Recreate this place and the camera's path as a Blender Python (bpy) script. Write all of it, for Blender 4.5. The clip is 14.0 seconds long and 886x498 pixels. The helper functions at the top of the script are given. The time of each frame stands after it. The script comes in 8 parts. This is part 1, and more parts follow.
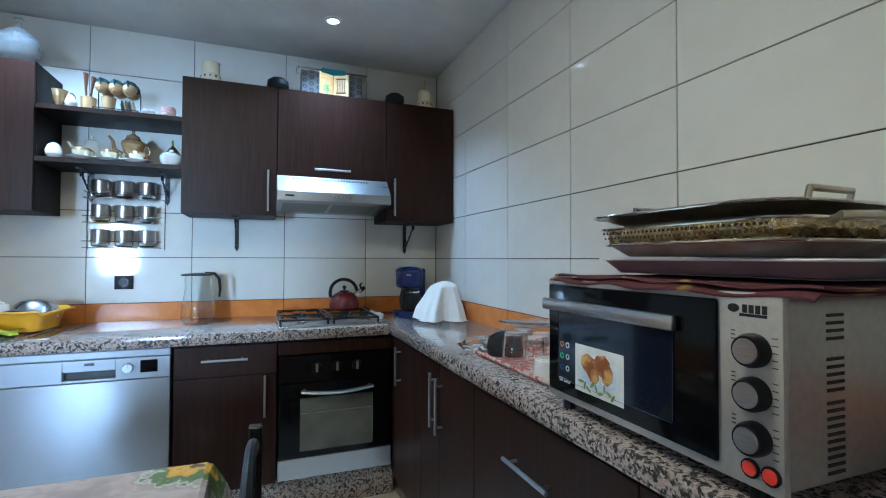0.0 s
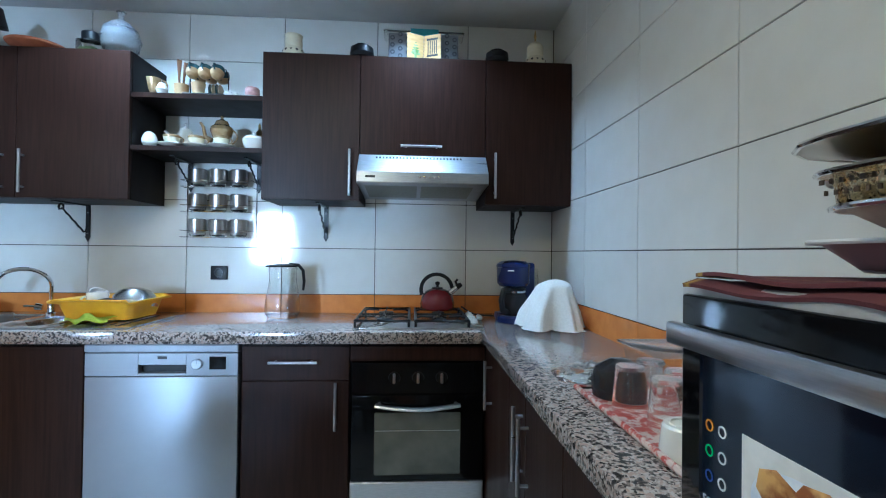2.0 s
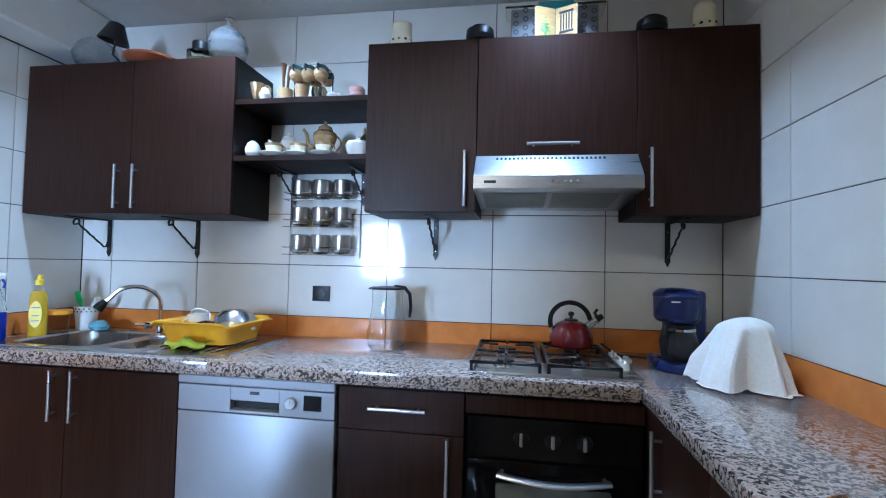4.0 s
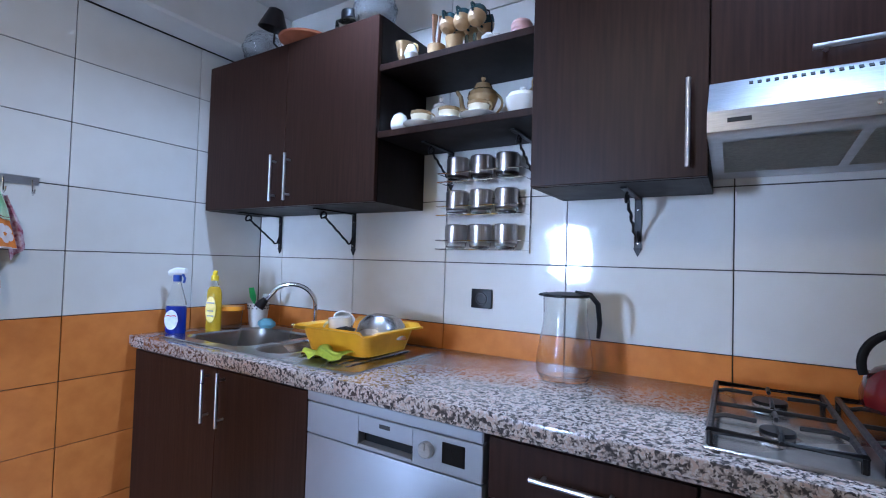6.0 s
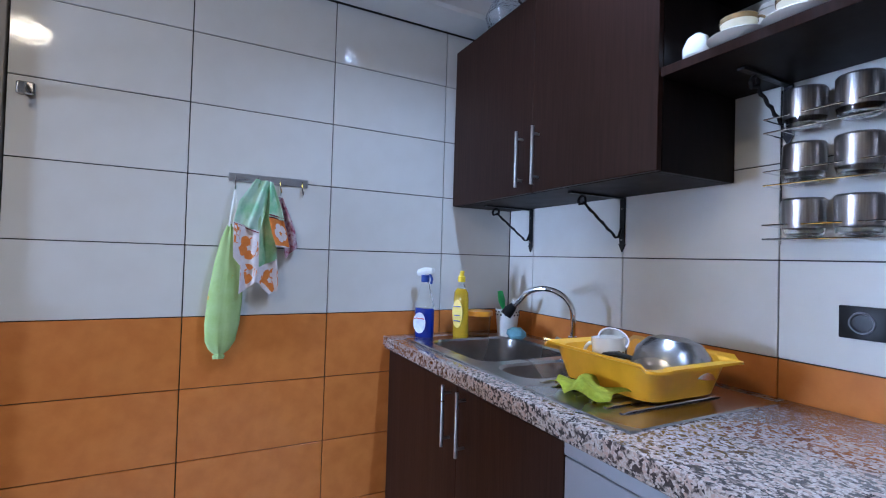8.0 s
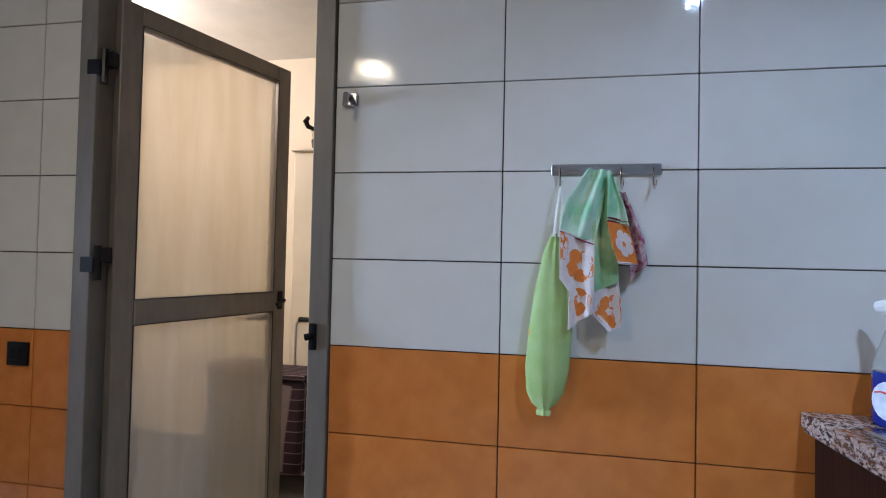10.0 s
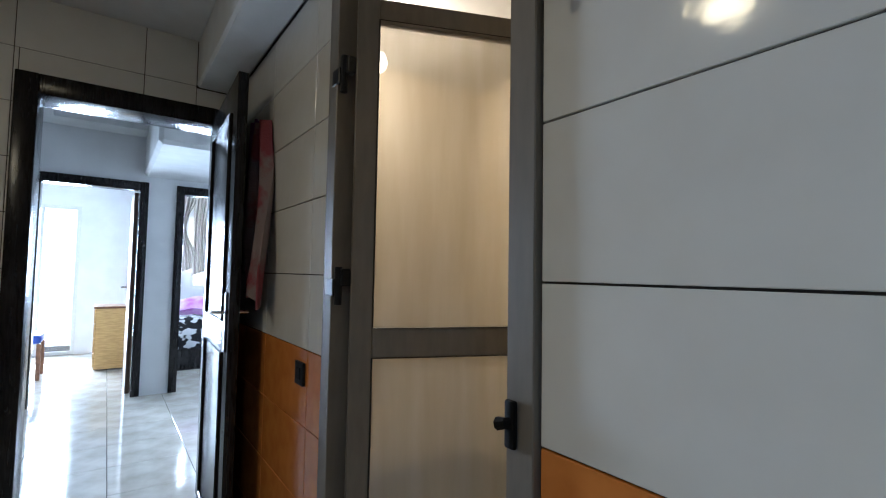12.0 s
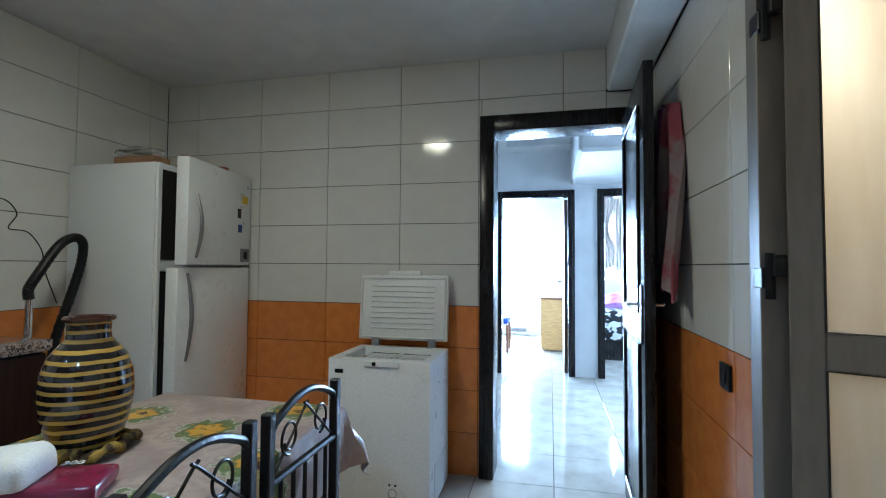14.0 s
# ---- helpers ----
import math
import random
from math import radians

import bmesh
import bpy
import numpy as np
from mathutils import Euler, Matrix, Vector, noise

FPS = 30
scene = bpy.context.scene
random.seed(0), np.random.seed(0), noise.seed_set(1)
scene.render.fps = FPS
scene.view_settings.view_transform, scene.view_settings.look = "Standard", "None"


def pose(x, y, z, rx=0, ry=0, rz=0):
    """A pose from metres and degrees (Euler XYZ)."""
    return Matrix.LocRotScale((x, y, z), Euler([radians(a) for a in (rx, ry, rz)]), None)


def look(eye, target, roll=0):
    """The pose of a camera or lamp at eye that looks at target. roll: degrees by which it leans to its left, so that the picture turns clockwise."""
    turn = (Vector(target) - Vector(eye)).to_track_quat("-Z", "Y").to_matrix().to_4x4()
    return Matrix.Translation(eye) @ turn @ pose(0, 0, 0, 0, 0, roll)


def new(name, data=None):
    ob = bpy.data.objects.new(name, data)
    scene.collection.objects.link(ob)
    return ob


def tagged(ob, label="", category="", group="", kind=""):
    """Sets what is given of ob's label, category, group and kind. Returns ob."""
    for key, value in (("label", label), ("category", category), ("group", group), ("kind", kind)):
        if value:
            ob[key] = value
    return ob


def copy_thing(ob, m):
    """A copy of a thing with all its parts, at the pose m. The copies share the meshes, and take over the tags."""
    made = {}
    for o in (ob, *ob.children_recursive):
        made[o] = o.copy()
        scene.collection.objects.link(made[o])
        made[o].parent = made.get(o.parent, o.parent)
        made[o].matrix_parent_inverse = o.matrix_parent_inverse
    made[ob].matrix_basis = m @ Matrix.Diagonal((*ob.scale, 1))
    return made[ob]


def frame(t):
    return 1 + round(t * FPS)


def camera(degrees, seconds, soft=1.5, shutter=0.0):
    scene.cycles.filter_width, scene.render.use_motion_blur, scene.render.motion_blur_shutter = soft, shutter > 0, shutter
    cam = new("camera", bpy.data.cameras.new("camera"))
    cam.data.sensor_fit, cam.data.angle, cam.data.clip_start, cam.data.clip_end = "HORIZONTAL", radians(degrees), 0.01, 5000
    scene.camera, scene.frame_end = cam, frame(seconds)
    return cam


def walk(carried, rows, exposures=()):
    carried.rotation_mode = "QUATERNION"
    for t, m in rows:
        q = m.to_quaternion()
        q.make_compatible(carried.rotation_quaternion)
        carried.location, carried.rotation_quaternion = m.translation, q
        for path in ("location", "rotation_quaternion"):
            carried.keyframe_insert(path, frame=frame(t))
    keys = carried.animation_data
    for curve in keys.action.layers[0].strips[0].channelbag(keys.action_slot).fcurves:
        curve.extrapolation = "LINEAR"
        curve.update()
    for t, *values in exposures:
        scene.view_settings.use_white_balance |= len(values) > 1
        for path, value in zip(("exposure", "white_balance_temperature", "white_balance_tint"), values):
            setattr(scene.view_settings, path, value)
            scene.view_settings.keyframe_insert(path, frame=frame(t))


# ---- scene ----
cam = camera(87.0, 14.0, soft=1.1)

PATH = [
    (0, (0.878, -3.004, 1.248), (1.598, -1.139, 1.29), 0.2),
    (0.5, (0.977, -2.901, 1.231), (1.519, -0.976, 1.257), 0.4),
    (1, (1.031, -2.759, 1.229), (1.402, -0.794, 1.249), 0.6),
    (1.5, (1.108, -2.663, 1.228), (1.327, -0.675, 1.245), 0.6),
    (2, (1.203, -2.577, 1.232), (1.335, -0.582, 1.25), 0.7),
    (2.2, (1.208, -2.546, 1.238), (1.306, -0.548, 1.247), 0.8),
    (4.3, (1.101, -2.087, 1.269), (0.686, -0.132, 1.337), 1.2),
    (4.5, (1.1, -2.035, 1.269), (0.608, -0.097, 1.326), 1.1),
    (5, (1.067, -1.9, 1.243), (0.404, -0.014, 1.29), 1.4),
    (5.5, (1.022, -1.738, 1.253), (0.173, 0.073, 1.302), 1.7),
    (6, (1.001, -1.621, 1.249), (-0.058, 0.075, 1.306), 1.7),
    (6.5, (0.997, -1.51, 1.249), (-0.253, 0.051, 1.302), 1.4),
    (7, (0.954, -1.444, 1.25), (-0.479, -0.049, 1.288), 1.6),
    (7.5, (0.796, -1.387, 1.233), (-0.815, -0.202, 1.271), 1.7),
    (8, (0.668, -1.314, 1.229), (-1.108, -0.397, 1.27), 1.7),
    (8.5, (0.547, -1.227, 1.228), (-1.352, -0.599, 1.267), 1.8),
    (9, (0.436, -1.244, 1.213), (-1.535, -0.905, 1.26), 1.6),
    (9.2, (0.373, -1.282, 1.224), (-1.615, -1.067, 1.266), 1.6),
    (11.5, (-0.456, -1.332, 1.269), (-1.938, -2.672, 1.369), 0.8),
    (12, (-0.634, -1.355, 1.261), (-1.799, -2.977, 1.366), 1.0),
    (12.5, (-0.672, -1.461, 1.251), (-1.418, -3.314, 1.349), 0.9),
    (13, (-0.682, -1.47, 1.24), (-0.977, -3.445, 1.346), 1.1),
    (13.5, (-0.691, -1.432, 1.231), (-0.596, -3.428, 1.332), 0.9),
    (14, (-0.672, -1.378, 1.238), (-0.224, -3.326, 1.312), 0.4),
]
walk(cam, [(t, look(e, g, r)) for t, e, g, r in PATH], exposures=[(0, -0.05, 5050, 4), (2, -0.05, 5000, 4), (5, -0.05, 5150, 18), (7, -0.36, 5200, 23), (9, -0.34, 5350, 22), (12, -1.05, 5750, 12), (13, -0.65, 5150, 8), (14, -0.35, 5050, 5)])

# ---- world and lights ----
world = bpy.data.worlds.new("world")
scene.world = world
world.use_nodes = True
wn = world.node_tree.nodes
sky = wn.new("ShaderNodeTexSky")
sky.sky_type, sky.sun_disc = "NISHITA", False
sky.sun_elevation, sky.sun_rotation = radians(50), radians(200)
world.node_tree.links.new(sky.outputs[0], wn["Background"].inputs[0])
wn["Background"].inputs[1].default_value = 0.12


def lamp(name, kind, m, watts, colour, size=0.1, size_y=None, shape="DISK"):
    data = bpy.data.lights.new(name, kind)
    data.energy, data.color = watts, colour
    if kind == "AREA":
        data.shape, data.size = shape, size
        if size_y:
            data.size_y = size_y
    elif kind == "SUN":
        data.angle = radians(0.5)
    else:
        data.shadow_soft_size = size
    ob = new(name, data)
    ob.matrix_basis = m
    return ob


COOL, WARM, DAY = (0.62, 0.82, 1.0), (1.0, 0.87, 0.62), (0.66, 0.83, 1.0)
lamp("sun", "SUN", look((0, 0, 0), (0.25, 0.62, -0.74)), 3.0, (1.0, 0.95, 0.88))
DOWNLIGHTS = [(1.21, -0.53), (-0.15, -0.53)]
for dx, dy in DOWNLIGHTS:
    lamp("downlight_lamp", "AREA", look((dx, dy, 2.488), (dx, dy, 0)), 10 if dx > 0 else 18, COOL, 0.05).data.spread = radians(112 if dx > 0 else 134)
lamp("ceiling_lamp_light", "AREA", look((0.46, -2.28, 2.478), (0.46, -2.28, 0)), 21, WARM, 0.24)
lamp("pantry_light", "POINT", pose(-1.75, -3.55, 2.38), 58, (1.0, 0.84, 0.64), 0.06)
lamp("hall_window_light", "AREA", look((-2.85, -5.9, 1.45), (0.2, -4.6, 1.2)), 80, DAY, 1.5, 1.9, "RECTANGLE")
lamp("room_window_light", "AREA", look((0.15, -9.93, 1.1), (-0.72, -4.15, 1.1)), 400, DAY, 0.85, 2.0, "RECTANGLE").data.spread = radians(110)
lamp("bedroom_window_light", "AREA", look((-2.25, -9.80, 1.55), (-0.72, -4.15, 1.2)), 300, DAY, 1.1, 1.15, "RECTANGLE").data.spread = radians(100)


# ---- materials ----
MATS = {}


def mat(name, colour, rough=0.5, metal=0.0, second=None, scale=20.0, stretch=(1, 1, 1), bump=0.0, bump_scale=None,
        rough_var=0.08, rand=0.0, trans=0.0, ior=1.45, coat=0.0, emit=0.0, alpha=1.0, spec=0.5, detail=4.0, low=0.35, high=0.65, sheen=0.0):
    """Principled surface with two scales of noise, bump and per-object variation."""
    m = bpy.data.materials.new(name)
    m.use_nodes = True
    nt = m.node_tree
    N, L = nt.nodes, nt.links
    b = N["Principled BSDF"]
    tc = N.new("ShaderNodeTexCoord")
    mp = N.new("ShaderNodeMapping")
    mp.inputs["Scale"].default_value = stretch
    L.new(tc.outputs["Object"], mp.inputs[0])
    n1 = N.new("ShaderNodeTexNoise")
    n1.inputs["Scale"].default_value, n1.inputs["Detail"].default_value = scale, detail
    L.new(mp.outputs[0], n1.inputs["Vector"])
    n2 = N.new("ShaderNodeTexNoise")
    n2.inputs["Scale"].default_value = scale * 0.13
    L.new(mp.outputs[0], n2.inputs["Vector"])
    ramp = N.new("ShaderNodeValToRGB")
    second = second or tuple(c * 0.86 for c in colour)
    ramp.color_ramp.elements[0].position, ramp.color_ramp.elements[1].position = low, high
    ramp.color_ramp.elements[0].color, ramp.color_ramp.elements[1].color = (*second, 1), (*colour, 1)
    L.new(n1.outputs[0], ramp.inputs[0])
    hue = N.new("ShaderNodeHueSaturation")
    L.new(ramp.outputs[0], hue.inputs["Color"])
    if rand:
        oi = N.new("ShaderNodeObjectInfo")
        mr = N.new("ShaderNodeMapRange")
        mr.inputs[3].default_value, mr.inputs[4].default_value = 1 - rand, 1 + rand
        L.new(oi.outputs["Random"], mr.inputs[0])
        L.new(mr.outputs[0], hue.inputs["Value"])
    L.new(hue.outputs[0], b.inputs["Base Color"])
    rr = N.new("ShaderNodeMapRange")
    rr.inputs[3].default_value, rr.inputs[4].default_value = max(0.0, rough - rough_var), min(1.0, rough + rough_var)
    L.new(n2.outputs[0], rr.inputs[0])
    L.new(rr.outputs[0], b.inputs["Roughness"])
    b.inputs["Metallic"].default_value = metal
    b.inputs["IOR"].default_value = ior
    b.inputs["Specular IOR Level"].default_value = spec
    b.inputs["Transmission Weight"].default_value = trans
    b.inputs["Coat Weight"].default_value = coat
    b.inputs["Coat Roughness"].default_value = 0.08
    b.inputs["Sheen Weight"].default_value = sheen
    b.inputs["Alpha"].default_value = alpha
    if emit:
        b.inputs["Emission Color"].default_value = (*colour, 1)
        b.inputs["Emission Strength"].default_value = emit
    if bump:
        n3 = N.new("ShaderNodeTexNoise")
        n3.inputs["Scale"].default_value = bump_scale or scale
        L.new(mp.outputs[0], n3.inputs["Vector"])
        bp = N.new("ShaderNodeBump")
        bp.inputs["Strength"].default_value, bp.inputs["Distance"].default_value = bump, 0.01
        L.new(n3.outputs[0], bp.inputs["Height"])
        L.new(bp.outputs[0], b.inputs["Normal"])
    MATS[name] = m
    return m


def ramp_mat(name, stops, texture, rough=0.3, coat=0.0, bump=0.0, interp="LINEAR"):
    """A surface coloured by a texture that texture(N, L, coord) builds, through a colour ramp."""
    m = bpy.data.materials.new(name)
    m.use_nodes = True
    nt = m.node_tree
    N, L = nt.nodes, nt.links
    b = N["Principled BSDF"]
    tc = N.new("ShaderNodeTexCoord")
    value = texture(N, L, tc.outputs["Object"])
    ramp = N.new("ShaderNodeValToRGB")
    el = ramp.color_ramp.elements
    ramp.color_ramp.interpolation = interp
    el[0].position, el[0].color = stops[0][0], (*stops[0][1], 1)
    el[1].position, el[1].color = stops[1][0], (*stops[1][1], 1)
    for p, c in stops[2:]:
        el.new(p).color = (*c, 1)
    L.new(value, ramp.inputs[0])
    L.new(ramp.outputs[0], b.inputs["Base Color"])
    b.inputs["Roughness"].default_value = rough
    b.inputs["Coat Weight"].default_value = coat
    b.inputs["Coat Roughness"].default_value = 0.06
    if bump:
        bp = N.new("ShaderNodeBump")
        bp.inputs["Strength"].default_value, bp.inputs["Distance"].default_value = bump, 0.003
        L.new(value, bp.inputs["Height"])
        L.new(bp.outputs[0], b.inputs["Normal"])
    return m


def granite_texture(N, L, co):
    warp = N.new("ShaderNodeTexNoise")
    warp.inputs["Scale"].default_value, warp.inputs["Detail"].default_value = 60, 3
    L.new(co, warp.inputs["Vector"])
    mix = N.new("ShaderNodeMix")
    mix.data_type = "VECTOR"
    mix.inputs[0].default_value = 0.022
    L.new(co, mix.inputs[4])
    L.new(warp.outputs["Color"], mix.inputs[5])
    v = N.new("ShaderNodeTexVoronoi")
    v.inputs["Scale"].default_value = 165
    L.new(mix.outputs[1], v.inputs["Vector"])
    sep = N.new("ShaderNodeSeparateColor")
    L.new(v.outputs["Color"], sep.inputs[0])
    big = N.new("ShaderNodeTexNoise")
    big.inputs["Scale"].default_value, big.inputs["Detail"].default_value = 72, 2
    L.new(co, big.inputs["Vector"])
    add = N.new("ShaderNodeMath")
    add.operation = "MULTIPLY_ADD"
    L.new(big.outputs[0], add.inputs[0])
    add.inputs[1].default_value = 1.1
    m2 = N.new("ShaderNodeMath")
    m2.operation = "MULTIPLY"
    m2.inputs[1].default_value = 0.48
    L.new(sep.outputs[0], m2.inputs[0])
    L.new(m2.outputs[0], add.inputs[2])
    return add.outputs[0]


GRANITE = ramp_mat("granite", [(0.0, (0.018, 0.016, 0.017)), (0.62, (0.050, 0.044, 0.043)), (0.71, (0.17, 0.14, 0.125)), (0.82, (0.36, 0.30, 0.265)),
                               (0.93, (0.47, 0.42, 0.39)), (1.0, (0.38, 0.28, 0.235))], granite_texture, rough=0.16, coat=0.3)
TILE_W = mat("glazed_cream_tile", (0.70, 0.69, 0.655), 0.07, second=(0.675, 0.66, 0.62), scale=9, bump=0.05, bump_scale=26, rough_var=0.03, rand=0.02)
TILE_O = mat("glazed_orange_tile", (0.66, 0.235, 0.052), 0.16, second=(0.58, 0.19, 0.04), scale=14, bump=0.03, bump_scale=6, rough_var=0.05, rand=0.05)
GROUT = mat("dark_grout", (0.06, 0.053, 0.046), 0.9, second=(0.035, 0.031, 0.028), scale=60)
PLASTER = mat("white_ceiling_paint", (0.72, 0.72, 0.71), 0.85, second=(0.66, 0.66, 0.65), scale=6, bump=0.08, bump_scale=40)
HALLPAINT = mat("white_wall_paint", (0.78, 0.78, 0.78), 0.8, scale=4, second=(0.72, 0.72, 0.72), bump=0.05, bump_scale=50)
CREAM = mat("cream_wall_paint", (0.80, 0.74, 0.62), 0.75, second=(0.76, 0.69, 0.57), scale=4, bump=0.08, bump_scale=40)
MARBLE = mat("polished_floor_tile", (0.66, 0.62, 0.55), 0.08, second=(0.50, 0.45, 0.38), scale=5, rough_var=0.04, rand=0.04, detail=8, bump=0.02, bump_scale=8)
WENGE = mat("dark_wenge_laminate", (0.029, 0.0122, 0.0082), 0.38, second=(0.0185, 0.0076, 0.0052), scale=20, stretch=(5, 5, 0.22), bump=0.04, bump_scale=40, spec=0.17, detail=6)
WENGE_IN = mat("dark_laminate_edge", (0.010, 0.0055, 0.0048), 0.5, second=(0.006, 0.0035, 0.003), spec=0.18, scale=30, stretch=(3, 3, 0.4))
BLACKWOOD = mat("black_stained_wood", (0.016, 0.014, 0.014), 0.22, second=(0.007, 0.006, 0.006), scale=25, stretch=(4, 4, 0.4), bump=0.02, bump_scale=60, spec=0.35)
STEEL = mat("brushed_steel", (0.55, 0.56, 0.58), 0.30, 1.0, second=(0.47, 0.48, 0.50), scale=30, stretch=(1, 1, 14), rough_var=0.06)
CHROME = mat("chrome", (0.80, 0.80, 0.80), 0.10, 1.0, scale=20, rough_var=0.05)
SINKSTEEL = mat("satin_sink_steel", (0.50, 0.48, 0.46), 0.26, 1.0, second=(0.40, 0.38, 0.37), scale=14, bump=0.02, rough_var=0.1)
GREYPAINT = mat("silver_grey_enamel", (0.29, 0.305, 0.335), 0.45, 0.45, second=(0.28, 0.295, 0.325), scale=12, rough_var=0.05)
ALU = mat("grey_anodised_aluminium", (0.20, 0.175, 0.145), 0.45, 0.2, second=(0.17, 0.15, 0.125), spec=0.35, scale=40, stretch=(1, 1, 0.2))
BLACKP = mat("black_plastic", (0.007, 0.007, 0.008), 0.38, scale=60, bump=0.02, spec=0.3)
BLACKGLASS = mat("black_oven_glass", (0.004, 0.004, 0.005), 0.10, spec=0.22, scale=8)
IRON = mat("black_wrought_iron", (0.012, 0.012, 0.013), 0.38, 0.2, scale=80, bump=0.15, spec=0.4)
GLASS = mat("clear_glass", (0.96, 0.98, 0.97), 0.02, trans=1.0, ior=1.17, rough_var=0.01, second=(0.94, 0.96, 0.95), coat=0.7)
FROST = mat("streaky_door_glass", (0.88, 0.84, 0.77), 0.05, trans=0.70, ior=1.05, rough_var=0.02, second=(0.80, 0.74, 0.64), scale=3, stretch=(6, 6, 0.7), coat=0.6)
CUTGLASS = mat("cut_glass", (0.93, 0.97, 1.0), 0.06, trans=0.95, ior=1.22, rough_var=0.03, second=(0.88, 0.93, 0.97), scale=60, bump=0.6, bump_scale=70, coat=0.6)
WHITEP = mat("white_plastic", (0.74, 0.74, 0.72), 0.35, scale=30, second=(0.68, 0.68, 0.66), bump=0.02)
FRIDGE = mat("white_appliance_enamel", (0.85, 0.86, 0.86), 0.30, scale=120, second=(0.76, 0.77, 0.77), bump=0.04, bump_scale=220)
# White enamel with shade put into its colour; also freezer grille and lid gasket.
FRIDGE_SIDE = mat("dimmed_white_enamel", (0.74, 0.755, 0.76), 0.38, scale=120, second=(0.70, 0.715, 0.72), bump=0.05, bump_scale=220)
CERAMIC = mat("white_ceramic", (0.78, 0.76, 0.71), 0.16, scale=25, second=(0.73, 0.71, 0.66), coat=0.3)
LIGHTEMIT = mat("cool_lamp_lens", (0.85, 0.93, 1.0), 0.4, emit=30.0)
WARMEMIT = mat("warm_lamp_glass", (1.0, 0.72, 0.10), 0.4, emit=10.0)
SKYBOARD = mat("bright_outdoors", (0.86, 0.93, 1.0), 0.9, emit=4.0)
RUBBER = mat("dark_seal", (0.02, 0.02, 0.02), 0.7, scale=50)


# ---- shapes ----
def shape():
    return bmesh.new()


def box(bm, x0, x1, y0, y1, z0, z1, bev=0.0, seg=1):
    made = bmesh.ops.create_cube(bm, size=1.0, matrix=Matrix.Translation(((x0 + x1) / 2, (y0 + y1) / 2, (z0 + z1) / 2)) @ Matrix.Diagonal((abs(x1 - x0), abs(y1 - y0), abs(z1 - z0), 1)))
    if bev:
        edges = list({e for v in made["verts"] for e in v.link_edges})
        bmesh.ops.bevel(bm, geom=edges, offset=bev, segments=seg, affect="EDGES", profile=0.5)
    return bm


def lathe(bm, profile, c=(0, 0, 0), seg=24, m=None):
    """Turns (radius, height) pairs round the upright through c; closes at radius 0."""
    m = m or Matrix.Translation(c)
    rings = []
    for r, z in profile:
        if r < 1e-5:
            rings.append([bm.verts.new(m @ Vector((0, 0, z)))])
        else:
            rings.append([bm.verts.new(m @ Vector((r * math.cos(2 * math.pi * i / seg), r * math.sin(2 * math.pi * i / seg), z))) for i in range(seg)])
    for a, b in zip(rings, rings[1:]):
        for i in range(seg):
            j = (i + 1) % seg
            q = [a[i % len(a)], a[j % len(a)], b[j % len(b)], b[i % len(b)]]
            u = list(dict.fromkeys(q))
            if len(u) > 2:
                bm.faces.new(u)
    return bm


def tube(bm, pts, r, seg=8, flat=1.0, closed=False):
    """Sweeps a round (or flattened) section along points."""
    pts = [Vector(p) for p in pts]
    n, rings, side = len(pts), [], None
    for i, p in enumerate(pts):
        if closed:
            d = pts[(i + 1) % n] - pts[i - 1]
        else:
            d = pts[min(i + 1, n - 1)] - pts[max(i - 1, 0)]
        d.normalize()
        if side is None:
            side = d.orthogonal().normalized() if abs(d.z) > 0.99 else d.cross(Vector((0, 0, 1))).normalized()
        side = (side - d * side.dot(d)).normalized()
        up = d.cross(side)
        rr = r[i] if isinstance(r, (list, tuple)) else r
        rings.append([bm.verts.new(p + side * (rr * math.cos(2 * math.pi * k / seg)) + up * (rr * flat * math.sin(2 * math.pi * k / seg))) for k in range(seg)])
    for i in range(n if closed else n - 1):
        a, b = rings[i], rings[(i + 1) % n]
        for k in range(seg):
            bm.faces.new((a[k], a[(k + 1) % seg], b[(k + 1) % seg], b[k]))
    if not closed:
        bm.faces.new(list(reversed(rings[0])))
        bm.faces.new(rings[-1])
    return bm


def rod(bm, a, b, r, seg=10):
    return tube(bm, [a, b], r, seg)


def sheet(bm, f, nu, nv, thick=0.0):
    """A grid of f(u, v) points, u and v from 0 to 1, with thickness."""
    g = [[bm.verts.new(f(i / nu, j / nv)) for j in range(nv + 1)] for i in range(nu + 1)]
    faces = [bm.faces.new((g[i][j], g[i + 1][j], g[i + 1][j + 1], g[i][j + 1])) for i in range(nu) for j in range(nv)]
    if thick:
        bmesh.ops.recalc_face_normals(bm, faces=faces)
        bmesh.ops.solidify(bm, geom=faces, thickness=thick)
    return bm


def arc(c, r, a0, a1, n, axis="y"):
    """Points on an arc in the plane that faces the axis; degrees."""
    out = []
    for i in range(n + 1):
        a = radians(a0 + (a1 - a0) * i / n)
        u, v = r * math.cos(a), r * math.sin(a)
        out.append(Vector(c) + (Vector((u, 0, v)) if axis == "y" else Vector((0, u, v)) if axis == "x" else Vector((u, v, 0))))
    return out


WORLD = {}


def mesh_of(name, bm, material, smooth=True):
    bmesh.ops.recalc_face_normals(bm, faces=bm.faces)
    if smooth:
        for f in bm.faces:
            f.smooth = True
        for e in bm.edges:
            if len(e.link_faces) == 2 and e.calc_face_angle(0) > 0.5:
                e.smooth = False
    me = bpy.data.meshes.new(name)
    bm.to_mesh(me)
    bm.free()
    me.materials.append(material)
    return me


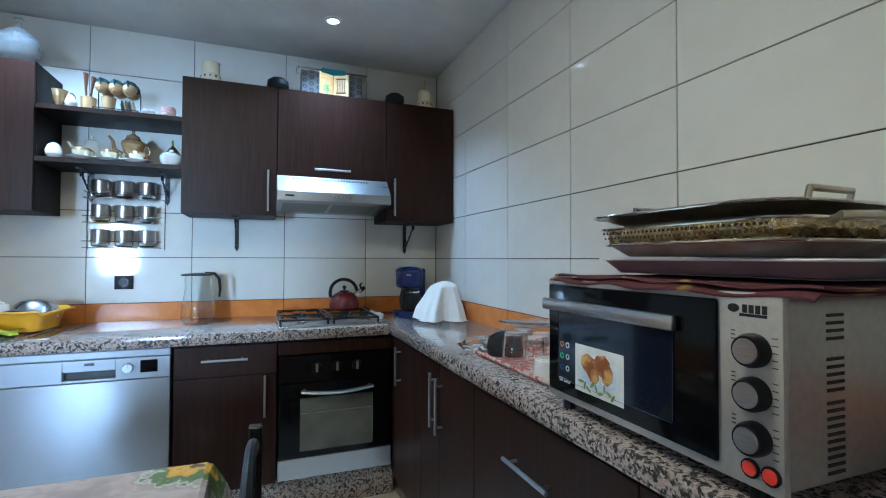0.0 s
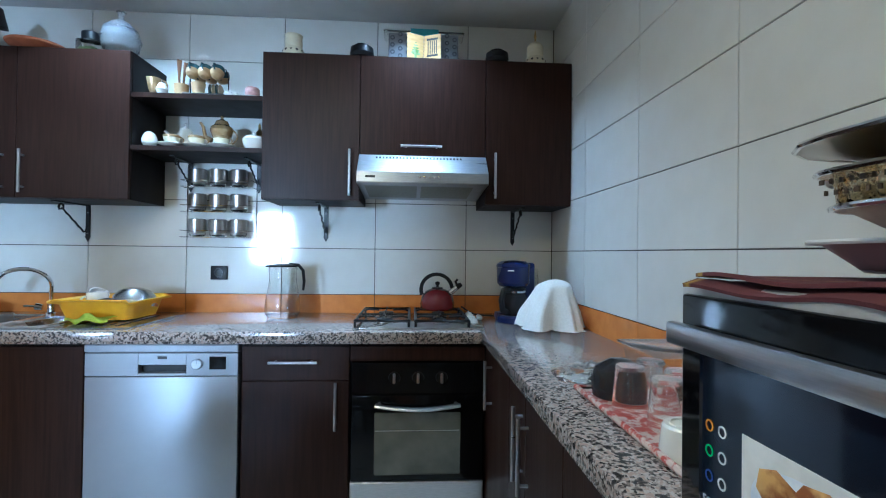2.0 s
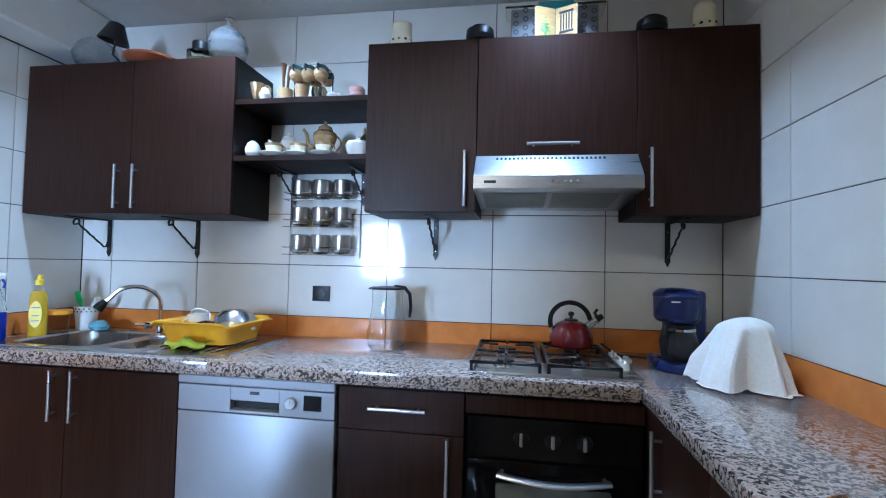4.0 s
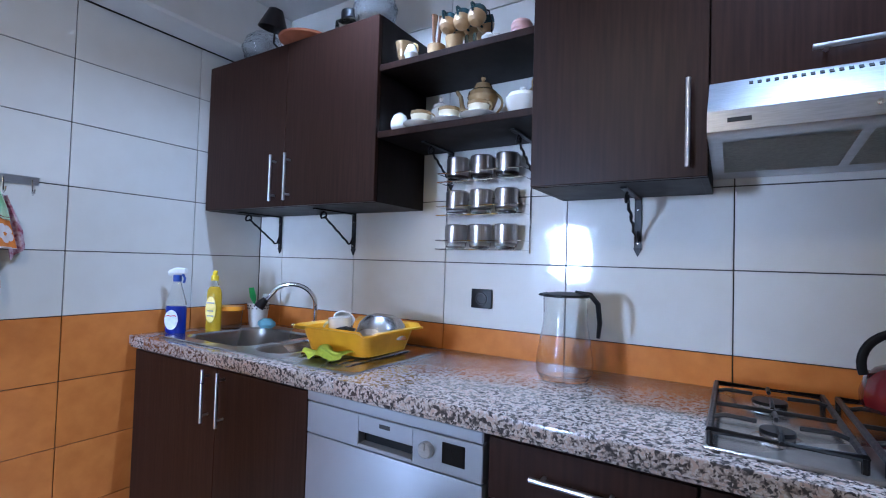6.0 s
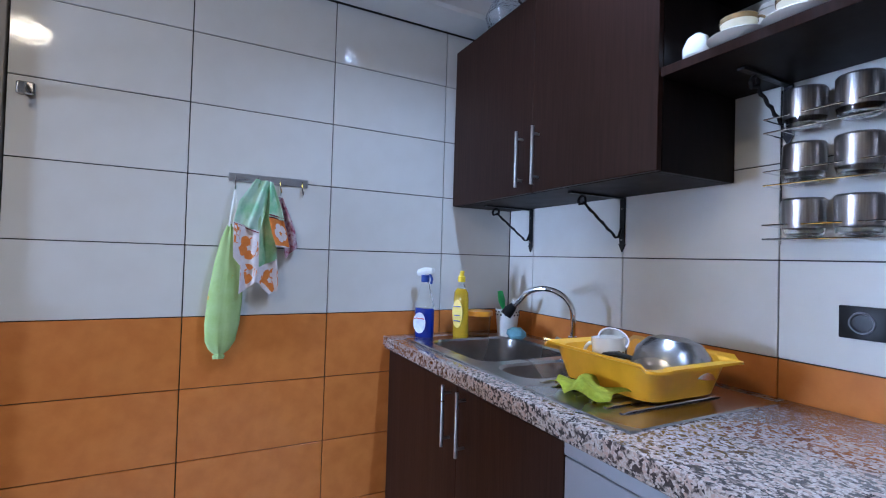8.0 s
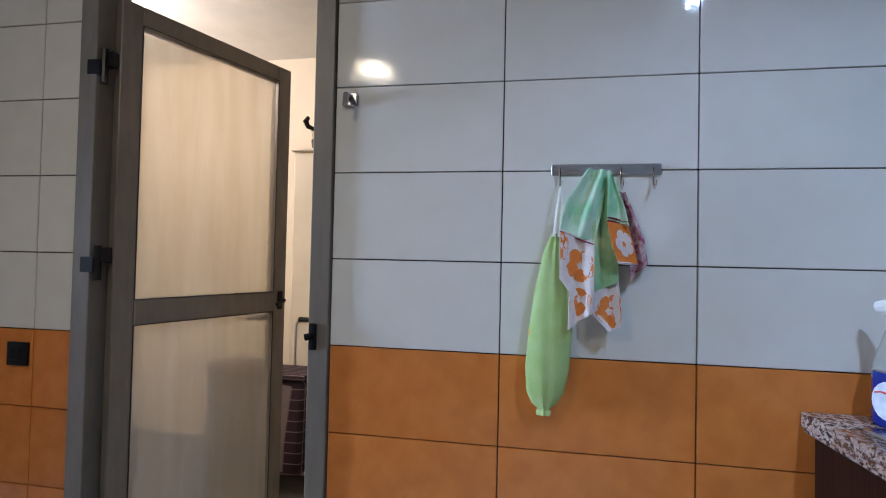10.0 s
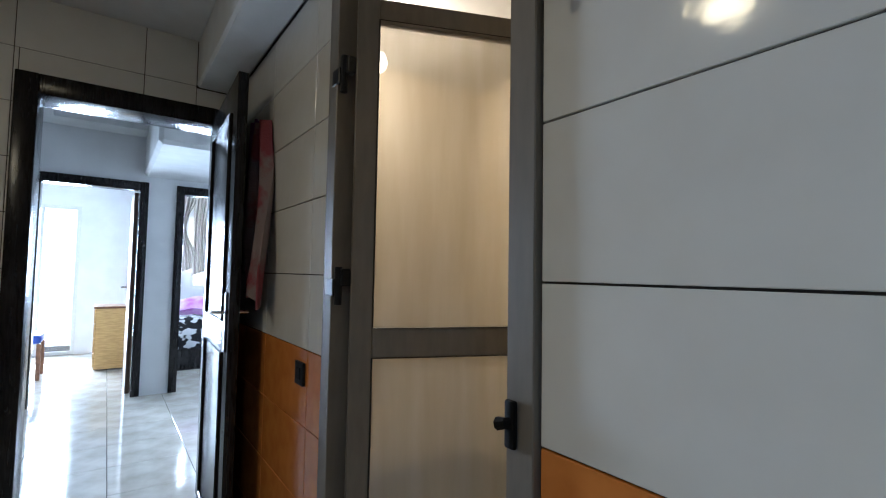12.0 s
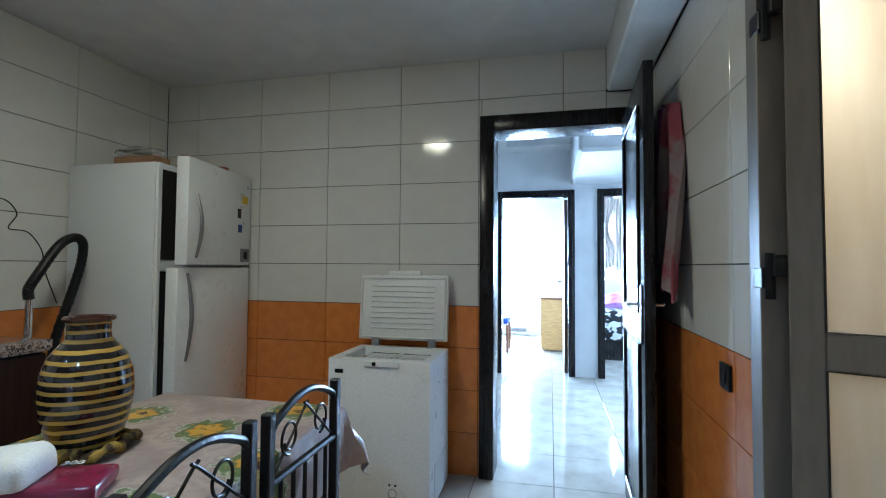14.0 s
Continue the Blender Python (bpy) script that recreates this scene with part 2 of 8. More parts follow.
def thing(name, label, category, at=(0, 0, 0), rz=0.0, group="", kind="", local=False):
    """An Empty at the base of a thing. local: its parts are built round (0, 0, 0), else in the place's own metres."""
    ob = new(name)
    ob.empty_display_size = 0.1
    ob.matrix_basis = pose(*at, 0, 0, rz)
    WORLD[ob.name] = Matrix.Identity(4) if local else ob.matrix_basis.inverted()
    return tagged(ob, label, category, group, kind)


def part(name, bm, material, parent, label="", shadow=True):
    m = WORLD[parent.name]
    bm.transform(m)
    ob = new(name, mesh_of(name, bm, material))
    ob.parent = parent
    WORLD[ob.name] = m
    ob.visible_shadow = shadow
    return tagged(ob, label)


def solid(name, bm, material, label, category, group="", kind="", shadow=True):
    """A thing of one mesh, its origin moved to its base."""
    xs = [v.co.copy() for v in bm.verts]
    base = Vector(((min(v.x for v in xs) + max(v.x for v in xs)) / 2, (min(v.y for v in xs) + max(v.y for v in xs)) / 2, min(v.z for v in xs)))
    if kind == "structure":
        base = Vector((0, 0, 0))
    bm.transform(Matrix.Translation(-base))
    ob = new(name, mesh_of(name, bm, material))
    ob.location = base
    ob.visible_shadow = shadow
    WORLD[ob.name] = Matrix.Translation(-base)
    return tagged(ob, label, category, group, kind)


# ---- the shell: kitchen x -1.18..1.985, y -4.15..0, ceiling 2.5; pantry behind x -1.18; hall beyond y -4.15 ----
XL, XR, YF, H = -1.18, 1.985, -4.15, 2.5
T = 0.009
PAN0, PAN1 = -2.72, -1.855    # pantry opening
DR0, DR1, DRZ = -1.17, -0.27, 2.13        # kitchen door opening, with its casing
bm = shape()
box(bm, XL - 0.2, XR + 0.2, T, 0.2, 0, 2.7)
wall_back = solid("wall_back", bm, GROUT, "cream and orange tiled kitchen wall behind the worktop", "wall", kind="structure")
bm = shape()
box(bm, XR + T, XR + 0.2, YF - 0.15, T, 0, 2.7)
wall_right = solid("wall_right", bm, GROUT, "cream tiled wall above the side worktop", "wall", kind="structure")
bm = shape()
box(bm, XL - 0.12, XL - T, PAN1, T, 0, 2.7)
box(bm, XL - 0.12, XL - T, YF - 0.15, PAN0, 0, 2.7)
box(bm, XL - 0.12, XL - T, PAN0, PAN1, 2.50, 2.7)
wall_left = solid("wall_left", bm, GROUT, "cream and orange tiled wall with the pantry opening", "wall", kind="structure")
bm = shape()
box(bm, DR1, XR + 0.2, YF - 0.15, YF - T, 0, 2.7)
box(bm, XL - 0.12, DR0, YF - 0.15, YF - T, 0, 2.7)
box(bm, DR0, DR1, YF - 0.15, YF - T, DRZ, 2.7)
wall_front = solid("wall_front", bm, GROUT, "cream and orange tiled wall with the hall door", "wall", kind="structure")
bm = shape()
box(bm, XL - 0.2, XR + 0.2, YF - 0.15, 0.2, H, H + 0.15)
box(bm, XL, -0.985, YF, 0, 2.24, H, 0.012)
solid("ceiling", bm, PLASTER, "white painted ceiling with a dropped beam", "ceiling", kind="structure")
bm = shape()
box(bm, -3.2, 3.0, -11.2, 0.3, -0.2, -0.006)
floor = solid("floor", bm, GROUT, "polished beige floor tiles", "floor", kind="structure")

# pantry shell
bm = shape()
box(bm, -2.95, -2.85, -4.1, -1.2, 0, 2.7)
box(bm, -2.85, XL - 0.12, -1.3, -1.2, 0, 2.7)
box(bm, -2.85, XL - 0.12, -4.1, -4.0, 0, 2.7)
solid("wall_pantry", bm, CREAM, "cream painted pantry walls", "wall", kind="structure")
bm = shape()
box(bm, XL - 0.125, XL - 0.121, PAN1, -1.3, 0, 2.6)
box(bm, XL - 0.125, XL - 0.121, -4.0, PAN0, 0, 2.6)
solid("wall_pantry_inner", bm, CREAM, "cream painted pantry wall lining", "wall", kind="structure")
bm = shape()
box(bm, -2.95, XL - 0.2, -4.1, -1.2, 2.6, 2.7)
solid("ceiling_pantry", bm, PLASTER, "white pantry ceiling", "ceiling", kind="structure")

# hall and the two rooms beyond it
FW = -6.9
bm = shape()
box(bm, -3.1, -3.0, -7.0, YF - 0.15, 0, 2.8)
box(bm, 0.75, 0.85, -7.0, YF - 0.15, 0, 2.8)
box(bm, -0.06, 0.85, FW - 0.12, FW, 0, 2.8)
box(bm, -1.20, -0.93, FW - 0.12, FW, 0, 2.8)
box(bm, -3.0, -2.05, FW - 0.12, FW, 0, 2.8)
box(bm, -0.93, -0.06, FW - 0.12, FW, 2.12, 2.8)
box(bm, -2.05, -1.20, FW - 0.12, FW, 2.12, 2.8)
box(bm, -3.0, -1.3, YF - 0.16, YF - 0.15, 0, 2.8)
solid("wall_hall", bm, HALLPAINT, "white painted hall walls", "wall", kind="structure")
bm = shape()
box(bm, -3.1, 0.85, -7.0, YF - 0.15, 2.68, 2.8)
box(bm, -3.0, -0.90, FW, -5.3, 2.18, 2.68, 0.03)
box(bm, -0.2, 0.75, FW, YF - 0.2, 2.58, 2.68)
box(bm, -0.9, -0.2, FW, FW + 0.3, 2.58, 2.68)
solid("ceiling_hall", bm, PLASTER, "white stepped hall ceiling", "ceiling", kind="structure")
bm = shape()
box(bm, -1.10, -1.02, -10.1, FW - 0.12, 0, 2.7)
box(bm, 1.3, 1.4, -10.1, FW - 0.12, 0, 2.7)
box(bm, -3.2, -3.1, -10.1, FW - 0.12, 0, 2.7)
box(bm, 0.6, 1.4, -10.1, -10.0, 0, 2.7)
box(bm, -1.10, -0.30, -10.1, -10.0, 0, 2.7)
box(bm, -0.30, 0.6, -10.1, -10.0, 2.15, 2.7)
box(bm, -1.75, -1.10, -10.1, -10.0, 0, 2.7)
box(bm, -3.1, -2.9, -10.1, -10.0, 0, 2.7)
box(bm, -2.9, -1.75, -10.1, -10.0, 0, 0.95)
box(bm, -2.9, -1.75, -10.1, -10.0, 2.15, 2.7)
solid("wall_far_rooms", bm, HALLPAINT, "white painted walls of the far rooms", "wall", kind="structure")
bm = shape()
box(bm, -3.2, 1.4, -10.1, FW - 0.12, 2.7, 2.8)
solid("ceiling_far_rooms", bm, PLASTER, "white ceiling of the far rooms", "ceiling", kind="structure")
bm = shape()
box(bm, -4, 2.5, -11.2, -11.1, -0.5, 3.5)
solid("backdrop", bm, SKYBOARD, "bright hazy daylight outdoors", "backdrop", kind="structure", shadow=False)


# ---- large fitted things ----
def bar_handle(parent, a, b, out, r=0.006):
    """A bar handle with two standoffs; out points away from the door."""
    a, b, out = Vector(a), Vector(b), Vector(out)
    d = (b - a).normalized()
    bm = shape()
    rod(bm, a + out, b + out, r, 12)
    n = (b - a).length
    for p in (a + d * n * 0.13, b - d * n * 0.13):
        rod(bm, p, p + out, r * 0.8, 8)
    return part("handle", bm, STEEL, parent, "brushed steel bar handle")


def door_front(parent, axis, u0, u1, z0, z1, face, name="door"):
    """A laminate front, 18 mm thick; axis 'y' faces the room from the back run, 'x' from the side run."""
    bm = shape()
    g = 0.0015
    if axis == "y":
        box(bm, u0 + g, u1 - g, face, face + 0.018, z0 + g, z1 - g, 0.0015)
    else:
        box(bm, face, face + 0.018, u0 + g, u1 - g, z0 + g, z1 - g, 0.0015)
    return part(name, bm, WENGE, parent, "dark wenge laminate front")


def upper_cabinet(x0, x1, z0, z1, label, y0=-0.302):
    t = thing("wall_cabinet", label, "cabinet", ((x0 + x1) / 2, -0.15, z0), group="wall cabinets")
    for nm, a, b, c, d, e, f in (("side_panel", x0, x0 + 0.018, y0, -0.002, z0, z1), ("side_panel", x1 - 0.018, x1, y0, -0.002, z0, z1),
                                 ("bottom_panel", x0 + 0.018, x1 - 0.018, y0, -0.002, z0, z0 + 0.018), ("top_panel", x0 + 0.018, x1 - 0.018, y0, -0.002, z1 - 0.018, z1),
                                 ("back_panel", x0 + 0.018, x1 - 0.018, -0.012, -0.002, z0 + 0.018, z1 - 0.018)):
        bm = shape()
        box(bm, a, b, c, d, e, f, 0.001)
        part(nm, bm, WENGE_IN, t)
    return t


c = upper_cabinet(XL + 0.004, -0.115, 1.463, 2.16, "dark wenge two-door wall cabinet over the sink")
d = door_front(c, "y", XL + 0.004, -0.614, 1.463, 2.16, -0.32)
bar_handle(d, (-0.668, -0.32, 1.486), (-0.668, -0.32, 1.682), (0, -0.028, 0))
d = door_front(c, "y", -0.614, -0.115, 1.463, 2.16, -0.32)
bar_handle(d, (-0.578, -0.32, 1.486), (-0.578, -0.32, 1.682), (0, -0.028, 0))
c = upper_cabinet(0.485, 0.945, 1.478, 2.18, "dark wenge single-door wall cabinet beside the hood")
d = door_front(c, "y", 0.485, 0.945, 1.478, 2.18, -0.32)
bar_handle(d, (0.901, -0.32, 1.50), (0.901, -0.32, 1.72), (0, -0.028, 0))
c = upper_cabinet(0.946, 1.553, 1.70, 2.18, "dark wenge flap wall cabinet above the cooker hood")
d = door_front(c, "y", 0.946, 1.553, 1.70, 2.18, -0.32, "flap")
bar_handle(d, (1.142, -0.32, 1.742), (1.340, -0.32, 1.742), (0, -0.028, 0))
c = upper_cabinet(1.554, XR - 0.003, 1.470, 2.18, "dark wenge corner wall cabinet beside the hood")
d = door_front(c, "y", 1.554, XR - 0.003, 1.470, 2.18, -0.32)
bar_handle(d, (1.600, -0.32, 1.50), (1.600, -0.32, 1.72), (0, -0.028, 0))

# two open shelves between the wall cabinets
for z in (1.968, 1.720):
    t = thing("wall_shelf", "dark laminate open wall shelf between the cabinets", "shelf", (0.185, -0.16, z - 0.022), group="open shelves")
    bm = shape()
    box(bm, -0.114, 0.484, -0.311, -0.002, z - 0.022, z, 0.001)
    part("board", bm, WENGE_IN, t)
    bm = shape()
    box(bm, -0.114, 0.484, -0.3135, -0.3112, z - 0.0225, z + 0.0005, 0.0008)
    part("edge_strip", bm, WENGE, t, "dark glued edge strip")

# worktop: back run with openings for sink and hob, and side run
CT, CB = 0.902, 0.862
t = thing("worktop", "polished speckled pink-grey granite worktop", "worktop", (0.4, -0.3, CB))
bm = shape()
box(bm, XL + 0.002, -1.06, -0.63, -0.002, CB, CT, 0.004, 2)
part("end_slab", bm, GRANITE, t)
for x0, x1, y0, y1 in ((0.02, 1.50, -0.63, -0.002), (-1.061, 0.021, -0.63, -0.56), (-1.061, 0.021, -0.07, -0.002)):
    bm = shape()
    box(bm, x0, x1, y0, y1, CB, CT, 0.004, 2)
    part("back_slab", bm, GRANITE, t)
bm = shape()
box(bm, 1.50, XR - 0.002, -3.04, -0.002, CB, CT, 0.004, 2)
part("side_slab", bm, GRANITE, t)
bm = shape()
box(bm, XL + 0.003, 1.495, -0.624, -0.60, CB - 0.011, CB, 0.003)
part("back_edge", bm, GRANITE, t, "second granite edge strip")
bm = shape()
box(bm, 1.505, 1.53, -3.035, -0.624, CB - 0.011, CB, 0.003)
part("side_edge", bm, GRANITE, t, "second granite edge strip")
bm = shape()
box(bm, XL + 0.002, 1.54, -0.56, -0.545, 0.0, 0.165, 0.003)
box(bm, 1.56, 1.575, -3.03, -0.56, 0.0, 0.115, 0.003)
solid("plinth", bm, GRANITE, "speckled granite plinth under the base cabinets", "plinth", kind="structure")


def base_cabinet(name, x0, x1, y0, y1, label, z0=0.165):
    t = thing(name, label, "cabinet", ((x0 + x1) / 2, (y0 + y1) / 2, z0), group="base cabinets")
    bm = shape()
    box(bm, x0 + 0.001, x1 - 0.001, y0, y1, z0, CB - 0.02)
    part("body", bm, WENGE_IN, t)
    return t


ZT = CB - 0.022
c = base_cabinet("sink_cabinet", XL + 0.004, -0.112, -0.58, -0.49, "dark wenge two-door cabinet under the sink", 0.17)
d = door_front(c, "y", XL + 0.004, -0.588, 0.17, ZT, -0.60)
bar_handle(d, (-0.634, -0.60, 0.642), (-0.634, -0.60, 0.833), (0, -0.028, 0))
d = door_front(c, "y", -0.588, -0.112, 0.17, ZT, -0.60)
bar_handle(d, (-0.542, -0.60, 0.642), (-0.542, -0.60, 0.833), (0, -0.028, 0))
c = base_cabinet("drawer_cabinet", 0.508, 0.948, -0.58, -0.05, "dark wenge cabinet with a drawer over a door")
d = door_front(c, "y", 0.508, 0.948, 0.695, ZT, -0.60, "drawer")
bar_handle(d, (0.622, -0.60, 0.776), (0.818, -0.60, 0.776), (0, -0.028, 0))
d = door_front(c, "y", 0.508, 0.948, 0.165, 0.695, -0.60)
bar_handle(d, (0.894, -0.60, 0.495), (0.894, -0.60, 0.692), (0, -0.028, 0))
c = base_cabinet("oven_cabinet", 0.950, 1.519, -0.56, -0.05, "dark wenge housing round the built-in oven")
d = door_front(c, "y", 0.950, 1.519, 0.775, ZT, -0.60, "front_panel")
c = base_cabinet("corner_cabinet", 1.540, 1.97, -1.08, -0.05, "dark wenge corner cabinet with one door", 0.12)
d = door_front(c, "x", -1.08, -0.602, 0.12, ZT, 1.522)
bar_handle(d, (1.522, -0.757, 0.62), (1.522, -0.757, 0.81), (-0.028, 0, 0))
c = base_cabinet("base_cabinet", 1.540, 1.97, -1.62, -1.081, "dark wenge two-door base cabinet of the side run", 0.12)
d = door_front(c, "x", -1.30, -1.081, 0.12, ZT, 1.522)
bar_handle(d, (1.522, -1.268, 0.59), (1.522, -1.268, 0.80), (-0.028, 0, 0))
d = door_front(c, "x", -1.62, -1.30, 0.12, ZT, 1.522)
bar_handle(d, (1.522, -1.332, 0.58), (1.522, -1.332, 0.79), (-0.028, 0, 0))
c = base_cabinet("drawer_cabinet", 1.540, 1.97, -2.33, -1.621, "dark wenge base cabinet with wide drawers", 0.12)
for z0, z1 in ((0.12, 0.46), (0.46, ZT)):
    d = door_front(c, "x", -2.33, -1.621, z0, z1, 1.522, "drawer")
    bar_handle(d, (1.522, -2.075, z1 - 0.135), (1.522, -1.865, z1 - 0.135), (-0.028, 0, 0))
c = base_cabinet("base_cabinet", 1.540, 1.97, -3.03, -2.331, "dark wenge base cabinet at the end of the side run", 0.12)
d = door_front(c, "x", -3.03, -2.331, 0.12, ZT, 1.522)
bar_handle(d, (1.522, -2.40, 0.58), (1.522, -2.40, 0.79), (-0.028, 0, 0))


# ---- kitchen appliances and fittings ----
RED = mat("dark_red_enamel", (0.15, 0.008, 0.010), 0.2, coat=0.4, scale=20, second=(0.12, 0.007, 0.009))
NAVY = mat("navy_blue_plastic", (0.010, 0.018, 0.09), 0.28, scale=40, second=(0.010, 0.018, 0.09))
YELLOW = mat("yellow_plastic", (0.80, 0.40, 0.012), 0.32, scale=20, second=(0.72, 0.35, 0.010), bump=0.02)
WHITECLOTH = mat("white_cotton", (0.78, 0.77, 0.73), 0.9, scale=120, second=(0.72, 0.71, 0.67), bump=0.25, bump_scale=260, sheen=0.3)
LIME = mat("lime_cleaning_cloth", (0.50, 0.54, 0.05), 0.9, scale=90, second=(0.40, 0.44, 0.035), bump=0.3, bump_scale=160)
GOLD = mat("gilt_glaze", (0.62, 0.46, 0.27), 0.16, 0.6, scale=30, second=(0.46, 0.30, 0.14), coat=0.3)
BRASS = mat("tarnished_brass", (0.62, 0.45, 0.19), 0.30, 1.0, scale=24, second=(0.42, 0.29, 0.12), rough_var=0.12)
SILVER = mat("tarnished_silver_tray", (0.62, 0.58, 0.51), 0.30, 1.0, scale=10, second=(0.38, 0.34, 0.28), rough_var=0.12)
TAN = mat("tan_stoneware", (0.52, 0.34, 0.17), 0.35, scale=18, second=(0.44, 0.28, 0.13), coat=0.15)
TEAL = mat("dark_teal_glaze", (0.05, 0.11, 0.12), 0.25, scale=25, second=(0.03, 0.07, 0.08), coat=0.3)
TERRA = mat("terracotta", (0.34, 0.10, 0.045), 0.6, scale=20, second=(0.27, 0.08, 0.035))
WOODEN = mat("light_wood", (0.55, 0.34, 0.13), 0.5, scale=12, stretch=(1, 1, 6), second=(0.43, 0.25, 0.09))
BROWNWOOD = mat("brown_spatula_wood", (0.22, 0.10, 0.045), 0.5, scale=20, second=(0.15, 0.065, 0.03))
IVORY = mat("ivory_ceramic", (0.74, 0.68, 0.50), 0.3, scale=20, second=(0.68, 0.61, 0.44), coat=0.2)
PINK = mat("pink_ceramic", (0.62, 0.36, 0.32), 0.35, scale=20)
BLUELIQ = mat("blue_liquid", (0.006, 0.022, 0.24), 0.1, scale=9, second=(0.005, 0.018, 0.20), coat=0.6)
YELLIQ = mat("yellow_liquid", (0.52, 0.34, 0.015), 0.1, scale=9, second=(0.46, 0.29, 0.012), coat=0.6)
YELCAP = mat("yellow_cap", (0.85, 0.62, 0.02), 0.35, scale=20)
LABELW = mat("pale_printed_label", (0.72, 0.76, 0.84), 0.5, scale=60, second=(0.55, 0.62, 0.76))
LABELR = mat("red_print", (0.62, 0.03, 0.03), 0.5, scale=60)
LABELB = mat("dark_blue_print", (0.02, 0.06, 0.30), 0.5, scale=60)
GREENP = mat("green_plastic", (0.05, 0.60, 0.16), 0.35, scale=20)
SKYCLOTH = mat("pale_blue_cloth", (0.22, 0.48, 0.58), 0.9, scale=80, bump=0.3)
ORANGELID = mat("orange_plastic_lid", (0.82, 0.33, 0.02), 0.35, scale=20)
CLEARP = mat("cloudy_clear_plastic", (0.92, 0.92, 0.90), 0.14, trans=1.0, ior=1.2, second=(0.9, 0.9, 0.88))
SMOKE = mat("smoked_glass", (0.10, 0.10, 0.11), 0.04, trans=0.75, ior=1.4, second=(0.09, 0.09, 0.10))
REDTRAY = mat("red_patterned_tray", (0.40, 0.05, 0.03), 0.3, scale=55, second=(0.60, 0.48, 0.42), low=0.45, high=0.55, coat=0.3)
MAROON = mat("maroon_striped_cloth", (0.11, 0.03, 0.035), 0.9, scale=7, stretch=(0.4, 4, 1), second=(0.34, 0.21, 0.05), low=0.33, high=0.39, bump=0.2, bump_scale=200)
MAUVE = mat("mauve_baking_tin", (0.36, 0.25, 0.255), 0.45, 0.0, scale=30)
UMBER = mat("dark_umber_openings", (0.07, 0.045, 0.025), 0.7, scale=60)
TARNISH = mat("dull_silver_plate", (0.70, 0.66, 0.58), 0.42, 0.75, scale=18, second=(0.52, 0.46, 0.36), rough_var=0.1, bump=0.1, bump_scale=30)
EMBOSS = mat("embossed_gilt_metal", (0.80, 0.70, 0.48), 0.27, 0.85, scale=55, second=(0.60, 0.42, 0.14), rough_var=0.1, bump=0.9, bump_scale=95)
INSIDE = mat("dim_oven_interior", (0.10, 0.10, 0.085), 0.5, scale=8, second=(0.05, 0.05, 0.045))
WINDOWGLASS = mat("dark_tinted_glass", (0.13, 0.135, 0.11), 0.07, coat=0.5, scale=9, second=(0.08, 0.085, 0.07))
OVENBLUE = mat("dark_blue_tinted_glass", (0.006, 0.012, 0.026), 0.05, coat=0.8, scale=6, second=(0.004, 0.008, 0.018))
PRINTW = mat("white_print", (0.75, 0.75, 0.75), 0.5, scale=40)
PRINTK = mat("black_print", (0.015, 0.015, 0.015), 0.5, scale=40)
KNOBRED = mat("red_switch", (0.75, 0.05, 0.03), 0.3, scale=20)
PIEFOOD = mat("printed_food_picture", (0.62, 0.36, 0.12), 0.4, scale=35, second=(0.24, 0.075, 0.02), low=0.42, high=0.58)
LEAFPRINT = mat("printed_green_leaves", (0.10, 0.20, 0.04), 0.4, scale=60, second=(0.3, 0.33, 0.2))
BLACKLAMP = mat("black_lamp_metal", (0.02, 0.02, 0.022), 0.4, 0.2, scale=50)
GREYBOX = mat("grey_spotted_box", (0.17, 0.175, 0.19), 0.5, scale=30)
FLYER = mat("teal_card", (0.02, 0.22, 0.26), 0.5, scale=30)


def text(name, words, m, size, material, parent, depth=0.0006):
    """Words as a mesh, centred on m's origin, in its x-y plane."""
    cu = bpy.data.curves.new(name, "FONT")
    cu.body, cu.size, cu.align_x, cu.align_y, cu.extrude, cu.resolution_u = words, size, "CENTER", "CENTER", depth, 3
    tmp = bpy.data.objects.new(name, cu)
    scene.collection.objects.link(tmp)
    dg = bpy.context.evaluated_depsgraph_get()
    me = bpy.data.meshes.new_from_object(tmp.evaluated_get(dg))
    bpy.data.objects.remove(tmp)
    bm = bmesh.new()
    bm.from_mesh(me)
    bm.transform(m)
    return part(name, bm, material, parent)


def face_m(o, u, v):
    u, v = Vector(u), Vector(v)
    return Matrix.Translation(o) @ Matrix((u, v, u.cross(v))).transposed().to_4x4()


# dishwasher
t = thing("dishwasher", "silver-grey built-under dishwasher with a recessed grip", "dishwasher", (0.196, -0.3, 0))
bm = shape()
box(bm, -0.104, 0.494, -0.57, -0.05, 0.10, 0.814)
part("body", bm, GREYPAINT, t)
bm = shape()
box(bm, -0.106, 0.496, -0.605, -0.571, 0.12, 0.716, 0.004, 2)
part("door", bm, GREYPAINT, t)
bm = shape()
box(bm, -0.106, 0.102, -0.605, -0.571, 0.719, 0.812, 0.002)
box(bm, 0.290, 0.496, -0.605, -0.571, 0.719, 0.812, 0.002)
box(bm, 0.1015, 0.2905, -0.605, -0.571, 0.764, 0.812, 0.002)
box(bm, 0.1015, 0.2905, -0.605, -0.571, 0.719, 0.730, 0.002)
p = part("control_panel", bm, GREYPAINT, t)
bm = shape()
box(bm, 0.102, 0.290, -0.576, -0.5715, 0.730, 0.764)
part("grip_recess", bm, BLACKP, p, "dark recessed grip")
bm = shape()
lathe(bm, [(0, -0.002), (0.021, -0.002), (0.021, 0.012), (0.018, 0.015), (0, 0.015)], m=face_m((0.336, -0.605, 0.768), (1, 0, 0), (0, 0, 1)))
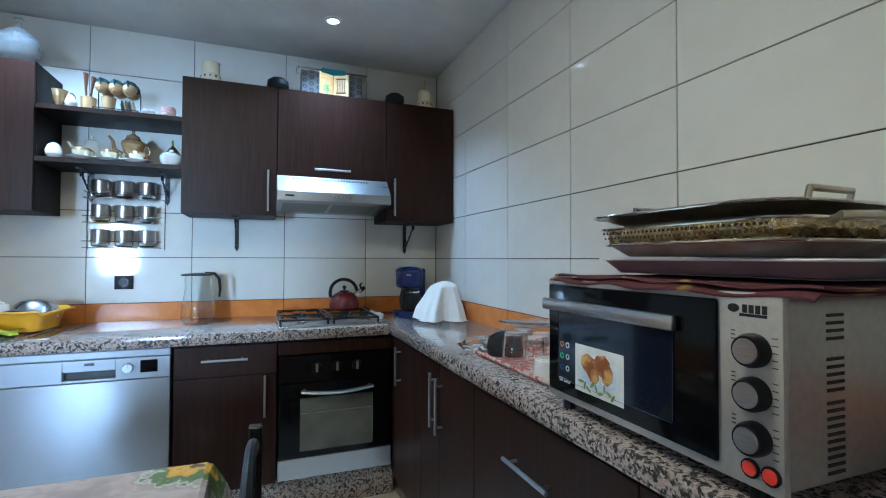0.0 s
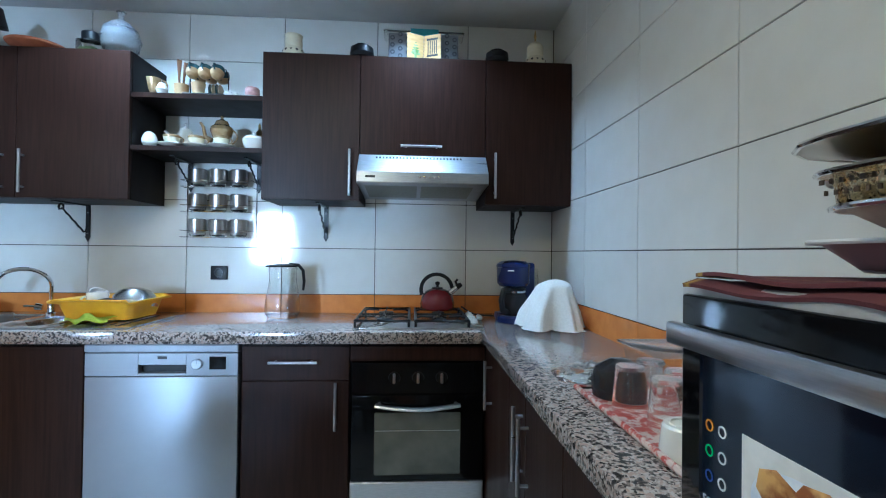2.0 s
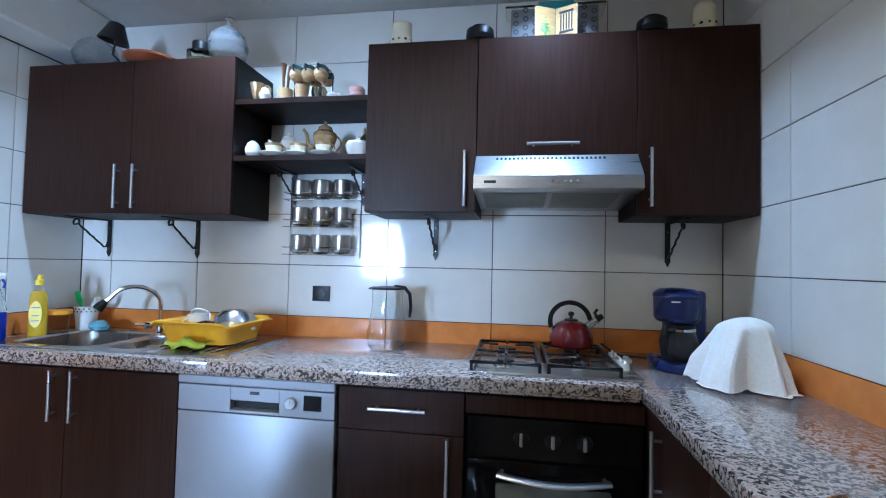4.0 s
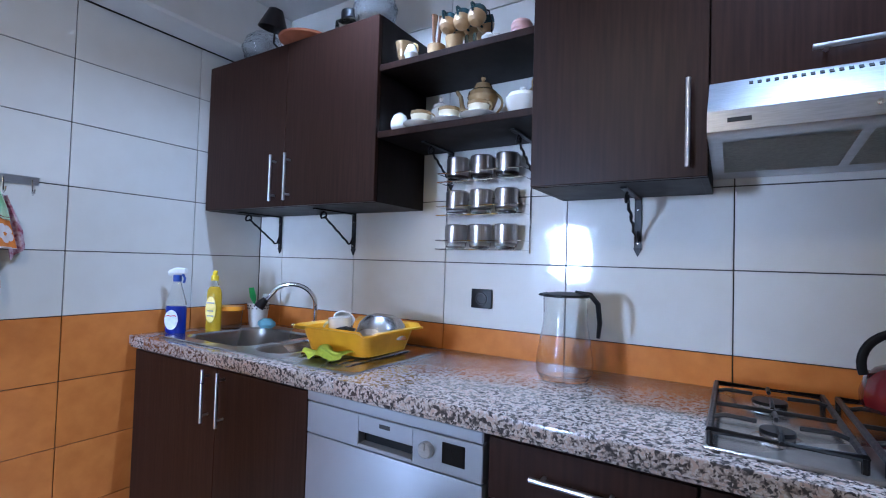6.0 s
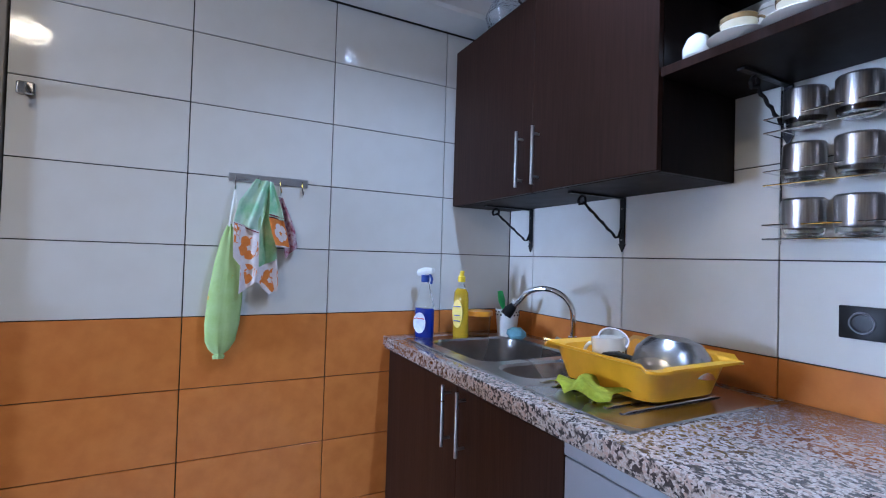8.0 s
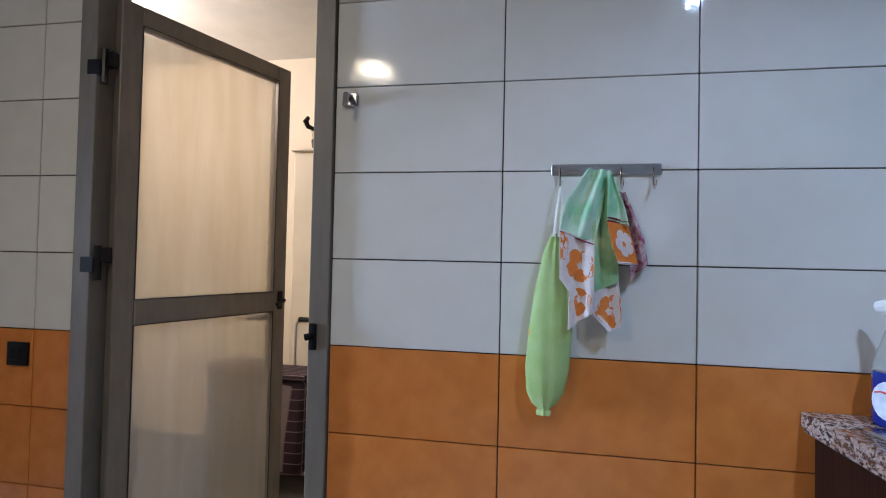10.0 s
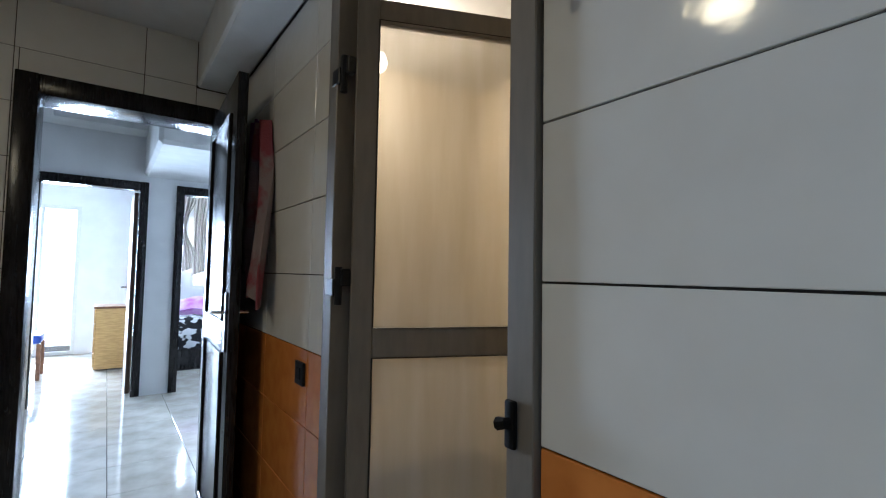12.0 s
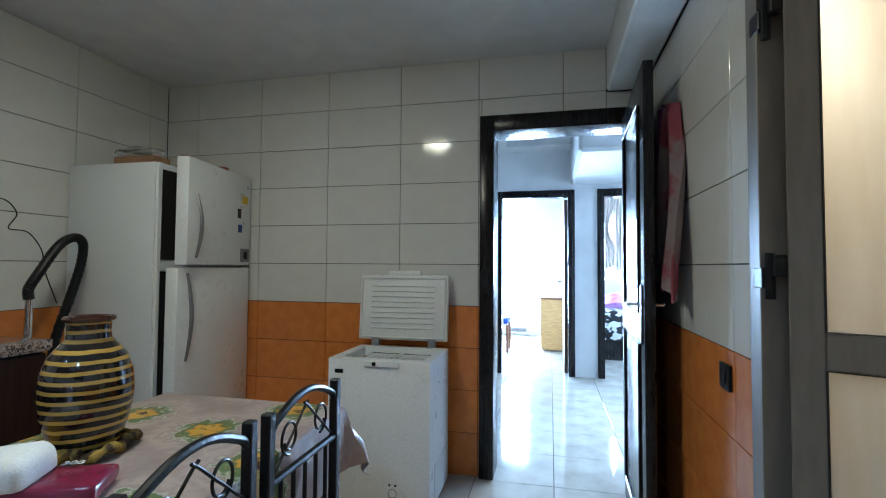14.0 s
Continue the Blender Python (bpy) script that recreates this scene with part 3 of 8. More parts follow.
box(bm, 0.334, 0.338, -0.623, -0.618, 0.768, 0.787)
part("programme_knob", bm, STEEL, p)
bm = shape()
box(bm, 0.382, 0.448, -0.607, -0.604, 0.745, 0.798, 0.001)
part("display", bm, BLACKGLASS, p, "small black display")
bm = shape()
box(bm, 0.178, 0.214, -0.6065, -0.605, 0.788, 0.799)
part("badge", bm, PRINTK, p)
bm = shape()
box(bm, -0.108, 0.498, -0.608, -0.05, 0.815, 0.848, 0.004)
part("top", bm, GREYPAINT, t)
bm = shape()
box(bm, -0.09, 0.48, -0.55, -0.53, 0.0, 0.10)
part("kick_plate", bm, BLACKP, t)

# built-in oven
t = thing("built_in_oven", "black glass built-in oven with a steel handle and strip", "oven", (1.235, -0.58, 0.165))
bm = shape()
box(bm, 0.955, 1.515, -0.596, -0.561, 0.275, 0.770, 0.003)
part("body", bm, BLACKGLASS, t)
bm = shape()
box(bm, 0.960, 1.510, -0.612, -0.597, 0.278, 0.635, 0.004, 2)
dd = part("door", bm, BLACKGLASS, t)
bm = shape()
box(bm, 1.055, 1.415, -0.6145, -0.612, 0.305, 0.565, 0.004)
part("window", bm, WINDOWGLASS, dd, "dark tinted oven window")
bm = shape()
box(bm, 1.06, 1.41, -0.6158, -0.6146, 0.487, 0.490)
part("rack", bm, STEEL, dd)
bm = shape()
tube(bm, [(1.06 + 0.35 * i / 12, -0.635 - 0.018 * math.sin(math.pi * i / 12), 0.600 - 0.012 * math.sin(math.pi * i / 12)) for i in range(13)], 0.017, 10, 0.5)
for x in (1.075, 1.395):
    rod(bm, (x, -0.612, 0.60), (x, -0.638, 0.60), 0.008)
part("handle", bm, STEEL, dd, "curved steel handle")
for x in (1.135, 1.235, 1.335):
    bm = shape()
    lathe(bm, [(0, 0), (0.026, 0), (0.024, 0.012), (0, 0.012)], m=face_m((x, -0.596, 0.705), (1, 0, 0), (0, 0, 1)), seg=18)
    k = part("knob", bm, BLACKP, t)
    bm = shape()
    box(bm, x - 0.006, x + 0.006, -0.622, -0.609, 0.685, 0.727, 0.003)
    part("knob_grip", bm, STEEL, k, "pale steel grip bar")
bm = shape()
box(bm, 0.955, 1.515, -0.608, -0.58, 0.172, 0.272, 0.003)
part("bottom_strip", bm, STEEL, t, "brushed steel bottom strip")

# cooker hood
t = thing("cooker_hood", "slim brushed-steel cooker hood under the flap cabinet", "cooker hood", (1.232, -0.25, 1.53))
HX0, HX1 = 0.946, 1.553
prof = [(-0.005, 1.698), (-0.336, 1.698), (-0.43, 1.603), (-0.436, 1.555), (-0.425, 1.550), (-0.385, 1.550), (-0.06, 1.522), (-0.005, 1.522)]
bm = shape()
a = [bm.verts.new((HX0, y, z)) for y, z in prof]
b = [bm.verts.new((HX1, y, z)) for y, z in prof]
bm.faces.new(a)
bm.faces.new(b)
for i in range(len(prof)):
    j = (i + 1) % len(prof)
    bm.faces.new((a[i], a[j], b[j], b[i]))
part("body", bm, STEEL, t)
bm = shape()
for i in range(26):
    x = 1.03 + 0.4 * i / 25
    s = Matrix.Translation((x, -0.352, 1.682)) @ Matrix.Rotation(radians(45), 4, "X")
    bmesh.ops.create_cube(bm, size=1, matrix=s @ Matrix.Diagonal((0.008, 0.012, 0.004, 1)))
part("vent_slots", bm, RUBBER, t)
for i in range(5):
    bm = shape()
    lathe(bm, [(0, 0), (0.006, 0), (0.006, 0.008), (0, 0.010)], m=face_m((1.235 + 0.022 * i, -0.4335, 1.580), (1, 0, 0), (0, 0, 1)), seg=12)
    part("button", bm, CHROME, t)
bm = shape()
box(bm, 0.985, 1.03, -0.4345, -0.430, 1.574, 1.584)
part("badge", bm, PRINTK, t)
for x0, x1 in ((0.975, 1.222), (1.242, 1.49)):
    bm = shape()
    q = [bm.verts.new(v) for v in ((x0, -0.365, 1.5465), (x1, -0.365, 1.5465), (x1, -0.10, 1.5235), (x0, -0.10, 1.5235))]
    bmesh.ops.solidify(bm, geom=[bm.faces.new(q)], thickness=0.006)
    part("filter", bm, mat("pale_grease_filter", (0.42, 0.42, 0.36), 0.55, scale=90, bump=0.2), t, "pale mesh grease filter")

# gas hob
t = thing("gas_hob", "stainless steel gas hob with black pan supports", "hob", (1.23, -0.31, CT))
bm = shape()
box(bm, 0.945, 1.515, -0.545, -0.055, CT, CT + 0.010, 0.004, 2)
part("plate", bm, SINKSTEEL, t)
for x, y, r in ((1.07, -0.43, 0.030), (1.33, -0.43, 0.024), (1.07, -0.18, 0.036), (1.33, -0.18, 0.030)):
    bm = shape()
    lathe(bm, [(0, 0.010), (r * 1.6, 0.010), (r * 1.5, 0.014), (r, 0.016), (r, 0.024), (0, 0.024)], (x, y, CT), 20)
    p = part("burner", bm, SINKSTEEL, t)
    bm = shape()
    lathe(bm, [(0, 0.025), (r * 1.05, 0.025), (r * 1.0, 0.032), (0, 0.033)], (x, y, CT), 20)
    part("burner_cap", bm, BLACKP, p)
for x in (1.07, 1.33):
    bm = shape()
    z = CT + 0.036
    fr = [(x - 0.115, -0.53), (x + 0.115, -0.53), (x + 0.115, -0.075), (x - 0.115, -0.075)]
    tube(bm, [(a, b, z) for a, b in fr], 0.0075, 6, closed=True)
    for y in (-0.43, -0.18):
        for dx in (-1, 1):
            tube(bm, [(x + dx * 0.115, y, z), (x + dx * 0.09, y, z + 0.008), (x + dx * 0.035, y, z + 0.006)], 0.005, 6)
        for dy in (-1, 1):
            tube(bm, [(x, y + dy * 0.105, z), (x, y + dy * 0.08, z + 0.008), (x, y + dy * 0.035, z + 0.006)], 0.005, 6)
    tube(bm, [(x - 0.115, -0.305, z), (x + 0.115, -0.305, z)], 0.005, 6)
    for a, b in fr:
        rod(bm, (a, b, z), (a, b, CT + 0.010), 0.006, 6)
    part("pan_support", bm, IRON, t)
for i in range(4):
    bm = shape()
    lathe(bm, [(0, 0.010), (0.017, 0.010), (0.015, 0.030), (0, 0.031)], (1.485, -0.40 + 0.072 * i, CT), 14)
    box(bm, 1.482, 1.488, -0.415 + 0.072 * i, -0.385 + 0.072 * i, CT + 0.03, CT + 0.038, 0.002)
    part("knob", bm, WHITEP, t, "pale control knob")
t.location += Vector((0.008, -0.030, 0))

# kettle
t = thing("whistling_kettle", "dark red enamel whistling kettle on the hob", "kettle", (1.335, -0.19, CT + 0.043))
kx, ky, kz = 1.335, -0.19, CT + 0.043
bm = shape()
lathe(bm, [(0, 0), (0.088, 0), (0.098, 0.012), (0.100, 0.04), (0.090, 0.08), (0.068, 0.108), (0.040, 0.122), (0, 0.126)], (kx, ky, kz), 32)
part("body", bm, RED, t)
bm = shape()
lathe(bm, [(0, 0.124), (0.034, 0.122), (0.030, 0.130), (0.008, 0.134), (0.007, 0.142), (0.014, 0.150), (0.012, 0.163), (0, 0.167)], (kx, ky, kz), 18)
part("lid", bm, BLACKP, t, "lid with a black knob")
bm = shape()
tube(bm, [(kx + 0.06, ky, kz + 0.09), (kx + 0.095, ky, kz + 0.118), (kx + 0.118, ky, kz + 0.135)], [0.020, 0.017, 0.015], 14)
sp = part("spout", bm, CHROME, t, "short chrome spout")
bm = shape()
tube(bm, [(kx + 0.112, ky, kz + 0.132), (kx + 0.140, ky, kz + 0.150)], [0.018, 0.012], 12)
tube(bm, [(kx + 0.115, ky, kz + 0.147), (kx + 0.105, ky, kz + 0.165), (kx + 0.118, ky, kz + 0.180)], 0.007, 8)
part("whistle", bm, BLACKP, sp)
bm = shape()
tube(bm, arc((kx - 0.005, ky, kz + 0.118), 0.090, 8, 200, 18), 0.0075, 10, 1.5)
part("handle", bm, BLACKP, t, "black arched handle")
t.scale = (0.88, 0.88, 0.86)

# coffee maker
t = thing("coffee_maker", "dark blue filter coffee maker with a glass jug", "coffee maker", (1.68, -0.24, CT))
bm = shape()
lathe(bm, [(0, 0), (0.085, 0), (0.090, 0.006), (0.088, 0.030), (0.080, 0.037), (0, 0.037)], (1.675, -0.27, CT), 28)
box(bm, 1.60, 1.765, -0.25, -0.12, CT, CT + 0.037, 0.010, 2)
part("base", bm, NAVY, t)
bm = shape()
box(bm, 1.655, 1.79, -0.215, -0.12, CT + 0.037, CT + 0.302, 0.014, 3)
part("tank", bm, NAVY, t)
bm = shape()
lathe(bm, [(0, 0.182), (0.052, 0.182), (0.068, 0.186), (0.078, 0.200), (0.080, 0.278), (0, 0.278)], (1.668, -0.262, CT), 28)
part("filter_head", bm, NAVY, t)
bm = shape()
lathe(bm, [(0.080, 0.279), (0.083, 0.284), (0.080, 0.296), (0.060, 0.310), (0.02, 0.315), (0, 0.315), (0, 0.279)], (1.668, -0.262, CT), 28)
part("lid", bm, NAVY, t, "domed blue lid")
bm = shape()
box(bm, 1.625, 1.655, -0.3445, -0.338, CT + 0.262, CT + 0.267, 0.001)
part("badge", bm, PRINTW, t, "pale printed badge")
bm = shape()
lathe(bm, [(0.0525, 0.150), (0.0545, 0.152), (0.0545, 0.161), (0.0525, 0.163)], (1.675, -0.27, CT), 24)
part("jug_collar", bm, CHROME, t, "bright steel jug collar")
bm = shape()
lathe(bm, [(0, 0.037), (0.050, 0.037), (0.064, 0.07), (0.062, 0.12), (0.050, 0.155), (0.046, 0.155), (0.058, 0.12), (0.060, 0.07), (0.047, 0.042), (0, 0.041)], (1.675, -0.27, CT), 24)
j = part("jug", bm, SMOKE, t, "smoked glass jug")
bm = shape()
lathe(bm, [(0, 0.158), (0.052, 0.157), (0.052, 0.175), (0, 0.178)], (1.675, -0.27, CT), 24)
part("jug_lid", bm, BLACKP, j)
bm = shape()
tube(bm, [(1.642, -0.31, CT + 0.165), (1.606, -0.342, CT + 0.168), (1.594, -0.352, CT + 0.12), (1.602, -0.346, CT + 0.07), (1.625, -0.325, CT + 0.055)], 0.011, 8, 1.5)
part("jug_handle", bm, BLACKP, j)
bm = shape()
box(bm, 1.705, 1.73, -0.356, -0.348, CT + 0.01, CT + 0.025, 0.002)
part("switch", bm, KNOBRED, t, "red switch")
bm = shape()
tube(bm, [(1.60, -0.13, CT + 0.012), (1.55, -0.10, CT + 0.010), (1.50, -0.12, CT + 0.018), (1.47, -0.08, CT + 0.03), (1.44, -0.045, CT + 0.05)], 0.0045, 8)
part("cable", bm, BLACKP, t)
t.location += Vector((0.028, -0.065, 0))
t.scale.z = 0.95

# cloth-covered small appliance
t = thing("covered_appliance", "small appliance draped with a white cotton cloth", "appliance", (1.80, -0.46, CT))
bm = shape()
box(bm, 1.785, 1.865, -0.50, -0.40, CT, CT + 0.165, 0.03, 2)
part("body", bm, WHITEP, t)
bm = shape()


def drape(u, v):
    """A square cloth over a rounded top, its corners falling lowest and flaring out."""
    a = 2 * math.pi * u
    corner = abs(math.cos(2 * (a - 0.5)))
    reach = 0.265 + 0.065 * corner
    s = v * reach
    fold = (0.55 * math.sin(5 * a + 0.8) + 0.35 * math.sin(9 * a + 2.0) + 0.2 * math.sin(14 * a)) * min(1, max(0, (s - 0.06) * 7))
    r = s if s < 0.078 else 0.078 + (s - 0.078) * 0.27
    drop = 0 if s < 0.07 else (s - 0.07) * 0.93
    r *= 1 + 0.26 * fold
    lean = 0.05 * max(0.0, math.cos(a - 3.3)) * min(1, v * 1.4)
    x, y = 1.825 + 0.86 * r * math.cos(a) - lean, -0.45 + 1.0 * r * math.sin(a)
    z = CT + 0.216 - 4 * min(s, 0.07) ** 2 - drop + 0.006 * noise.noise(Vector((x * 14, y * 14, 0)))
    return Vector((min(x, XR - 0.012), y, max(z, CT + 0.006)))


sheet(bm, drape, 96, 30)
bmesh.ops.remove_doubles(bm, verts=bm.verts, dist=0.0004)
part("cloth", bm, WHITECLOTH, t, "white draped cotton cloth")
t.location += Vector((0.022, -0.075, 0))

# carafe with black lid
t = thing("glass_carafe", "empty clear glass carafe with black lid and handle", "carafe", (0.56, -0.19, CT))
gx, gy = 0.56, -0.19
bm = shape()
lathe(bm, [(0, 0.002), (0.070, 0.002), (0.084, 0.02), (0.086, 0.06), (0.076, 0.12), (0.066, 0.18), (0.068, 0.25), (0.066, 0.25), (0.064, 0.18), (0.074, 0.12), (0.084, 0.06), (0.082, 0.022), (0.069, 0.006), (0, 0.006)], (gx, gy, CT), 32)
part("jug", bm, GLASS, t, shadow=True)
bm = shape()
lathe(bm, [(0, 0.252), (0.071, 0.252), (0.070, 0.260), (0.03, 0.266), (0, 0.267)], (gx, gy, CT), 28)
tube(bm, [(gx - 0.06, gy, CT + 0.256), (gx - 0.085, gy, CT + 0.254)], [0.02, 0.008], 8, 0.4)
part("lid", bm, BLACKP, t, "black plastic lid")
bm = shape()
tube(bm, [(gx + 0.03, gy, CT + 0.266), (gx + 0.075, gy, CT + 0.262), (gx + 0.098, gy, CT + 0.235), (gx + 0.104, gy, CT + 0.18), (gx + 0.100, gy, CT + 0.135)], [0.009, 0.010, 0.010, 0.009, 0.007], 10, 0.8)
part("handle", bm, BLACKP, t, "black curved handle")

# sink with two bowls and drainer
t = thing("kitchen_sink", "satin steel double sink with drainer in the worktop", "sink", (-0.52, -0.32, CT))
SX0, SX1, SY0, SY1 = -1.065, 0.03, -0.565, -0.065


def bowl(bm, x0, x1, y0, y1, depth, r=0.07):
    rings = []
    for k, (ins, z, rr) in enumerate(((0, CT + 0.004, r), (0.006, CT - 0.004, r), (0.016, CT - depth * 0.75, r), (0.05, CT - depth, r * 0.7))):
        ring = []
        for cx, cy, a0 in ((x1 - rr - ins, y1 - rr - ins, 0), (x0 + rr + ins, y1 - rr - ins, 90), (x0 + rr + ins, y0 + rr + ins, 180), (x1 - rr - ins, y0 + rr + ins, 270)):
            for i in range(6):
                a = radians(a0 + 18 * i)
                ring.append(bm.verts.new((cx + rr * math.cos(a), cy + rr * math.sin(a), z)))
        rings.append(ring)
    for a, b in zip(rings, rings[1:]):
        for i in range(24):
            bm.faces.new((a[i], a[(i + 1) % 24], b[(i + 1) % 24], b[i]))
    bm.faces.new(rings[-1])
    return rings[0]


bm = shape()
BOWLS = [(-0.99, -0.575, -0.52, -0.13, 0.17), (-0.535, -0.35, -0.52, -0.20, 0.12)]
outer = [(SX0, SY0), (SX1, SY0), (SX1, SY1), (SX0, SY1)]
ov = [bm.verts.new((x, y, CT + 0.004)) for x, y in outer]
edges = [bm.edges.new((ov[i], ov[(i + 1) % 4])) for i in range(4)]
for bw in BOWLS:
    ring = bowl(bm, *bw)
    edges += [bm.edges.get((ring[i], ring[(i + 1) % 24])) for i in range(24)]
bmesh.ops.triangle_fill(bm, edges=edges, use_beauty=True)
lip = [bm.verts.new((x + sx * 0.004, y + sy * 0.004, CT + 0.0005)) for (x, y), (sx, sy) in zip(outer, ((-1, -1), (1, -1), (1, 1), (-1, 1)))]
for i in range(4):
    bm.faces.new((ov[i], ov[(i + 1) % 4], lip[(i + 1) % 4], lip[i]))
part("basin", bm, SINKSTEEL, t)
for i in range(7):
    bm = shape()
    x = -0.32 + 0.045 * i
    tube(bm, [(x, -0.50, CT + 0.004), (x, -0.48, CT + 0.007), (x, -0.18, CT + 0.007), (x, -0.16, CT + 0.004)], 0.006, 8, 0.5)
    part("drainer_rib", bm, SINKSTEEL, t)
for x, y, z in ((-0.79, -0.31, CT - 0.168), (-0.465, -0.34, CT - 0.118)):
    bm = shape()
    lathe(bm, [(0, 0.002), (0.03, 0.002), (0.036, 0.004), (0.04, 0)], (x, y, z), 20)
    part("drain", bm, CHROME, t)

# tap
t = thing("kitchen_tap", "chrome swan-neck mixer tap behind the sink", "tap", (-0.57, -0.14, CT))
bm = shape()
lathe(bm, [(0, 0), (0.026, 0), (0.024, 0.010), (0.016, 0.016), (0.015, 0.07), (0, 0.07)], (-0.57, -0.14, CT + 0.004), 18)
part("base", bm, CHROME, t)
bm = shape()
pts = [(-0.57, -0.14, CT + 0.07), (-0.57, -0.14, CT + 0.135)] + [(-0.665 + 0.095 * math.cos(a), -0.14 - 0.10 * (1 - math.cos(a)) / 2, CT + 0.145 + 0.085 * math.sin(a)) for a in [radians(12 * i) for i in range(12)]]
pts += [(-0.768, -0.245, CT + 0.158)]
tube(bm, pts, 0.0095, 12)
part("spout", bm, CHROME, t)
bm = shape()
tube(bm, [(-0.768, -0.245, CT + 0.162), (-0.780, -0.258, CT + 0.142), (-0.788, -0.266, CT + 0.126)], [0.014, 0.021, 0.022], 14)
part("spray_head", bm, BLACKP, t, "dark spray head")
bm = shape()
tube(bm, [(-0.60, -0.155, CT + 0.045), (-0.625, -0.165, CT + 0.050)], [0.014, 0.017], 12)
tube(bm, [(-0.625, -0.165, CT + 0.05), (-0.66, -0.19, CT + 0.055)], 0.005, 8)
part("lever", bm, CHROME, t)
t.location += Vector((0.02, -0.035, 0))


# yellow dish basket with its crockery
t = thing("dish_basket", "yellow plastic dish-drying basket on the drainer", "dish rack", (-0.22, -0.29, CT + 0.012))
bx, by, bz = -0.22, -0.29, CT + 0.012
bm = shape()


def ring_at(w, d, z, r=0.05, wave=0.0):
    out = []
    for cx, cy, a0 in ((w - r, d - r, 0), (-w + r, d - r, 90), (-w + r, -d + r, 180), (w - r, -d + r, 270)):
        for i in range(7):
            a = radians(a0 + 15 * i)
            x, y = cx + r * math.cos(a), cy + r * math.sin(a)
            out.append(bm.verts.new((bx + x, by + y, bz + z + wave * math.cos(3.14 * y / d) * (1 if abs(x) > w * 0.8 else 0))))
    return out


rs = [ring_at(0.155, 0.115, 0.002), ring_at(0.165, 0.125, 0.004), ring_at(0.185, 0.145, 0.085, wave=0.012), ring_at(0.225, 0.168, 0.092, wave=0.012),
      ring_at(0.225, 0.168, 0.098, wave=0.012), ring_at(0.181, 0.141, 0.092, wave=0.012), ring_at(0.160, 0.120, 0.010), ring_at(0.150, 0.110, 0.008)]
for a, b in zip(rs, rs[1:]):
    for i in range(28):
        bm.faces.new((a[i], a[(i + 1) % 28], b[(i + 1) % 28], b[i]))
bm.faces.new(rs[0])
bm.faces.new(rs[-1])
part("tub", bm, YELLOW, t)
t.scale = (0.88, 1.0, 1.0)
t.location.x += 0.03


def mug(x, y, z, tilt, spin, label, r=0.040, h=0.085):
    t = thing("mug", label, "mug", (x, y, z), spin, group="crockery drying in the basket", local=True)
    m = Matrix.Rotation(radians(tilt), 4, "Y")
    bm = shape()
    lathe(bm, [(0, 0), (r * 0.8, 0), (r * 0.95, 0.01), (r, h), (r - 0.004, h), (r * 0.9, 0.012), (0, 0.008)], m=m, seg=24)
    part("cup", bm, CERAMIC, t)
    bm = shape()
    tube(bm, [m @ p for p in arc((r * 0.95, 0, h * 0.5), 0.026, -85, 85, 10)], 0.005, 8)
    part("handle", bm, CERAMIC, t)
    bm = shape()
    for i in range(5):
        a = 2.2 + i * 0.35
        q = m @ Matrix.Translation((r * 1.005 * math.cos(a), r * 1.005 * math.sin(a), h * 0.55)) @ Matrix.Rotation(a, 4, "Z")
        lathe(bm, [(0, 0), (0.006 + 0.003 * (i % 2), 0.0005), (0, 0.001)], m=q @ Matrix.Rotation(radians(90), 4, "Y"), seg=8)
    part("flower_print", bm, GOLD, t)


mug(-0.205, -0.37, bz + 0.04, 4, 200, "white mug with gilt flower print and handle", 0.042)
mug(-0.270, -0.31, bz + 0.05, -38, 150, "tipped white mug with gilt flower print")
bm = shape()
lathe(bm, [(0.100, 0.0), (0.098, 0.012), (0.088, 0.050), (0.062, 0.078), (0.03, 0.088), (0.0, 0.089), (0.0, 0.084), (0.058, 0.074), (0.084, 0.048), (0.095, 0.0)], m=Matrix.Translation((-0.128, -0.235, bz + 0.045)) @ Matrix.Rotation(radians(-8), 4, "X"), seg=32)
solid("mixing_bowl", bm, SINKSTEEL, "shiny steel mixing bowl drying in the basket", "bowl", group="crockery drying in the basket")
bm = shape()
tube(bm, [(-0.20, -0.40, bz + 0.085), (-0.15, -0.405, bz + 0.094), (-0.12, -0.39, bz + 0.09)], [0.010, 0.013, 0.009], 8, 0.6)
solid("cup_handle", bm, BLACKP, "black pan handle lying across the basket", "handle")
bm = shape()
sheet(bm, lambda u, v: Vector((-0.270 + 0.17 * u + 0.010 * math.sin(v * 9), -0.525 + 0.115 * v + 0.012 * math.sin(u * 8),
                               CT + 0.014 + 0.008 * (1 + math.sin(u * 11 + v * 5)) + 0.022 * math.sin(u * 3.14) * math.sin(v * 3.14) + 0.012 * noise.noise(Vector((u * 3.0, v * 3.0, 2.2))))), 30, 24)
bmesh.ops.solidify(bm, geom=list(bm.faces), thickness=0.003)
solid("cleaning_cloth", bm, LIME, "crumpled lime-yellow cleaning cloth on the drainer", "cloth")


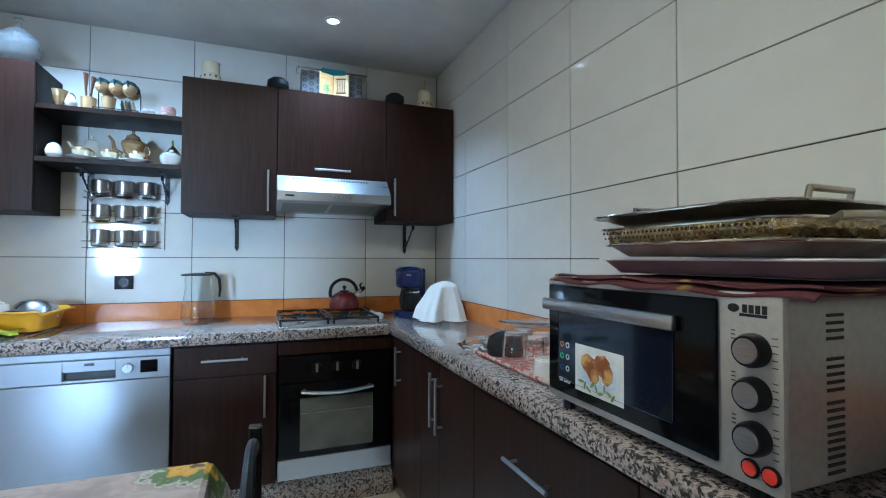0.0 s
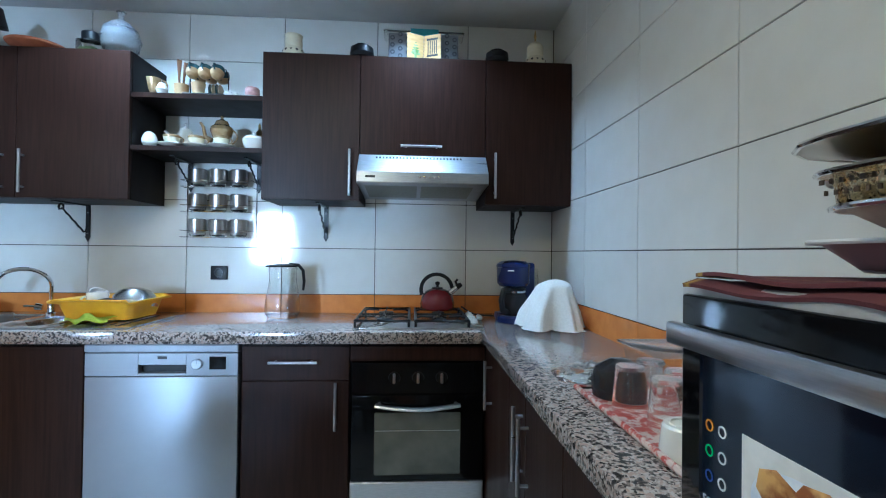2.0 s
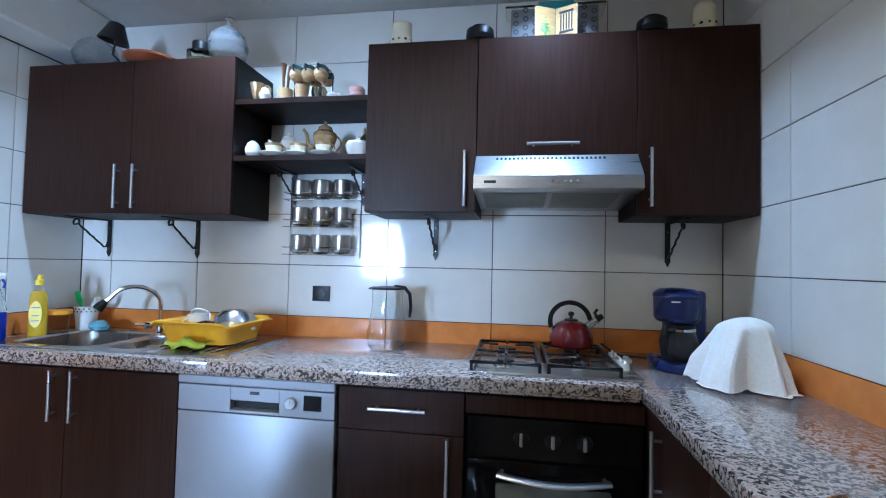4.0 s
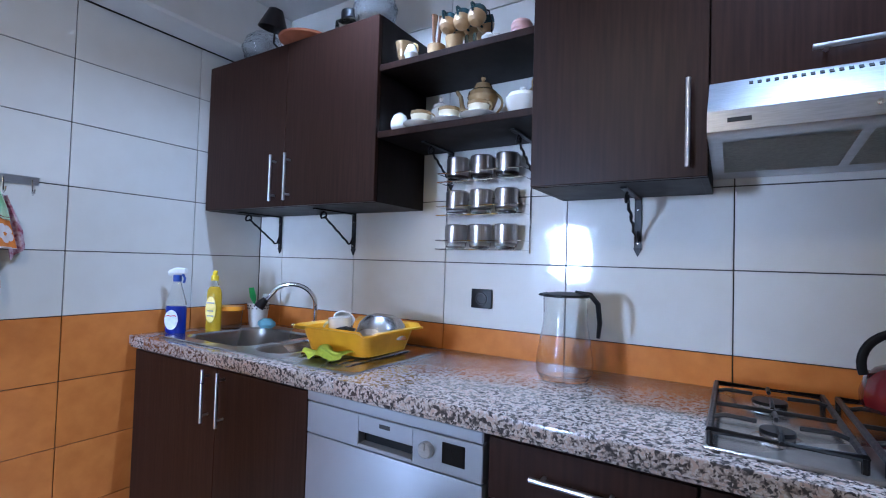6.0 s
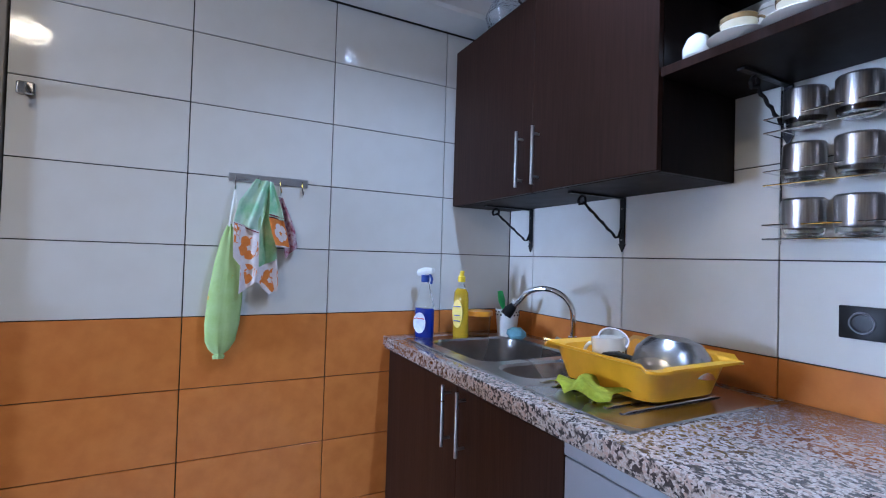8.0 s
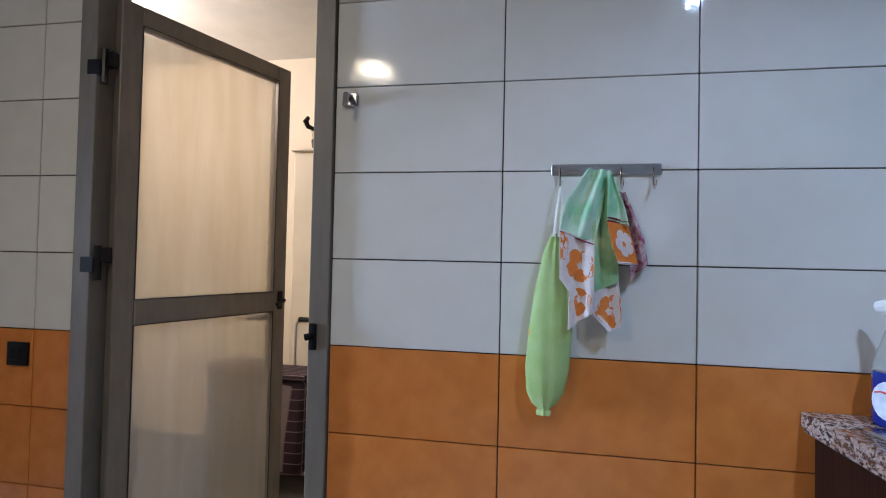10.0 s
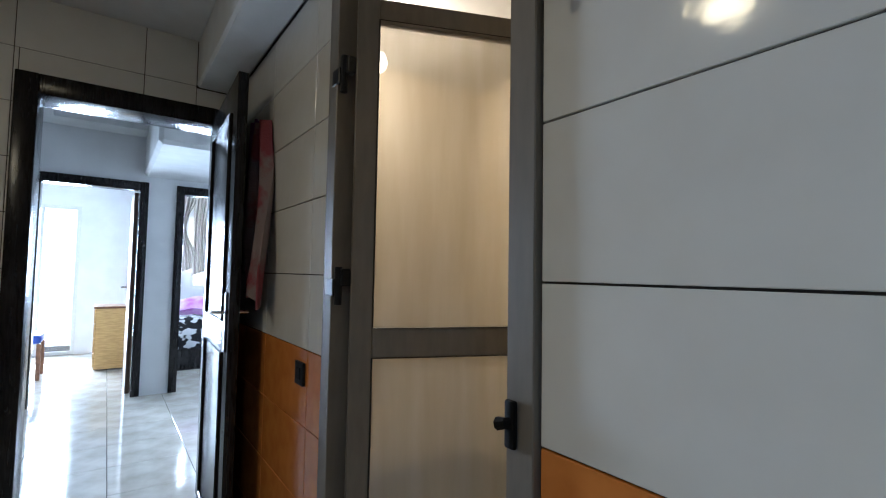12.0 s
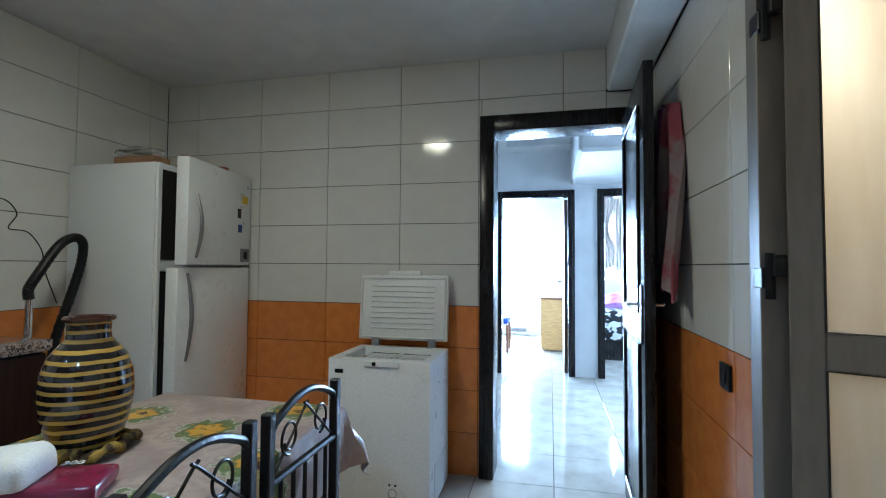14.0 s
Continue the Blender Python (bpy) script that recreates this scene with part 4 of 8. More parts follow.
# bottles and pots beside the sink
def bottle(x, y, kind):
    """Washing-up bottles; their empties are stretched to 0.28 m."""
    if kind == "spray":
        t = thing("spray_bottle", "clear spray bottle of blue cleaner with white trigger", "bottle", (x, y, CT))
        t.scale.z = 1.14
        s = Matrix.Translation((x, y, CT + 0.001)) @ Matrix.Rotation(radians(25), 4, "Z") @ Matrix.Diagonal((1.0, 0.62, 1, 1))
        bm = shape()
        lathe(bm, [(0, 0), (0.044, 0), (0.047, 0.01), (0.047, 0.10), (0.044, 0.105), (0, 0.106)], m=s, seg=24)
        part("liquid", bm, BLUELIQ, t)
        bm = shape()
        lathe(bm, [(0.0445, 0.107), (0.046, 0.115), (0.030, 0.16), (0.020, 0.19), (0.014, 0.20)], m=s, seg=24)
        part("shoulder", bm, GLASS, t)
        bm = shape()
        lathe(bm, [(0, 0.20), (0.017, 0.20), (0.017, 0.225), (0, 0.225)], (x, y, CT), 16)
        part("collar", bm, LABELB, t)
        bm = shape()
        tube(bm, [(x - 0.035, y - 0.015, CT + 0.232), (x, y, CT + 0.238), (x + 0.04, y + 0.016, CT + 0.243)], [0.012, 0.017, 0.010], 10)
        p = part("spray_head", bm, WHITEP, t)
        bm = shape()
        tube(bm, [(x + 0.022, y + 0.009, CT + 0.230), (x + 0.034, y + 0.014, CT + 0.212), (x + 0.030, y + 0.012, CT + 0.195)], 0.005, 8)
        part("trigger", bm, LABELB, p)
        n = Vector((0.55, -0.83, 0)).normalized()
        side = Vector((0.83, 0.55, 0)).normalized()
        o = Vector((x, y, CT + 0.055)) + n * 0.0375
        bm = shape()
        lathe(bm, [(0, 0), (0.034, 0), (0.034, 0.001), (0, 0.001)], m=face_m(o, side, (0, 0, 1)) @ Matrix.Diagonal((0.85, 1.1, 1, 1)), seg=20)
        p = part("label", bm, LABELW, t, "pale blue printed label")
        bm = shape()
        tube(bm, [o + n * 0.002 + side * (-0.022 + 0.011 * i) + Vector((0, 0, 0.014 + 0.003 * (i % 2))) for i in range(5)], 0.006, 6, 0.3)
        part("print", bm, LABELR, p)
    else:
        t = thing("soap_bottle", "bottle of yellow washing-up liquid with yellow cap", "bottle", (x, y, CT))
        t.scale.z = 1.13
        s = Matrix.Translation((x, y, CT + 0.001)) @ Matrix.Rotation(radians(20), 4, "Z") @ Matrix.Diagonal((1.0, 0.6, 1, 1))
        bm = shape()
        lathe(bm, [(0, 0), (0.036, 0), (0.038, 0.01), (0.037, 0.14), (0.034, 0.165), (0.022, 0.18), (0, 0.182)], m=s, seg=24)
        part("liquid", bm, YELLIQ, t)
        bm = shape()
        lathe(bm, [(0.023, 0.182), (0.014, 0.195), (0.012, 0.205)], m=s, seg=18)
        part("neck", bm, GLASS, t)
        bm = shape()
        lathe(bm, [(0, 0.205), (0.016, 0.205), (0.016, 0.225), (0.010, 0.228), (0.010, 0.240), (0, 0.241)], (x, y, CT), 16)
        box(bm, x - 0.006, x + 0.014, y - 0.006, y + 0.006, CT + 0.238, CT + 0.246, 0.002)
        part("cap", bm, YELCAP, t)
        n = Vector((0.5, -0.86, 0)).normalized()
        side = Vector((0.86, 0.5, 0)).normalized()
        o = Vector((x, y, CT + 0.09)) + n * 0.0285
        bm = shape()
        lathe(bm, [(0, 0), (0.04, 0), (0.04, 0.001), (0, 0.001)], m=face_m(o, side, (0, 0, 1)) @ Matrix.Diagonal((0.6, 1.3, 1, 1)), seg=20)
        p = part("label", bm, YELCAP, t)
        for dz, w in ((0.026, 0.016), (-0.006, 0.012), (-0.026, 0.014)):
            q = o + n * 0.0015 + Vector((0, 0, dz))
            bm = shape()
            tube(bm, [q - side * w, q + side * w], 0.006, 6, 0.25)
            part("print", bm, LABELB, p)


bottle(-1.088, -0.485, "spray")
bottle(-1.030, -0.345, "soap")
t = thing("storage_tub", "clear plastic tub with an orange lid", "tub", (-1.02, -0.27, CT))
bm = shape()
lathe(bm, [(0, 0), (0.045, 0), (0.052, 0.09), (0.050, 0.09), (0.043, 0.003), (0, 0.003)], (-1.03, -0.255, CT + 0.005), 24)
part("tub", bm, CLEARP, t)
bm = shape()
lathe(bm, [(0, 0.10), (0.054, 0.10), (0.055, 0.086), (0.058, 0.086), (0.057, 0.105), (0, 0.106)], (-1.03, -0.255, CT + 0.005), 24)
part("lid", bm, ORANGELID, t, "orange plastic lid")
t = thing("utensil_cup", "white perforated cup holding washing-up brushes", "cup", (-1.0, -0.13, CT))
bm = shape()
lathe(bm, [(0, 0), (0.040, 0), (0.052, 0.115), (0.049, 0.115), (0.038, 0.004), (0, 0.004)], (-1.0, -0.13, CT + 0.004), 24)
part("cup", bm, WHITEP, t)
bm = shape()
for k in range(2):
    for i in range(16):
        a = 2 * math.pi * (i + 0.5 * k) / 16
        r = 0.0505 + 0.0008 * k
        bmesh.ops.create_cube(bm, size=1, matrix=Matrix.Translation((-1.0 + r * math.cos(a), -0.13 + r * math.sin(a), CT + 0.095 + 0.013 * k)) @ Matrix.Rotation(a, 4, "Z") @ Matrix.Diagonal((0.004, 0.006, 0.006, 1)))
part("perforation", bm, BLACKP, t)
for nm, lab, mt, a, b in (("dish_brush", "green plastic washing-up brush in the cup", GREENP, (-1.01, -0.12, CT + 0.02), (-1.06, -0.13, CT + 0.19)),
                          ("scrub_brush", "white and teal scrubbing brush in the cup", WHITEP, (-0.99, -0.13, CT + 0.02), (-0.92, -0.15, CT + 0.165))):
    t = thing(nm, lab, "brush", (a[0], a[1], a[2]))
    bm = shape()
    A, B = Vector(a), Vector(b)
    tube(bm, [A, A.lerp(B, 0.6)], 0.006, 8)
    part("stem", bm, mt, t)
    bm = shape()
    tube(bm, [A.lerp(B, 0.6), A.lerp(B, 0.75), B], [0.010, 0.018, 0.014], 10, 0.7)
    part("head", bm, mt, t)
bm = shape()
lathe(bm, [(0, 0), (0.03, 0.004), (0.042, 0.018), (0.036, 0.034), (0.018, 0.045), (0, 0.047)], m=Matrix.Translation((-0.90, -0.155, CT + 0.006)) @ Matrix.Diagonal((1.3, 0.8, 1, 1)), seg=16)
for v in bm.verts:
    v.co += 0.008 * noise.noise_vector(v.co * 40)
solid("dishcloth", bm, SKYCLOTH, "screwed-up pale blue dishcloth by the sink", "cloth")


# wall brackets
def bracket(x, ztop, group, drop=0.185, reach=0.20):
    t = thing("shelf_bracket", "black wrought-iron scroll bracket", "bracket", (x, 0, ztop - drop), group=group)
    bm = shape()
    box(bm, x - 0.011, x + 0.011, -0.007, -0.001, ztop - drop + 0.02, ztop - 0.001, 0.001)
    tip = [bm.verts.new((x + a, b, c)) for b in (-0.007, -0.001) for a, c in ((-0.014, ztop - drop + 0.02), (0.014, ztop - drop + 0.02), (0, ztop - drop - 0.008))]
    bm.faces.new(tip[:3])
    bm.faces.new(tip[3:])
    for i in range(3):
        bm.faces.new((tip[i], tip[(i + 1) % 3], tip[3 + (i + 1) % 3], tip[3 + i]))
    part("upright", bm, IRON, t)
    bm = shape()
    box(bm, x - 0.009, x + 0.009, -reach - 0.05, -0.007, ztop - 0.007, ztop - 0.001, 0.001)
    part("arm", bm, IRON, t)
    bm = shape()
    pts = [(x, -0.010, ztop - drop + 0.075), (x, -0.022, ztop - drop + 0.045), (x, -0.038, ztop - drop + 0.042)]
    pts += [(x + 0.0025 * math.sin(i * 2.1), -0.045 - (reach - 0.06) * i / 10, ztop - drop + 0.05 + (drop - 0.085) * i / 10) for i in range(11)]
    c = Vector((x, -reach + 0.01, ztop - 0.028))
    pts += [c + Vector((0, -0.022 * math.cos(a), 0.022 * math.sin(a))) * (1 - 0.08 * i) for i, a in enumerate([radians(-35 + 34 * k) for k in range(10)])]
    tube(bm, pts, [0.0042 + (0.0012 if i % 2 else 0) for i in range(len(pts))], 6)
    part("scroll", bm, IRON, t)
    for z in (ztop - 0.04, ztop - drop + 0.035):
        bm = shape()
        lathe(bm, [(0, 0), (0.004, 0), (0.003, 0.002), (0, 0.0025)], m=face_m((x, -0.007, z), (1, 0, 0), (0, 0, 1)), seg=10)
        part("screw", bm, CHROME, t)


for x, z in ((-1.014, 1.463), (-0.5, 1.463), (0.735, 1.478), (1.76, 1.470)):
    bracket(x, z, "cabinet brackets")
for x in (0.02, 0.375):
    bracket(x, 1.698, "shelf brackets", 0.15, 0.16)

# socket
t = thing("wall_socket", "dark brown wall socket in the tiles", "socket", (0.175, 0, 1.078))
bm = shape()
box(bm, 0.131, 0.219, -0.010, -0.0005, 1.076, 1.150, 0.003, 2)
part("plate", bm, BLACKP, t)
bm = shape()
lathe(bm, [(0.0, -0.001), (0.018, -0.001), (0.021, 0.004), (0.024, 0.004), (0.025, 0)], m=face_m((0.175, -0.010, 1.113), (1, 0, 0), (0, 0, 1)), seg=22)
part("socket_well", bm, mat("dark_grey_plastic", (0.05, 0.05, 0.055), 0.35, scale=30), t)

# spice rack
t = thing("spice_rack", "three-tier chrome wire spice rack on the wall", "rack", (0.185, -0.05, 1.29))
bm = shape()
for x in (0.005, 0.365):
    bm = shape()
    rod(bm, (x, -0.004, 1.29), (x, -0.004, 1.685), 0.0025, 6)
    part("upright_wire", bm, CHROME, t)
JARS = []
for zb in (1.562, 1.432, 1.300):
    bm = shape()
    for dz in (0.0, 0.034):
        tube(bm, [(0.005, -0.004, zb + dz), (0.005, -0.085, zb + dz), (0.365, -0.085, zb + dz), (0.365, -0.004, zb + dz)], 0.002, 6)
    for i in range(5):
        x = 0.04 + 0.07 * i
        rod(bm, (x, -0.085, zb), (x, -0.004, zb), 0.0013, 5)
    part("wire_shelf", bm, CHROME, t)
    JARS += [(0.075 + 0.106 * i, -0.045, zb + 0.003) for i in range(3)]
t0 = None
for x, y, z in JARS:
    if t0 is None:
        t0 = thing("spice_jar", "glass spice jar with a brushed steel sleeve", "jar", (x, y, z), group="spice jars", local=True)
        bm = shape()
        lathe(bm, [(0, 0), (0.030, 0), (0.040, 0.008), (0.042, 0.025), (0.040, 0.027), (0.036, 0.010), (0, 0.005)], seg=22)
        part("glass_base", bm, GLASS, t0)
        bm = shape()
        lathe(bm, [(0.0435, 0.022), (0.044, 0.024), (0.044, 0.088), (0.041, 0.093), (0, 0.094)], seg=22)
        part("sleeve", bm, mat("dark_brushed_steel", (0.46, 0.43, 0.41), 0.34, 1.0, second=(0.34, 0.31, 0.29), scale=30, stretch=(9, 9, 0.4)), t0, "brushed steel sleeve")
    else:
        copy_thing(t0, pose(x, y, z))


# ---- crockery on the shelves and on the wall cabinets ----
S1, S2, TOPL, TOPR = 1.968, 1.720, 2.16, 2.18


def shift_since(known, dx, dy):
    """Moves every thing that was added after known towards the shelf's front edge."""
    for ob in set(scene.objects) - known:
        if ob.parent is None:
            ob.location += Vector((dx, dy, 0))
    return set(scene.objects)


known = set(scene.objects)


def turned(name, label, category, profile, at, material, seg=24, group="", m=None):
    bm = shape()
    lathe(bm, profile, at, seg, m)
    return solid(name, bm, material, label, category, group)


def saucer_cup(x, y, z):
    t = thing("tea_cup", "gilt-banded porcelain tea cup on its saucer", "cup", (x, y, z), random.uniform(-30, 30), group="tea cups", local=True)
    bm = shape()
    lathe(bm, [(0, 0.002), (0.03, 0.002), (0.062, 0.014), (0.060, 0.016), (0.03, 0.006), (0, 0.006)], seg=26)
    part("saucer", bm, CERAMIC, t)
    bm = shape()
    lathe(bm, [(0, 0.007), (0.018, 0.007), (0.020, 0.014), (0.034, 0.035), (0.037, 0.055), (0.035, 0.055), (0.031, 0.035), (0, 0.014)], seg=24)
    c = part("cup", bm, IVORY, t)
    bm = shape()
    tube(bm, arc((0.036, 0, 0.036), 0.015, -90, 90, 8), 0.003, 6)
    part("handle", bm, GOLD, c)
    bm = shape()
    lathe(bm, [(0.0372, 0.044), (0.0382, 0.055), (0.0372, 0.056)], seg=24)
    part("gilt_band", bm, GOLD, c)


def pot(x, y, z, s, material, label, spout=-1, tall=1.0):
    t = thing("teapot", label, "teapot", (x, y, z), 0, group="teapots", local=True)
    bm = shape()
    lathe(bm, ([(0, 0), (0.030 * s, 0), (0.042 * s, 0.012 * tall), (0.044 * s, 0.028 * tall), (0.034 * s, 0.042 * tall), (0.046 * s, 0.058 * tall), (0.058 * s, 0.082 * tall), (0.054 * s, 0.094 * tall), (0.038 * s, 0.102 * tall), (0.036 * s, 0.106 * tall), (0, 0.107 * tall)] if tall > 1 else
               [(0, 0), (0.035 * s, 0), (0.038 * s, 0.006), (0.060 * s, 0.035 * tall), (0.062 * s, 0.06 * tall), (0.042 * s, 0.095 * tall), (0.034 * s, 0.105 * tall), (0, 0.106 * tall)]), seg=26)
    part("body", bm, material, t)
    bm = shape()
    z0 = 0.106 * tall
    lathe(bm, [(0.036 * s, z0), (0.030 * s, z0 + 0.014), (0.010 * s, z0 + 0.024), (0.006, z0 + 0.030), (0.009, z0 + 0.038), (0, z0 + 0.048)], seg=20)
    part("lid", bm, material, t)
    bm = shape()
    d = spout
    tube(bm, [(d * 0.052 * s, 0, 0.045 * tall), (d * 0.085 * s, 0, 0.06 * tall), (d * 0.095 * s, 0, 0.095 * tall), (d * 0.112 * s, 0, 0.112 * tall)], [0.014, 0.010, 0.008, 0.006], 10)
    part("spout", bm, material, t)
    bm = shape()
    tube(bm, [(-d * (0.040 + 0.040 * math.sin(math.pi * i / 10)) * s, 0, (0.095 - 0.07 * i / 10) * tall) for i in range(11)], 0.0045, 8)
    part("handle", bm, material, t)


turned("egg_ornament", "white porcelain egg ornament on the shelf", "ornament", [(0, 0), (0.020, 0.004), (0.033, 0.025), (0.034, 0.045), (0.024, 0.070), (0.010, 0.081), (0, 0.083)], (-0.045, -0.20, S2), CERAMIC)
pot(0.085, -0.12, S2, 0.9, CERAMIC, "white porcelain teapot with a long spout", -1, 0.95)
saucer_cup(0.075, -0.235, S2)
pot(0.265, -0.13, S2, 0.95, GOLD, "gilt brown glazed teapot with a curved spout", -1, 1.35)
saucer_cup(0.185, -0.225, S2)
saucer_cup(0.305, -0.235, S2)
turned("sugar_pot", "dark brass domed sugar pot with finial", "pot", [(0, 0), (0.03, 0), (0.026, 0.012), (0.042, 0.035), (0.048, 0.06), (0.044, 0.075), (0.030, 0.10), (0.012, 0.122), (0.006, 0.13), (0.007, 0.15), (0, 0.165)], (0.440, -0.10, S2), BRASS)
t = thing("butter_dish", "white fluted porcelain bowl with lid", "bowl", (0.455, -0.225, S2))
bm = shape()
lathe(bm, [(0, 0), (0.034, 0), (0.048, 0.02), (0.054, 0.045), (0.050, 0.045), (0, 0.02)], (0.455, -0.225, S2), 28)
part("bowl", bm, CERAMIC, t)
bm = shape()
lathe(bm, [(0.052, 0.046), (0.044, 0.060), (0.020, 0.068), (0.008, 0.071), (0.009, 0.082), (0, 0.086)], (0.455, -0.225, S2), 28)
part("lid", bm, CERAMIC, t)

# upper shelf: gilt jug, utensil pot, mug stand
t = thing("cream_jug", "gilt and white lustre cream jug", "jug", (-0.02, -0.22, S1))
bm = shape()
lathe(bm, [(0, 0), (0.022, 0), (0.014, 0.010), (0.024, 0.030), (0.028, 0.058), (0.034, 0.082), (0.031, 0.082), (0.024, 0.056), (0, 0.012)], (-0.02, -0.22, S1), 22)
part("body", bm, GOLD, t)
bm = shape()
tube(bm, arc((0.018, -0.22, S1 + 0.05), 0.024, -80, 80, 8), 0.004, 6)
part("handle", bm, GOLD, t)
turned("milk_pot", "small white lustre pot beside the jug", "pot", [(0, 0), (0.020, 0), (0.026, 0.02), (0.014, 0.05), (0.010, 0.052), (0, 0.052)], (0.035, -0.25, S1), CERAMIC)
turned("utensil_pot", "tan stoneware pot holding wooden spatulas", "pot", [(0, 0), (0.030, 0), (0.034, 0.08), (0.031, 0.08), (0.027, 0.004), (0, 0.004)], (0.075, -0.15, S1), TAN)
for i, (dx, top) in enumerate(((-0.012, 0.205), (0.012, 0.19))):
    bm = shape()
    tube(bm, [(0.075 + dx * 0.4, -0.15, S1 + 0.02), (0.075 + dx, -0.15, S1 + 0.12), (0.078 + dx * 1.4, -0.145, S1 + top)], [0.005, 0.006, 0.013], 8, 0.5)
    solid("spatula", bm, BROWNWOOD, "brown wooden spatula standing in the pot", "spatula", group="spatulas")
t = thing("mug_stand", "black wire stand for stoneware cups", "stand", (0.20, -0.15, S1))
bm = shape()
tube(bm, [(0.115, -0.14, S1 + 0.02), (0.113, -0.14, S1 + 0.145), (0.13, -0.14, S1 + 0.172), (0.26, -0.14, S1 + 0.178), (0.285, -0.14, S1 + 0.165), (0.297, -0.14, S1 + 0.12), (0.298, -0.14, S1 + 0.02)], 0.003, 6)
tube(bm, [(0.11, -0.21, S1 + 0.022), (0.30, -0.21, S1 + 0.022), (0.30, -0.09, S1 + 0.022), (0.11, -0.09, S1 + 0.022)], 0.0026, 6, closed=True)
for x in (0.11, 0.30):
    for y in (-0.21, -0.09):
        rod(bm, (x, y, S1), (x, y, S1 + 0.022), 0.003, 6)
for i in range(3):
    x = 0.138 + 0.058 * i
    tube(bm, [(x, -0.14, S1 + 0.176), (x, -0.165, S1 + 0.182), (x, -0.178, S1 + 0.168)], 0.0026, 6)
part("wire_frame", bm, IRON, t)


def stone_cup(x, y, z, tilt):
    t = thing("stoneware_cup", "tan stoneware cup with dark teal rim hung on the stand", "cup", (x, y, z), 0, group="stoneware cups", local=True)
    m = Matrix.Rotation(radians(tilt), 4, "X")
    bm = shape()
    lathe(bm, [(0, 0), (0.014, 0.001), (0.026, 0.010), (0.032, 0.026), (0.033, 0.038), (0.029, 0.038), (0.022, 0.012), (0, 0.008)], seg=22, m=m)
    part("cup", bm, TAN, t)
    bm = shape()
    lathe(bm, [(0.0332, 0.034), (0.0335, 0.050), (0.031, 0.060), (0.028, 0.060), (0.030, 0.050), (0.029, 0.036)], seg=22, m=m)
    part("rim", bm, TEAL, t, "dark teal glazed rim")
    bm = shape()
    tube(bm, [m @ Vector((0, -0.030 - 0.020 * math.sin(math.pi * k / 8), 0.054 - 0.030 * k / 8)) for k in range(9)], 0.004, 8)
    part("handle", bm, TEAL, t)


for i in range(3):
    stone_cup(0.138 + 0.058 * i, -0.185, S1 + 0.110, -28)
    stone_cup(0.146 + 0.055 * i, -0.095, S1 + 0.108, 24)
turned("stoneware_beaker", "tan stoneware beaker on the cup stand", "beaker", [(0, 0), (0.022, 0), (0.034, 0.082), (0.031, 0.082), (0.019, 0.005), (0, 0.005)], (0.165, -0.17, S1 + 0.001), TAN)
for i in range(4):
    bm = shape()
    lathe(bm, [(0, 0), (0.03, 0), (0.040, 0.006), (0.03, 0.008), (0, 0.008)], m=Matrix.Translation((0.222 + 0.016 * i, -0.165, S1 + 0.041)) @ Matrix.Rotation(radians(82), 4, "Y"), seg=24)
    solid("stoneware_saucer", bm, TAN if i % 2 else TEAL, "stoneware saucer stacked on edge", "saucer", "stacked saucers")
for i, (x, y) in enumerate(((0.335, -0.20), (0.36, -0.23), (0.385, -0.19), (0.34, -0.245))):
    turned("porcelain_flower", "small white porcelain ornament on the shelf", "ornament", [(0, 0), (0.018, 0.002), (0.024, 0.012), (0.012, 0.024), (0, 0.026)], (x, y, S1), CERAMIC, 14, "small ornaments")
t = thing("covered_dish", "small pink stacked dish on a white saucer", "dish", (0.435, -0.2, S1))
bm = shape()
lathe(bm, [(0, 0), (0.03, 0), (0.052, 0.010), (0.03, 0.008), (0, 0.008)], (0.435, -0.2, S1), 24)
part("saucer", bm, CERAMIC, t)
bm = shape()
lathe(bm, [(0, 0.009), (0.030, 0.009), (0.034, 0.02), (0.032, 0.026), (0.035, 0.032), (0.033, 0.04), (0.035, 0.048), (0.030, 0.058), (0, 0.059)], (0.435, -0.2, S1), 24)
part("dish", bm, PINK, t)

known = shift_since(known, -0.02, -0.045)
# on the sink-side wall cabinet
turned("round_glass_vase", "round clear glass bowl on the cabinet", "vase", [(0, 0), (0.04, 0), (0.085, 0.035), (0.10, 0.08), (0.080, 0.13), (0.045, 0.16), (0.043, 0.158), (0.077, 0.128), (0.096, 0.08), (0.082, 0.037), (0.038, 0.004), (0, 0.004)], (-0.93, -0.13, TOPL), CUTGLASS, 28)
t = thing("desk_lamp", "small black metal desk lamp on the cabinet", "lamp", (-0.76, -0.20, TOPL))
bm = shape()
lathe(bm, [(0, 0), (0.05, 0), (0.05, 0.01), (0, 0.014)], (-0.74, -0.17, TOPL), 20)
part("base", bm, BLACKLAMP, t)
bm = shape()
tube(bm, [(-0.74, -0.17, TOPL + 0.012), (-0.78, -0.19, TOPL + 0.06), (-0.745, -0.21, TOPL + 0.12)], 0.005, 8)
part("arm", bm, BLACKLAMP, t)
bm = shape()
lathe(bm, [(0.065, 0), (0.030, 0.085), (0.018, 0.09), (0.0, 0.092), (0.0, 0.088), (0.027, 0.083), (0.062, 0)], m=Matrix.Translation((-0.755, -0.215, TOPL + 0.105)) @ Matrix.Rotation(radians(12), 4, "Y"), seg=24)
part("shade", bm, BLACKLAMP, t)
